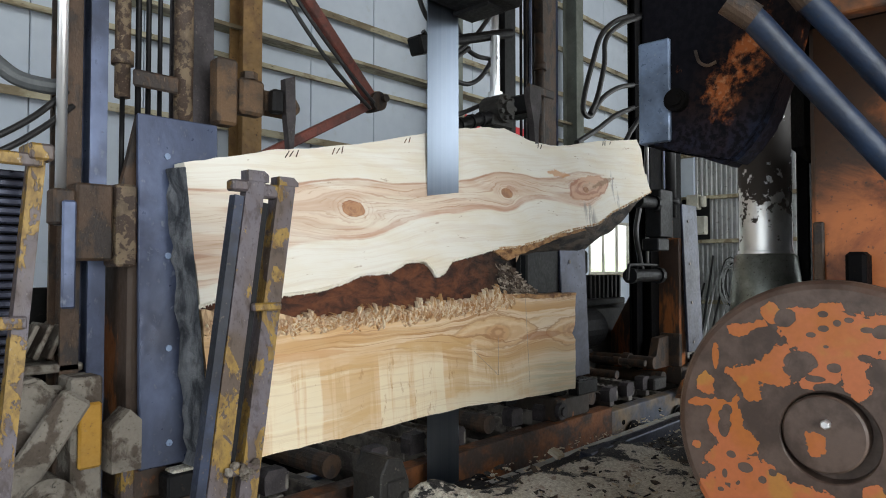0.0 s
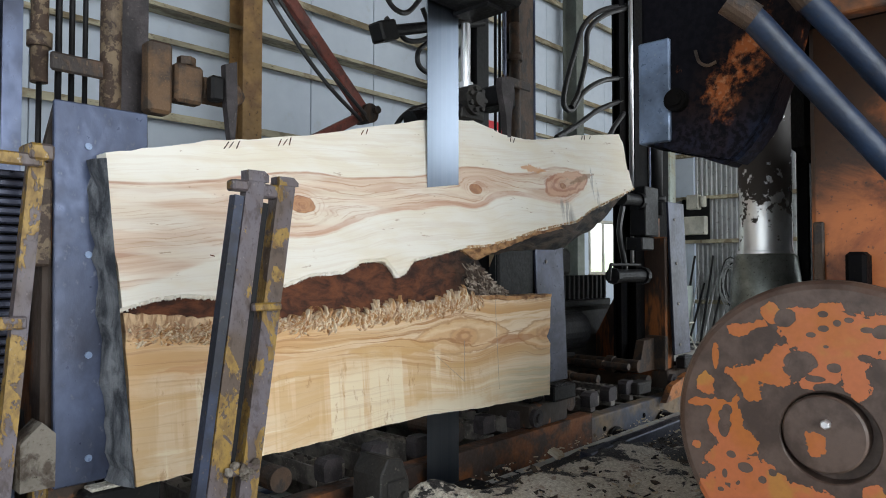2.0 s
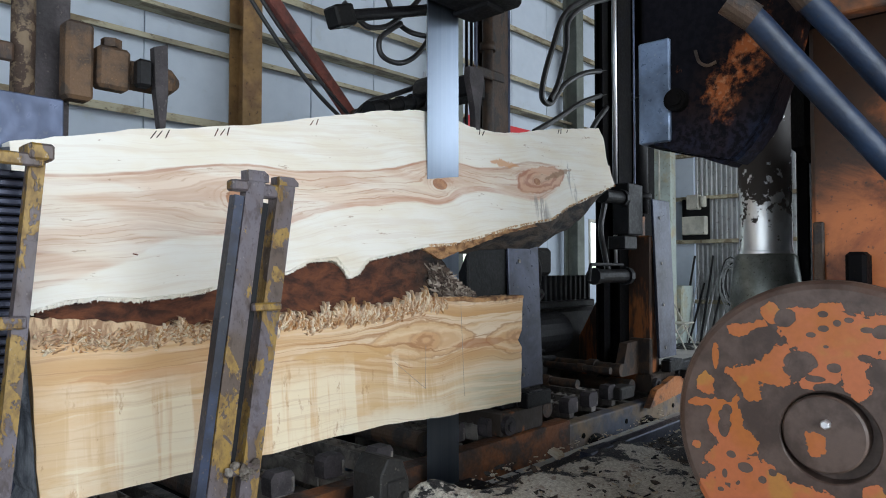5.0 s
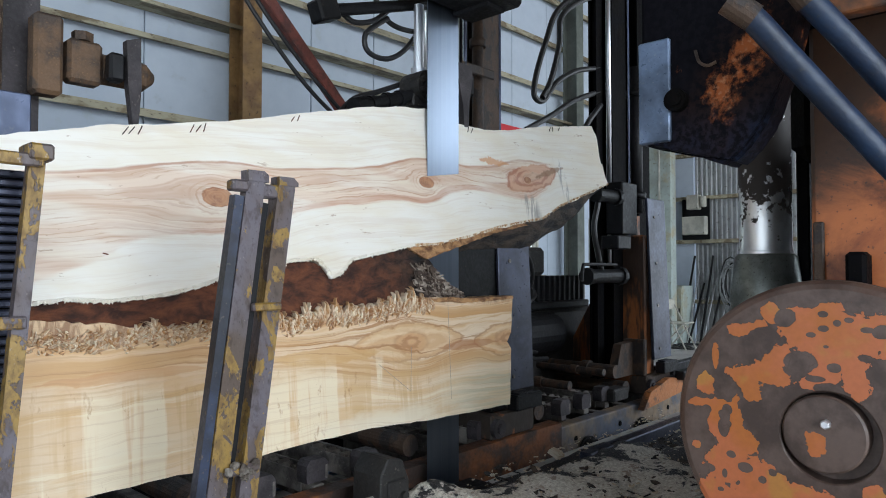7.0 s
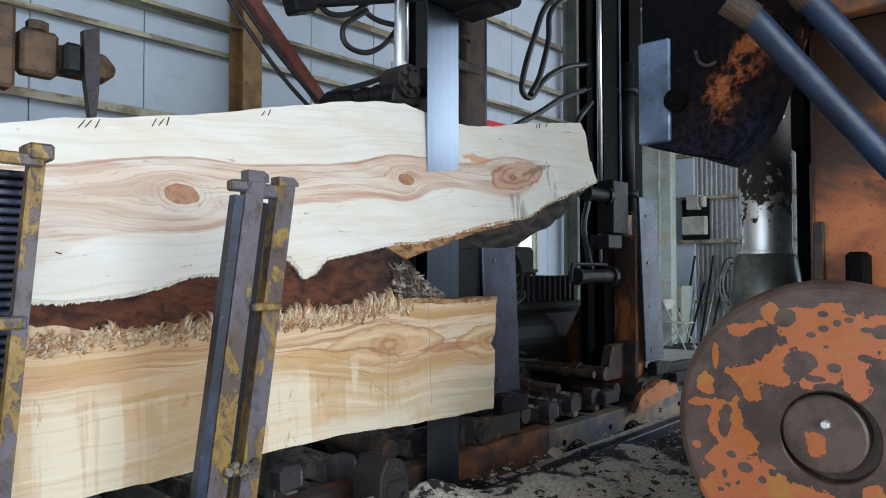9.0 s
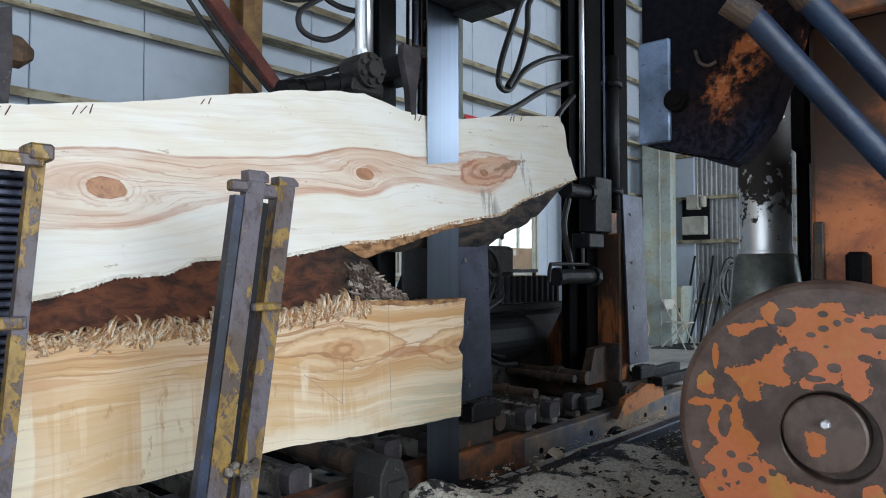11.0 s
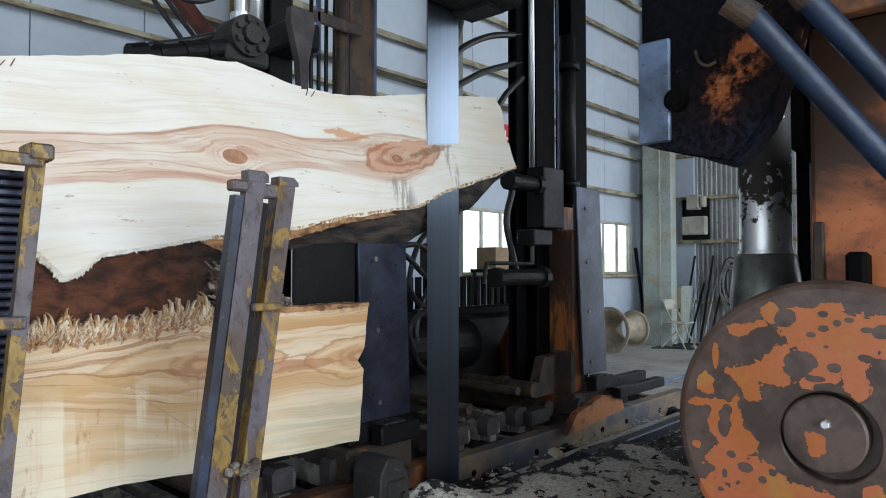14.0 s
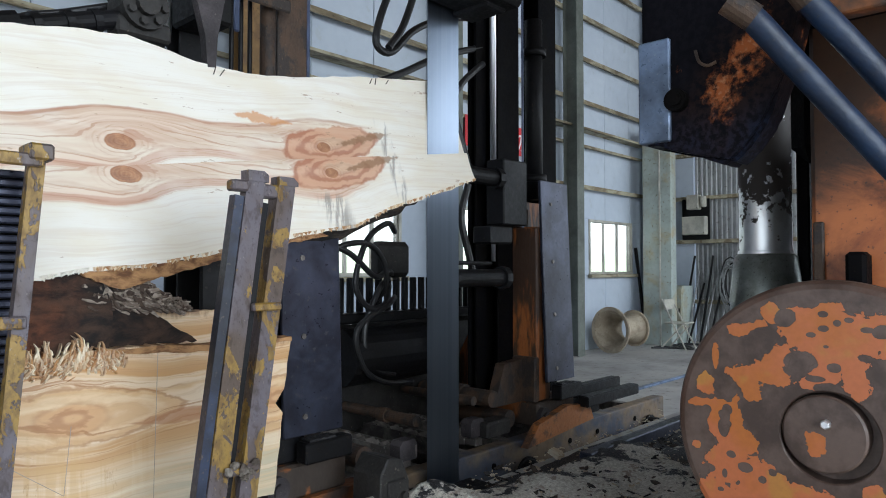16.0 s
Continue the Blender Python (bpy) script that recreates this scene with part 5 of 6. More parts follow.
part("rear_beam", box(B(), (-0.6, 7.4), (3.5, 3.62), (0.1, 0.36), 0.006), DARK_STEEL, car)
for wx in (0.9, 2.9, 4.72, 5.50, 7.1):
    for wy in (2.42, 3.66):
        m = Matrix.Translation((wx, wy - 0.04, 0.118)) @ Matrix.Rotation(radians(90), 4, "X")
        bm = B()
        n = 32
        for (r0, r1, h0, h1) in ((0.078, 0.098, -0.03, 0.03), (0.078, 0.112, -0.045, -0.03)):
            rings = [[bm.verts.new(m @ Vector((r * math.cos(6.28318 * k / n), r * math.sin(6.28318 * k / n), h))) for k in range(n)] for r, h in ((r0, h0), (r1, h0), (r1, h1), (r0, h1))]
            for q in range(4):
                a, b = rings[q], rings[(q + 1) % 4]
                for k in range(n):
                    bm.faces.new((a[k], a[(k + 1) % n], b[(k + 1) % n], b[k]))
        rod(bm, m @ Vector((0, 0, -0.04)), m @ Vector((0, 0, 0.05)), 0.026)
        for k in range(6):
            ca, sa = math.cos(k * 1.0472), math.sin(k * 1.0472)
            rod(bm, m @ Vector((ca * 0.02, sa * 0.02, 0)), m @ Vector((ca * 0.08, sa * 0.08, 0)), 0.009, seg=8)
        part("wheel", bm, DARK_STEEL, car, "dark spoked wheel")
for i in range(19):
    cx = 0.1 + i * 0.38
    part("cross_member", box(B(), (cx - 0.035, cx + 0.035), (2.525, 3.49), (0.2, 0.33), 0.005), CHAIN, car)
for i in range(22):
    cx = 0.25 + i * 0.29
    bm = B()
    if i % 4 == 2:
        rod(bm, (cx, 2.53, 0.44), (cx, 3.4, 0.44), 0.055, seg=18)
        part("roller", bm, RUST, car)
        continue
    box(bm, (cx - 0.03, cx + 0.03), (2.53, 3.46), (0.335, 0.375), 0.004)
    for j in range(14):
        y = 2.64 + j * 0.058
        zig = 0.012 if j % 2 else -0.012
        rod(bm, (cx - 0.034 + zig, y + 0.02, 0.405), (cx + 0.034 + zig, y + 0.02, 0.405), 0.027, seg=4)
        rod(bm, (cx - 0.042, y + 0.049, 0.40), (cx + 0.042, y + 0.049, 0.40), 0.012, seg=8)
    for side in (-0.052, 0.044):
        box(bm, (cx + side, cx + side + 0.008), (2.60, 3.46), (0.336, 0.43), 0.002)
    track = part("chain_track", bm, CHAIN, car, "oily roller-chain track")
    shoe = [(-0.055, 0.372), (0.055, 0.372), (0.06, 0.40), (0.06, 0.45), (0.042, 0.474), (-0.042, 0.474), (-0.06, 0.45), (-0.06, 0.40)]
    lift = 0.012 * ((i * 7) % 3 - 1)
    bm = swept_shape(B(), [(px + cx, pz + max(0, lift)) for px, pz in shoe], Matrix(((1, 0, 0, 0), (0, 0, 1, 2.53 + lift), (0, 1, 0, 0), (0, 0, 0, 1))), 0.075)
    part("end_shoe", bm, IRON, track, "black oily end shoe")
    part("shoe_rim", box(B(), (cx + 0.042, cx + 0.063), (2.527 + lift, 2.612 + lift), (0.376 + max(0, lift), 0.445 + max(0, lift)), 0.006), CHAIN, track)
MOVING.append(car)


def headblock(x, mast, label, plate_mat):
    """A headblock: a tall steel plate that the log stands against, its knee, and the posts of its mast: rows of name, x pair, y pair, z pair, material."""
    hb = thing("headblock", label, "headblock", "headblocks")
    lean = Matrix.Translation((0, 2.405, 0.725)) @ Matrix.Rotation(-math.atan(0.0388), 4, "X") @ Matrix.Translation((0, -2.405, -0.725))
    plate = part("face_plate", box(B(), (x, x + 0.31), (2.41, 2.432), (0.645, 1.915), 0.004, lean), plate_mat, hb, "tall steel face plate with bolts")
    for z in (0.725, 1.064, 1.40, 1.768):
        part("bolt", rod(B(), lean @ Vector((x + 0.105, 2.404, z)), lean @ Vector((x + 0.105, 2.411, z)), 0.012, seg=8), PALE_STEEL if plate_mat is BLUE_STEEL else CHAIN, plate)
    bm = box(B(), (x - 0.02, x + 0.13), (2.47, 2.75), (0.521, 1.62), 0.012)
    swept_shape(bm, [(2.75, 0.5), (3.35, 0.5), (3.2, 0.68), (2.75, 1.5)], Matrix(((0, 0, 1, x + 0.02), (1, 0, 0, 0), (0, 1, 0, 0), (0, 0, 0, 1))), 0.06)
    part("knee", bm, KNEE_PAINT if plate_mat is BLUE_STEEL else (ORANGE_STREAK if x > 5 else DARK_STEEL), hb, "heavy steel knee")
    base = part("slide_base", box(B(), (x - 0.06, x + 0.36), (2.44, 3.4), (0.372, 0.52), 0.012), KNEE_PAINT, hb, "rusty slide base with orange paint")
    bm = rod(B(), (x - 0.02, 2.41, 0.44), (x - 0.02, 2.44, 0.44), 0.055, seg=20)
    rod(bm, (x - 0.02, 2.395, 0.44), (x - 0.02, 2.415, 0.44), 0.03, seg=6)
    part("boss", bm, IRON, base)
    clamp = part("clamp_block", box(B(), (x + 0.08, x + 0.33), (2.36, 2.44), (0.53, 0.62), 0.008), DARK_STEEL, hb)
    part("dust", box(B(), (x + 0.10, x + 0.24), (2.365, 2.43), (0.6205, 0.632), 0.004), SAWDUST, clamp, "pale sawdust lying on it")
    for name, xs, ys, zs, mat in mast:
        if name in ("rod", "pipe", "hydraulic_pipe"):
            c = ((xs[0] + xs[1]) / 2, (ys[0] + ys[1]) / 2)
            bm = rod(B(), (*c, zs[0]), (*c, zs[1]), (xs[1] - xs[0]) / 2, seg=18)
            if name == "pipe":
                rod(bm, (*c, zs[0] + 0.12), (*c, zs[0] + 0.17), (xs[1] - xs[0]) * 0.72, seg=12)
                rod(bm, (*c, zs[1] - 0.25), (*c, zs[1] - 0.2), (xs[1] - xs[0]) * 0.72, seg=12)
            ob = part(name, bm, mat, hb)
            for f in ob.data.polygons:
                f.use_smooth = len(f.vertices) == 4
        elif name == "post" and xs[1] - xs[0] > 0.05:
            bm = swept_shape(B(), h_outline(*xs, *ys, 0.014), Matrix.Translation((0, 0, zs[0])), zs[1] - zs[0])
            part(name, bm, mat, hb)
        else:
            part(name, box(B(), xs, ys, zs, 0.008), mat, hb)
    MOVING.append(hb)
    return hb


def dog(hb, x, y, z, s=1.0, mat=RUST):
    """A log dog: a slide block, a round cylinder across it and the downward spike."""
    part("dog_slide", box(B(), (x - 0.29 * s, x - 0.20 * s), (y + 0.06, y + 0.14), (z + 0.06, z + 0.33), 0.012), DOG_RUST, hb)
    bm = box(B(), (x - 0.185 * s, x - 0.07 * s), (y + 0.07, y + 0.14), (z + 0.12, z + 0.27), 0.012)
    rod(bm, (x - 0.13 * s, y + 0.10, z + 0.27), (x - 0.13 * s, y + 0.10, z + 0.30), 0.035, seg=6)
    part("dog_arm", bm, DOG_RUST, hb)
    bm = rod(B(), (x - 0.07 * s, y + 0.11, z + 0.19), (x + 0.08 * s, y + 0.11, z + 0.19), 0.055, seg=8)
    rod(bm, (x + 0.08 * s, y + 0.11, z + 0.19), (x + 0.12 * s, y + 0.11, z + 0.19), 0.055, 0.02, seg=8)
    part("dog_pivot", bm, DOG_RUST, hb)
    sp = [(-0.02, 0.28), (0.03, 0.30), (0.034, 0.12), (0.024, -0.02), (0.006, -0.02), (-0.012, 0.12)]
    part("dog_block", box(B(), (x - 0.075, x - 0.021), (y, y + 0.05), (z + 0.13, z + 0.23), 0.01), DARK_STEEL, hb)
    m = Matrix(((1, 0, 0, x), (0, 0, 1, y), (0, 1, 0, z), (0, 0, 0, 1)))
    bm = swept_shape(B(), sp, m, 0.035)
    part("dog_spike", bm, IRON, hb, "grey steel spike")


D, R, O = DARK_STEEL, RUST, RUSTY_OCHRE
TALL = 3.7
hA = headblock(1.05, [
    ("rod", (0.810, 0.846), (2.53, 2.57), (1.50, TALL), CHROME),
    ("post", (0.851, 0.912), (2.60, 2.74), (0.5, TALL), R),
    ("post", (0.925, 0.984), (2.56, 2.70), (0.5, TALL), BLUE_STEEL),
    ("pipe", (1.003, 1.058), (2.52, 2.58), (1.98, TALL), RUSTY_OCHRE),
    ("rod", (1.022, 1.040), (2.54, 2.56), (1.63, 1.98), D),
    ("hydraulic_pipe", (1.085, 1.107), (2.56, 2.58), (1.6, TALL), D),
    ("hydraulic_pipe", (1.142, 1.162), (2.60, 2.62), (1.6, TALL), D),
    ("hydraulic_pipe", (1.188, 1.206), (2.60, 2.62), (1.6, TALL), D),
    ("pipe", (1.225, 1.298), (2.51, 2.58), (1.6, TALL), RUSTY_OCHRE),
    ("post", (1.315, 1.43), (2.62, 2.78), (0.5, TALL), IRON),
    ("tie_bar", (1.05, 1.225), (2.50, 2.515), (2.02, 2.085), R),
    ("slide_block", (0.85, 0.97), (2.46, 2.56), (1.38, 1.645), R),
    ("slide_block", (0.975, 1.045), (2.44, 2.56), (1.36, 1.65), RUSTY_OCHRE),
    ("bracket", (0.78, 0.85), (2.46, 2.54), (1.50, 1.62), R),
    ("hanger", (0.80, 0.845), (2.44, 2.452), (1.22, 1.58), BLUE_STEEL),
    ("foot", (0.845, 0.945), (2.46, 2.60), (0.52, 0.985), DUSTY_STEEL),
    ("foot_face", (0.86, 0.935), (2.435, 2.459), (0.68, 0.90), FOOT_YELLOW),
    ("spacer", (1.0, 1.045), (2.43, 2.5), (0.52, 0.82), YELLOW_STEEL),
], "blue-grey plated headblock with a rusty mast of posts and pipes", BLUE_STEEL)
dog(hA, 1.66, 2.41, 1.87)
part("hose", hose(B(), [(0.55, 2.75, 2.35), (0.60, 2.70, 2.14), (0.70, 2.66, 2.02), (0.80, 2.62, 1.99), (0.86, 2.60, 2.0)], 0.028), GREY_HOSE, hA)
part("hose", hose(B(), [(0.50, 2.5, 1.70), (0.62, 2.52, 1.77), (0.74, 2.55, 1.86), (0.86, 2.60, 1.98)], 0.011), HOSE, hA)
part("hose", hose(B(), [(0.50, 2.5, 1.66), (0.64, 2.52, 1.73), (0.76, 2.55, 1.82), (0.88, 2.60, 1.93)], 0.011), HOSE, hA)
part("gusset", swept_shape(B(), [(0.0, 0.0), (0.12, 0.0), (0.12, 0.30), (0.09, 0.42)], Matrix(((1, 0, 0, 0.98), (0, 0, 1, 2.50), (0, 1, 0, 1.5), (0, 0, 0, 1))), 0.03), R, hA)

part("strut", box(B(), (-0.05, 0.05), (-0.05, 0.0), (-0.20, 0.16), 0.012, pose(0.765, 2.46, 0.80, 0, 34, 0)), DUSTY_STEEL, hA, "dust-caked steel strut")
bm = swept_shape(B(), [(0.0, 0.0), (0.17, 0.0), (0.17, 0.16), (0.10, 0.235), (0.02, 0.22)], Matrix(((1, 0, 0, 0.66), (0, 0, 1, 2.50), (0, 1, 0, 0.76), (0, 0, 0, 1))), 0.20)
bmesh.ops.bevel(bm, geom=list(bm.edges), offset=0.012, segments=2, affect="EDGES", clamp_overlap=True)
part("casting", bm, DUSTY_STEEL, hA, "dust-caked grey casting")
bm = rod(B(), (0.76, 2.40, 0.60), (0.76, 2.55, 0.60), 0.085, seg=20)
rod(bm, (0.76, 2.385, 0.60), (0.76, 2.41, 0.60), 0.04, seg=12)
for k in range(5):
    rod(bm, (0.76 + 0.065 * math.cos(k * 1.257), 2.39, 0.60 + 0.065 * math.sin(k * 1.257)), (0.76 + 0.065 * math.cos(k * 1.257), 2.41, 0.60 + 0.065 * math.sin(k * 1.257)), 0.012, seg=6)
part("flange", bm, DUSTY_STEEL, hA, "dusty round bolted flange")
bm = swept_shape(B(), [(0.0, 0.0), (0.10, 0.0), (0.10, 0.17), (0.06, 0.21), (0.0, 0.15)], Matrix(((1, 0, 0, 0.955), (0, 0, 1, 2.405), (0, 1, 0, 0.655), (0, 0, 0, 1))), 0.10)
part("stop", bm, DUSTY_STEEL, hA, "dusty stop block beside the plate")
for i in range(6):
    part("fin", box(B(), (-0.008, 0.008), (0.0, 0.2), (-0.07, 0.06), 0.004, pose(0.68 + 0.045 * i, 2.64, 1.10, 0, 24, 0)), DUSTY_STEEL, hA)
# dark plate added in place of clutter, to cover the pale wall behind
part("clutter_backing", box(B(), (0.45, 0.95), (2.92, 2.95), (0.4, 1.28), 0.006), DARK_STEEL, hA)
part("ledge", box(B(), (0.55, 0.93), (2.60, 2.9), (0.99, 1.02), 0.006), DUSTY_STEEL, hA)
for i in range(3):
    part("hose", hose(B(), [(0.60 + 0.02 * i, 2.60, 0.92), (0.70, 2.57, 0.98 - 0.03 * i), (0.80 + 0.02 * i, 2.57, 0.94), (0.87, 2.60, 0.90 - 0.03 * i)], 0.012), DUSTY_STEEL, hA)

hB = headblock(3.77, [
    ("rod", (3.325, 3.385), (2.62, 2.68), (2.30, 3.3), CHROME),
    ("post", (3.40, 3.51), (2.60, 2.72), (0.5, TALL + 0.6), D),
    ("guide_strip", (3.615, 3.645), (2.56, 2.575), (2.35, 3.4), BLUE_STEEL),
    ("pipe", (3.79, 3.86), (2.60, 2.67), (1.6, 2.95), R),
    ("post", (3.88, 4.04), (2.64, 2.78), (0.5, TALL + 0.6), R),
    ("guide_strip", (4.041, 4.058), (2.63, 2.70), (2.1, TALL + 0.6), BLUE_STEEL),
    ("hydraulic_pipe", (3.655, 3.675), (2.66, 2.68), (1.6, 3.3), D),
    ("hydraulic_pipe", (3.70, 3.72), (2.66, 2.68), (1.6, 3.3), D),
    ("hydraulic_pipe", (3.745, 3.765), (2.66, 2.68), (1.6, 3.1), D),
    ("tie_bar", (3.60, 3.90), (2.56, 2.575), (2.50, 2.56), R),
    ("back_plate", (3.42, 3.765), (2.45, 2.47), (0.65, 1.60), D),
], "dark oily headblock, its plate coloured as in shade, with a tall mast, piston rod and dog", PLATE_BLACK)
bm = rod(B(), (2.74, 2.50, 2.12), (3.14, 2.50, 2.255), 0.034, seg=16)
rod(bm, (2.74, 2.50, 2.12), (2.80, 2.50, 2.14), 0.05, seg=12)
for u in (0.25, 0.5, 0.72):
    rod(bm, (2.74 + 0.40 * u, 2.50, 2.12 + 0.135 * u), (2.765 + 0.40 * u, 2.50, 2.128 + 0.135 * u), 0.042, seg=14)
part("cylinder", bm, D, hB, "greasy black hydraulic cylinder")
bm = rod(B(), (3.19, 2.43, 2.30), (3.19, 2.57, 2.30), 0.085, seg=18)
rod(bm, (3.19, 2.40, 2.30), (3.19, 2.44, 2.30), 0.04, seg=12)
for k in range(7):
    a = k * 0.8976
    rod(bm, (3.19 + 0.062 * math.cos(a), 2.41, 2.30 + 0.062 * math.sin(a)), (3.19 + 0.062 * math.cos(a), 2.44, 2.30 + 0.062 * math.sin(a)), 0.015, seg=6)
box(bm, (3.10, 3.30), (2.46, 2.56), (2.19, 2.26), 0.01)
part("cylinder_head", bm, OIL_DUST, hB, "oily bolted cylinder head")
bm = rod(B(), (3.20, 2.52, 2.37), (3.20, 2.52, 2.75), 0.028, seg=14)
rod(bm, (3.20, 2.52, 2.37), (3.20, 2.52, 2.41), 0.045, seg=12)
part("rod", bm, CHROME, hB, "bright piston rod")
bm = rod(B(), (2.60, 2.55, 2.56), (3.40, 2.56, 2.83), 0.03, seg=14)
box(bm, (-0.05, 0.05), (-0.05, 0.05), (-0.06, 0.06), 0.01, pose(2.60, 2.55, 2.56, 0, 70, 0))
part("cylinder", bm, D, hB, "black hydraulic cylinder")
bm = swept_shape(B(), [(-0.045, 0.36), (0.065, 0.36), (0.075, 0.30), (0.045, 0.14), (0.036, -0.05), (0.012, -0.05), (-0.006, 0.14), (-0.05, 0.30)], Matrix(((1, 0, 0, 3.39), (0, 0, 1, 2.37), (0, 1, 0, 2.09), (0, 0, 0, 1))), 0.04)
part("dog_spike", bm, IRON, hB, "dark steel spike")
part("dog_arm", box(B(), (3.36, 3.52), (2.40, 2.60), (2.30, 2.42), 0.012), D, hB)
for pts in ([(2.66, 2.6, 2.66), (2.76, 2.6, 2.60), (2.83, 2.6, 2.58), (2.95, 2.6, 2.62), (3.05, 2.6, 2.70), (3.14, 2.6, 2.78), (3.3, 2.62, 2.95)],
            [(2.95, 2.62, 2.80), (3.01, 2.62, 2.71), (3.06, 2.62, 2.66), (3.15, 2.62, 2.64), (3.30, 2.64, 2.66)],
            [(3.05, 2.6, 2.66), (2.98, 2.6, 2.61), (2.9, 2.6, 2.54), (2.9, 2.6, 2.47), (2.96, 2.6, 2.44), (3.06, 2.6, 2.45), (3.17, 2.6, 2.52), (3.3, 2.62, 2.66)],
            [(2.70, 2.6, 2.06), (2.77, 2.6, 2.15), (2.85, 2.6, 2.21), (2.98, 2.6, 2.26), (3.23, 2.6, 2.37)],
            [(2.55, 2.58, 2.95), (2.62, 2.56, 2.76), (2.70, 2.56, 2.70), (2.82, 2.58, 2.74), (3.0, 2.6, 2.95)]):
    part("hose", hose(B(), pts, 0.014), HOSE, hB)

hC = headblock(5.70, [
    ("post", (5.385, 5.482), (2.72, 2.79), (0.5, TALL + 1.0), BLACK_GREASE),
    ("rod", (5.484, 5.524), (2.66, 2.70), (1.95, 4.4), CHROME),
    ("rod", (5.488, 5.518), (2.665, 2.695), (1.40, 1.94), CHROME),
    ("post", (5.53, 5.75), (2.66, 2.80), (0.5, TALL + 1.0), BLACK_GREASE),
    ("guide_strip", (5.765, 5.785), (2.64, 2.655), (1.5, 3.9), BLUE_STEEL),
    ("post", (5.79, 6.02), (2.68, 2.84), (0.5, 1.80), ORANGE_STREAK),
    ("pipe", (5.89, 6.01), (2.62, 2.74), (1.82, 3.05), D),
    ("post", (6.04, 6.25), (2.70, 2.84), (0.5, TALL + 1.0), BLACK_GREASE),
    ("guide_strip", (5.84, 5.868), (2.66, 2.675), (1.2, 1.75), ORANGE_STREAK),
    ("slide_block", (5.38, 5.62), (2.50, 2.64), (1.62, 2.02), D),
    ("bracket", (5.16, 5.36), (2.42, 2.56), (1.50, 1.60), D),
    ("foot_plate", (5.64, 5.69), (2.46, 2.64), (0.52, 0.80), R),
    ("foot_step", (6.0, 6.35), (2.42, 2.66), (0.372, 0.45), D),
    ("foot_bar", (6.0, 6.7), (2.30, 2.38), (0.46, 0.53), D),
    ("foot_bar", (6.0, 6.8), (2.50, 2.58), (0.48, 0.55), D),
], "dark oily headblock, its plate coloured as in shade, with a bright piston rod and orange-stained post", PLATE_BLACK)
for (x0, x1, z, r) in ((5.08, 5.36, 1.90, 0.05), (4.95, 5.42, 1.30, 0.052)):
    bm = rod(B(), (x0, 2.55, z), (x1, 2.55, z), r, seg=18)
    rod(bm, (x1 - 0.02, 2.55, z), (x1 + 0.03, 2.55, z), r * 1.35, seg=10)
    rod(bm, (x0 - 0.02, 2.55, z), (x0 + 0.03, 2.55, z), r * 1.2, seg=10)
    part("cylinder", bm, D, hC, "black hydraulic cylinder")
for px0, pz, pr in ((5.30, 0.585, 0.05), (5.12, 0.60, 0.026), (4.66, 0.56, 0.03)):
    bm = rod(B(), (px0, 2.52, pz), (px0, 3.10, pz), pr, seg=18)
    rod(bm, (px0, 2.74, pz), (px0, 2.80, pz), pr * 1.3, seg=18)
    part("push_rod", bm, RUST, hC, "dusty round push rod")
bm = box(B(), (5.20, 5.42), (2.48, 2.60), (0.372, 0.465), 0.012)
part("rod_seat", bm, OIL_DUST, hC)
part("rail_pipe", hose(B(), [(4.72, 2.46, 1.27), (4.74, 2.46, 1.37), (4.80, 2.46, 1.385), (5.2, 2.46, 1.385)], 0.012), D, hC)
for pts in ([(5.56, 2.74, 3.6), (5.13, 2.74, 3.43), (4.86, 2.74, 3.24), (4.72, 2.74, 2.99), (4.6, 2.74, 2.73), (4.57, 2.74, 2.57), (4.68, 2.74, 2.55), (4.86, 2.74, 2.72), (5.13, 2.74, 2.86), (5.45, 2.74, 2.95)],
            [(5.5, 2.72, 3.55), (5.14, 2.72, 3.39), (4.89, 2.72, 3.2), (4.86, 2.72, 2.99), (4.75, 2.72, 2.71), (4.64, 2.72, 2.56)],
            [(5.45, 2.74, 2.76), (5.08, 2.74, 2.62), (4.78, 2.74, 2.46), (4.47, 2.74, 2.31)],
            [(5.45, 2.72, 2.65), (5.33, 2.7, 2.57), (5.21, 2.7, 2.46), (5.15, 2.7, 2.33), (5.2, 2.64, 2.0), (5.16, 2.58, 1.92)],
            [(5.12, 2.56, 1.84), (5.06, 2.56, 1.65), (5.12, 2.56, 1.45), (5.16, 2.56, 1.34)]):
    part("hose", hose(B(), pts, 0.021), HOSE, hC)
part("foot_wedge", swept_shape(B(), [(0.0, 0.0), (0.30, 0.0), (0.30, 0.26), (0.10, 0.25)], Matrix(((1, 0, 0, 5.36), (0, 0, 1, 2.56), (0, 1, 0, 0.521), (0, 0, 0, 1))), 0.07), RUST, hC, "rusty sloping gusset")
part("orange_shoe", swept_shape(B(), [(0.0, 0.0), (0.75, 0.06), (0.70, 0.16), (0.45, 0.19), (0.12, 0.12)], Matrix(((1, 0, 0, 5.42), (0, 0, 1, 2.36), (0, 1, 0, 0.30), (0, 0, 0, 1))), 0.05), SHOE_PAINT, hC, "bright orange steel shoe")

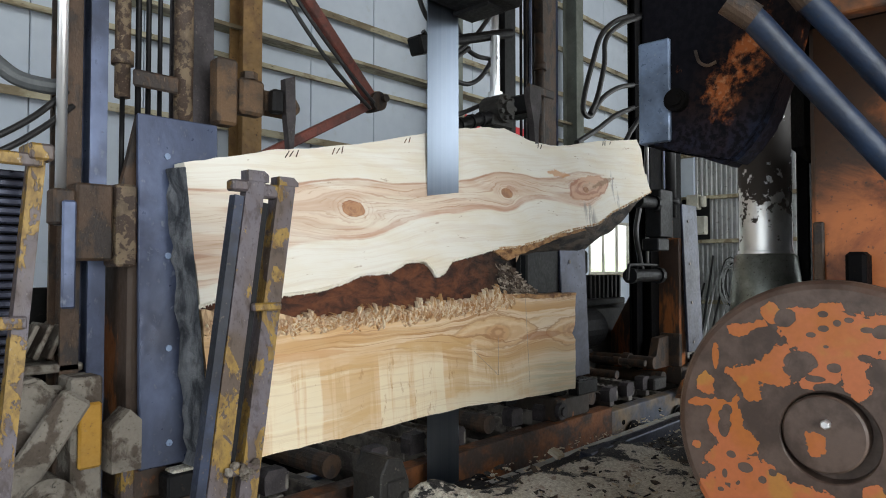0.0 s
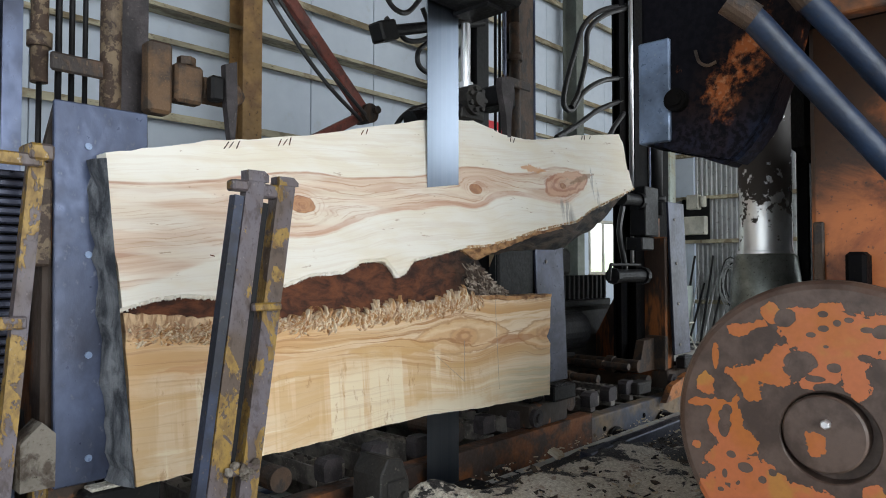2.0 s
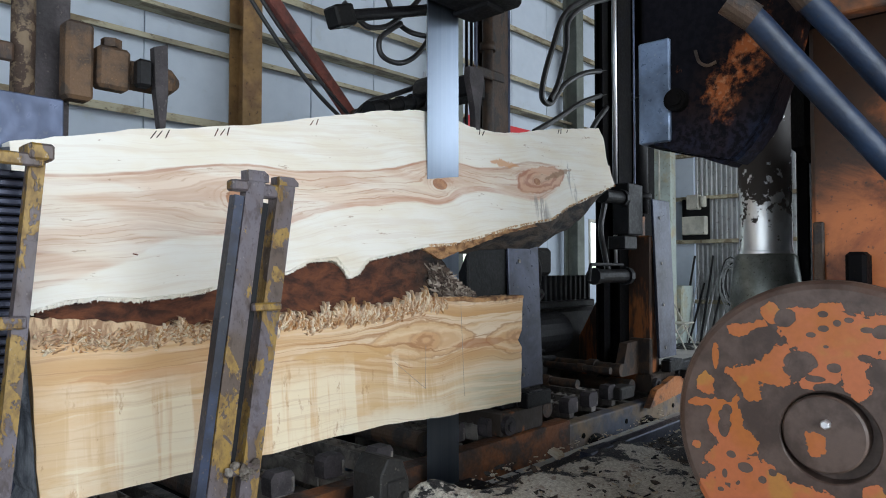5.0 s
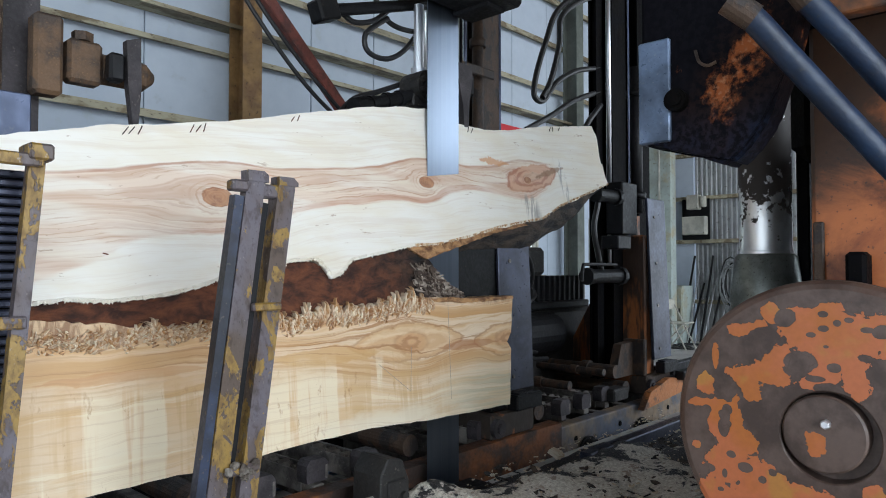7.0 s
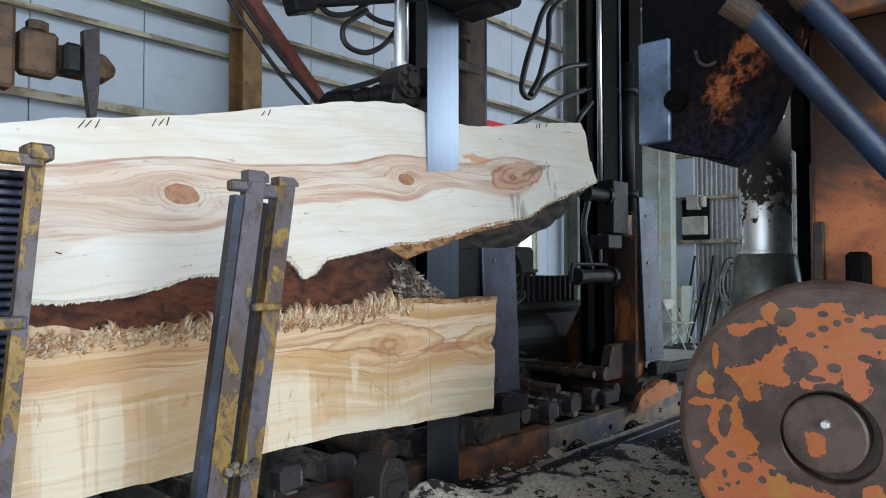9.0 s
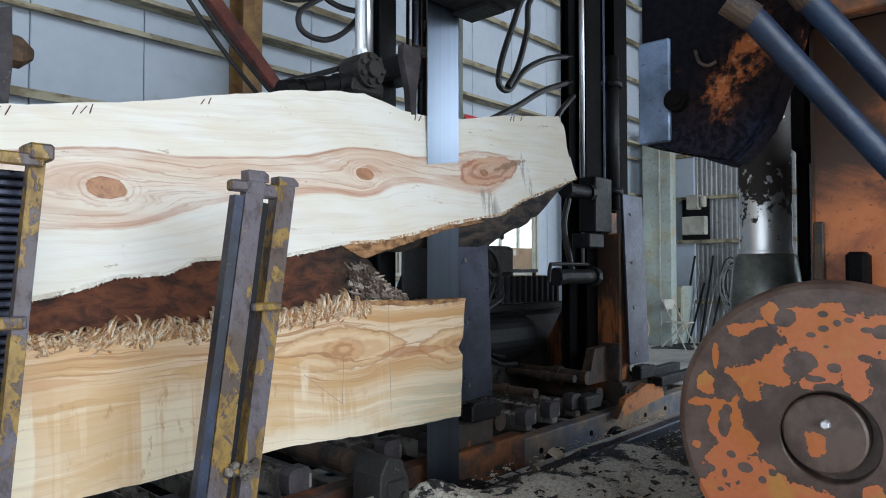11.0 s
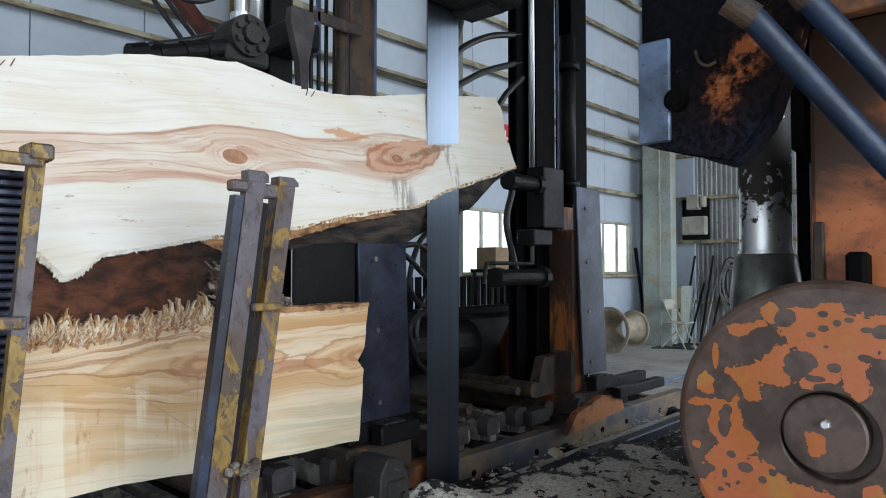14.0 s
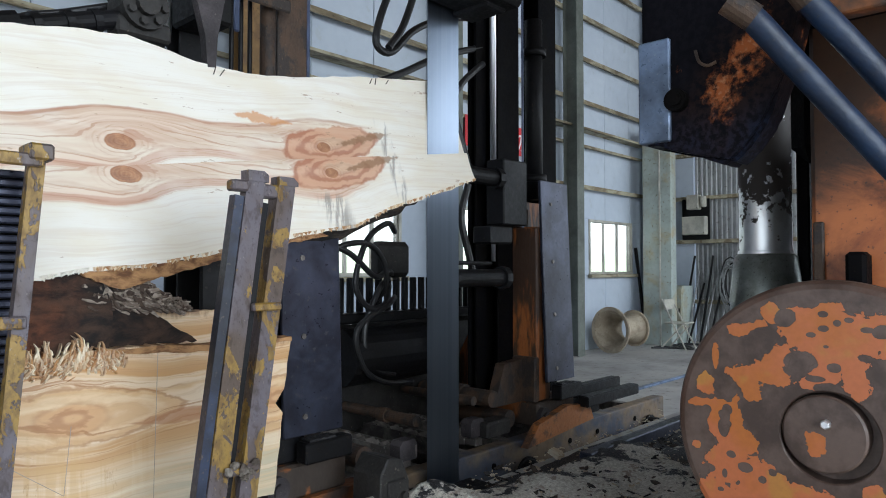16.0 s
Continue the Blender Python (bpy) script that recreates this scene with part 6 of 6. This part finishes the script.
unit = thing("hydraulic_unit", "black oily hydraulic power unit with valve bank and looping hoses", "hydraulic unit")
part("tank", box(B(), (4.55, 6.15), (3.15, 3.85), (0.372, 1.02), 0.03), OIL_DUST, unit)
part("motor", rod(B(), (4.62, 3.12, 0.84), (5.3, 3.12, 0.84), 0.17, seg=24), DARK_STEEL, unit)
bm = box(B(), (4.6, 5.9), (3.10, 3.22), (1.03, 1.09), 0.01)
part("valve_bank", bm, D, unit)
for i in range(17):
    part("spool_valve", box(B(), (4.64 + i * 0.075, 4.675 + i * 0.075), (3.13, 3.17), (1.091, 1.30), 0.006), D, unit)
for pts in ([(5.0, 3.05, 1.58), (4.85, 2.95, 1.62), (4.71, 2.95, 1.54), (4.63, 2.95, 1.39), (4.61, 2.95, 1.24), (4.71, 2.95, 1.13), (4.85, 2.97, 1.15), (5.0, 3.1, 1.25)],
            [(4.40, 3.0, 1.42), (4.55, 2.95, 1.49), (4.71, 2.95, 1.49), (4.82, 2.95, 1.39), (4.86, 2.98, 1.24), (4.86, 3.1, 1.15)],
            [(4.40, 3.0, 1.50), (4.56, 2.95, 1.44), (4.75, 2.95, 1.31), (4.90, 3.0, 1.34), (5.05, 3.1, 1.3)],
            [(5.0, 3.05, 1.18), (4.85, 2.95, 1.14), (4.66, 2.95, 1.05), (4.61, 2.95, 0.95), (4.68, 2.95, 0.78), (4.85, 2.97, 0.69), (5.1, 3.0, 0.66)],
            [(4.95, 3.05, 1.30), (4.80, 2.98, 1.22), (4.70, 2.98, 1.00), (4.74, 2.98, 0.80), (4.95, 3.0, 0.72)]):
    part("hose", hose(B(), pts, 0.017), HOSE, unit)
bm = box(B(), (4.36, 4.44), (2.98, 3.08), (1.40, 1.52), 0.015)
rod(bm, (4.40, 3.03, 0.4), (4.40, 3.03, 1.40), 0.025)
part("valve", bm, D, unit)
part("motor", box(B(), (4.86, 5.12), (3.02, 3.14), (1.30, 1.52), 0.03), OIL_DUST, unit)
MOVING.append(unit)

# the jointed hose arm behind the log: built with its elbow at the origin
arm = thing("hose_arm", "red-brown jointed steel arm that carries hoses to the carriage", "hose arm")
for name, a, b, w in (("upper_link", (0, 0, 0), (-0.92, 0.0, 0.90), 0.034), ("lower_link", (0, 0, 0), (-1.02, 0.0, -0.56), 0.028)):
    a, b = Vector(a), Vector(b)
    z = (b - a).normalized()
    m = Matrix((Vector((0, 1, 0)).cross(z), Vector((0, 1, 0)), z)).transposed().to_4x4()
    m.translation = a
    part(name, box(B(), (-w, w), (-0.03, 0.03), (0.0, (b - a).length), 0.006, m), RED_PAINT, arm)
bm = rod(B(), (0, -0.06, 0), (0, 0.06, 0), 0.06, seg=16)
rod(bm, (0.03, -0.09, 0.02), (0.03, 0.07, 0.02), 0.025, seg=10)
part("elbow_joint", bm, R, arm)
part("hose", hose(B(), [(-0.95, -0.04, 0.85), (-0.6, -0.05, 0.45), (-0.3, -0.05, 0.18), (-0.05, -0.06, -0.02)], 0.012), HOSE, arm)
part("hose", hose(B(), [(-0.98, -0.04, 0.80), (-0.62, -0.05, 0.38), (-0.34, -0.05, 0.12), (-0.08, -0.06, -0.06)], 0.012), HOSE, arm)
# ---- the far corner: chair, reel, boxes, cables ----
reel = thing("cable_reel", "empty bleached wooden cable reel lying on its side", "cable reel")
RM = Matrix.Translation((9.95, 5.50, 0.37)) @ Matrix.Rotation(radians(-10), 4, "Z") @ Matrix.Rotation(radians(90), 4, "Y")


def shell(bm, profile, seg, m):
    """A turned shell without ends, given by a closed profile."""
    rings = [[bm.verts.new(m @ Vector((r * math.cos(6.28318 * k / seg), r * math.sin(6.28318 * k / seg), h))) for k in range(seg)] for r, h in profile]
    for a, b in zip(rings, rings[1:] + rings[:1]):
        for k in range(seg):
            bm.faces.new((a[k], a[(k + 1) % seg], b[(k + 1) % seg], b[k]))
    return bm


part("rim", shell(B(), [(0.33, -0.01), (0.375, -0.01), (0.375, 0.02), (0.33, 0.02)], 40, RM), REEL_WOOD, reel)
part("rim", shell(B(), [(0.26, 0.60), (0.30, 0.60), (0.30, 0.63), (0.26, 0.63)], 40, RM), REEL_WOOD, reel)
part("drum", shell(B(), [(0.33, 0.0), (0.24, 0.18), (0.17, 0.34), (0.19, 0.48), (0.27, 0.62), (0.255, 0.62), (0.175, 0.48), (0.155, 0.34), (0.225, 0.18), (0.315, 0.0)], 40, RM), REEL_WOOD, reel, "", True)

chair = thing("folding_chair", "pale metal folding chair standing on the concrete", "folding chair")
CX, CY = 11.3, 4.95
for dx in (-0.2, 0.2):
    part("front_leg", hose(B(), [(CX + dx, CY - 0.22, 0.0), (CX + dx, CY + 0.0, 0.42), (CX + dx, CY + 0.2, 0.84)], 0.013), CREAM_PLASTIC, chair)
    part("rear_leg", hose(B(), [(CX + dx * 0.9, CY + 0.24, 0.0), (CX + dx * 0.9, CY - 0.18, 0.46)], 0.013), CREAM_PLASTIC, chair)
part("seat", box(B(), (CX - 0.19, CX + 0.19), (CY - 0.2, CY + 0.16), (0.43, 0.455), 0.01), CREAM_PLASTIC, chair)
part("backrest", box(B(), (CX - 0.2, CX + 0.2), (CY + 0.15, CY + 0.175), (0.66, 0.84), 0.01), CREAM_PLASTIC, chair)

for (y0, y1, z0, z1) in ((4.91, 5.35, 1.99, 2.33), (5.03, 5.26, 2.46, 2.73), (4.93, 5.0, 2.5, 2.7)):
    bx = thing("switch_box", "cream switch box fixed to the wall girts", "switch box", "switch boxes")
    part("body", box(B(), (12.40, 12.54), (y0, y1), (z0, z1), 0.012), CREAM_PLASTIC, bx)
    part("lid", box(B(), (12.385, 12.399), (y0 + 0.01, y1 - 0.01), (z0 + 0.01, z1 - 0.01), 0.004), CREAM_PLASTIC, bx)
    part("screw", rod(B(), (12.38, y0 + 0.03, z0 + 0.03), (12.386, y0 + 0.03, z0 + 0.03), 0.008, seg=8), DARK_STEEL, bx)
board = thing("mounting_board", "dark board behind the switch boxes", "board")
part("panel", box(B(), (12.545, 12.549), (4.88, 5.4), (1.9, 2.66), 0), DARK_STEEL, board)

coil = thing("cable_coil", "bundle of looped grey cable hung on the wall", "cable")
rnd = random.Random(7)
for i in range(9):
    r, oy, oz = rnd.uniform(0.18, 0.27), 4.45 + rnd.uniform(-0.05, 0.05), 1.1 + rnd.uniform(-0.06, 0.08)
    pts = [(12.45 - 0.02 * i + 0.02 * math.sin(k), oy + r * 0.75 * math.sin(k * 0.6283), oz + r * 1.7 * math.cos(k * 0.6283)) for k in range(11)]
    part("loop", hose(B(), pts, 0.013, 8, 4), CORRUGATED if i % 3 else HOSE, coil)
rack = thing("bar_bundle", "steel bars and pipes leaning on the wall beside a cabinet", "steel bars")
for i in range(9):
    y = 4.55 + i * 0.085
    part("bar", rod(B(), (12.1 - 0.05 * (i % 3), y + 0.1, 0.0), (12.5, y, 0.85 + 0.25 * (i % 4)), 0.014 + 0.006 * (i % 2), seg=8), DARK_STEEL if i % 2 else CORRUGATED, rack)
cab = thing("tool_cabinet", "small grey-green steel cabinet against the wall", "cabinet")
part("body", box(B(), (11.95, 12.4), (5.15, 5.45), (0.0, 1.05), 0.01), GREEN_COLUMN, cab)
part("door", box(B(), (11.935, 11.949), (5.17, 5.43), (0.08, 1.0), 0.004), GREEN_COLUMN, cab)
part("handle", box(B(), (11.92, 11.934), (5.2, 5.22), (0.55, 0.65), 0.003), DARK_STEEL, cab)
floor_cable = thing("floor_cable", "loose black cables lying on the concrete", "cable")
for i in range(4):
    part("cable", hose(B(), [(11.0 + 0.1 * i, 5.3, 0.015), (11.3, 5.0 - 0.1 * i, 0.015), (11.7 + 0.1 * i, 5.2, 0.015), (12.1, 4.7 + 0.1 * i, 0.015)], 0.014), HOSE, floor_cable)
shovel = thing("leaning_pole", "dark pole leaning on the wall under the window", "pole")
part("shaft", rod(B(), (11.75, 5.75, 0.0), (11.78, 5.97, 1.75), 0.03, seg=10), DARK_STEEL, shovel)

stand = thing("steel_stand", "dark steel stand by the window", "stand")
part("top", box(B(), (6.73, 7.62), (5.28, 5.72), (1.308, 1.354), 0.004), DARK_STEEL, stand)
for dx in (6.78, 7.57):
    for dy in (5.31, 5.69):
        part("leg", box(B(), (dx - 0.02, dx + 0.02), (dy - 0.02, dy + 0.02), (0, 1.308), 0.003), DARK_STEEL, stand)
carton = thing("cardboard_box", "brown cardboard box standing by the window", "box")
CARDBOARD = simple("brown_cardboard", (0.36, 0.25, 0.15), (0.28, 0.19, 0.115), 6, 0.85, 0.1)
part("body", box(B(), (6.78, 7.57), (5.34, 5.66), (1.355, 1.632), 0.006), CARDBOARD, carton)
part("tape", box(B(), (7.147, 7.207), (5.336, 5.34), (1.532, 1.622), 0), CREAM_PLASTIC, carton, "strip of pale tape")
sign = thing("red_sign", "red banner sign with white writing on the wall", "sign")
SIGN_RED = simple("red_sign_paint", (0.62, 0.02, 0.03), (0.52, 0.02, 0.03), 3, 0.5, 0.02)
part("board", box(B(), (6.78, 8.25), (5.845, 5.855), (2.99, 3.40), 0.002), SIGN_RED, sign)
WHITE = simple("white_sign_paint", (0.8, 0.8, 0.8), (0.75, 0.75, 0.75), 3, 0.5, 0.02)
txt = bpy.data.curves.new("lettering", "FONT")
txt.body, txt.size, txt.extrude = "リフトの", 0.33, 0.001
tob = new("lettering", txt)
tob.matrix_world = pose(6.86, 5.842, 3.06, 90)
txt.materials.append(WHITE)
tob.parent = sign

# ---- chips and offcuts round the saw ----
rnd = random.Random(11)
bm = B()
for _ in range(1600):
    x, y = rnd.uniform(1.7, 4.8), rnd.uniform(0.8, 2.25)
    z = 0.30 + 0.05 * noise.noise((x * 1.6 + 4, y * 1.6, 0))
    s = 0.003 + 0.016 * rnd.random() ** 3
    m = Matrix.Translation((x, y, z)) @ Euler((rnd.uniform(-0.5, 0.5), rnd.uniform(-0.5, 0.5), rnd.uniform(0, 6.3))).to_matrix().to_4x4()
    box(bm, (-s, s), (-s * 0.4, s * 0.4), (-0.002, 0.002), 0, m)
chips = part("wood_chips", bm, CHIP)
tagged(chips, "scattered pale wood chips on the sawdust", "wood chips", kind="stuff")
bm = B()
for _ in range(480):
    x = rnd.uniform(1.55, 4.4)
    y = rnd.uniform(1.2, 2.25 if x < 3.0 else 1.93)
    z = 0.30 + 0.05 * noise.noise((x * 1.6 + 4, y * 1.6, 0)) + 0.05 * max(0, 1 - abs(x - 2.05) / 0.45)
    s = 0.006 + 0.035 * rnd.random() ** 2
    m = Matrix.Translation((x, y, z)) @ Euler((rnd.uniform(-0.6, 0.6), rnd.uniform(-0.6, 0.6), rnd.uniform(0, 6.3))).to_matrix().to_4x4()
    out = [(-s, -s * 0.3), (s * 0.2, -s * rnd.uniform(0.3, 0.6)), (s, -s * 0.1), (s * 0.5, s * rnd.uniform(0.2, 0.5)), (-s * 0.6, s * 0.35)]
    swept_shape(bm, out, m, 0.006)
bits = part("bark_bits", bm, BARK)
tagged(bits, "dark broken bits of bark strewn over the sawdust", "bark", kind="stuff")
beam = thing("deck_edge", "dark blue-green steel channel along the edge of the saw base", "beam", kind="structure")
part("channel", box(B(), (3.35, 5.2), (1.97, 2.05), (0.241, 0.33), 0.006), PLATE_BLACK, beam)

lump = thing("bearing_block", "dull dark cast bearing block beside the blade", "bearing block")
bm = swept_shape(B(), [(1.90, 0.25), (2.07, 0.25), (2.07, 0.45), (2.03, 0.545), (1.95, 0.565), (1.905, 0.50)], Matrix(((1, 0, 0, 0), (0, 0, 1, 2.1), (0, 1, 0, 0), (0, 0, 0, 1))), 0.18)
bmesh.ops.bevel(bm, geom=list(bm.edges), offset=0.007, segments=1, affect="EDGES", clamp_overlap=True)
box(bm, (1.94, 2.04), (2.088, 2.105), (0.33, 0.47), 0.006)
rod(bm, (2.02, 2.07, 0.40), (2.02, 2.10, 0.40), 0.02, seg=6)
part("body", bm, OIL_DUST, lump)
for (x, y, z, a, l, w) in ((3.40, 2.24, 0.27, 10, 0.12, 0.08),):
    out = [(-l / 2, -w / 2), (l * 0.3, -w / 2), (l / 2, -w * 0.1), (l * 0.35, w / 2), (-l * 0.4, w * 0.4)]
    ob = thing("offcut", "pale broken wood offcut lying in the sawdust", "offcut", "offcuts")
    part("piece", swept_shape(B(), out, pose(x, y, z, 24, a * 0.3, a), 0.018), CHIP, ob)
rnd = random.Random(21)
for i in range(26):
    x, y = rnd.uniform(1.45, 2.9), rnd.uniform(2.36, 2.40)
    s = rnd.uniform(0.03, 0.07)
    ob = thing("rubble_lump", "dust-caked lump of bark lying beside the rail", "bark lump", "bark lumps")
    bm = B()
    bmesh.ops.create_icosphere(bm, subdivisions=2, radius=s, matrix=pose(x, y, s * 0.7, 0, 0, rnd.uniform(0, 180)))
    for v in bm.verts:
        v.co += Vector((1, 1, 0.7)) * noise.noise(v.co * 14) * s * 0.7
    part("lump", bm, BARK if i % 3 else DUSTY_STEEL, ob)
# ---- what moves: all that rides on the carriage, the hose arm, and the slab that drops at the end ----
RIDE = [(0, 0.0), (0.5, -0.054), (1, -0.134), (1.5, -0.204), (2, -0.275), (2.5, -0.344), (3, -0.401), (3.5, -0.446), (4, -0.499), (4.2, -0.516), (5.2, -0.562), (6.3, -0.603), (6.5, -0.617), (7, -0.653), (7.5, -0.688), (8, -0.723), (8.5, -0.755), (9, -0.794), (9.2, -0.814), (10.3, -0.935), (11.3, -1.12), (11.5, -1.169), (12, -1.286), (12.5, -1.392), (13, -1.492), (13.5, -1.600), (14, -1.703), (14.5, -1.806), (15, -1.910), (15.5, -2.012), (15.7, -2.055), (15.8, -2.078), (15.9, -2.101), (16, -2.126)]
DROP = {15.8: (0.02, 0.4), 15.9: (0.085, 1.0), 16: (0.115, 1.4)}


def motions():
    for ob in MOVING:
        rows = []
        for t, s in RIDE:
            m = Matrix.Translation((s, 0, 0)) @ ob.matrix_basis
            if ob is slab and t in DROP:
                down, lean = DROP[t]
                m = Matrix.Translation((s, -0.01 * lean, -down)) @ pose(0, CUT, 0.64, lean, 0, 0) @ pose(0, -CUT, -0.64)
            rows.append((t, m))
        walk(ob, rows)
    walk(arm, [(0, pose(2.83, 3.2, 2.396)), (1, pose(2.80, 3.2, 2.36)), (2, pose(2.76, 3.2, 2.31)), (3.5, pose(2.70, 3.2, 2.26)), (7, pose(2.63, 3.2, 2.26)), (9, pose(2.53, 3.2, 2.23)), (12.5, pose(2.21, 3.2, 2.10)), (14.5, pose(2.11, 3.2, 2.12)), (16, pose(1.95, 3.2, 2.05))])


motions()
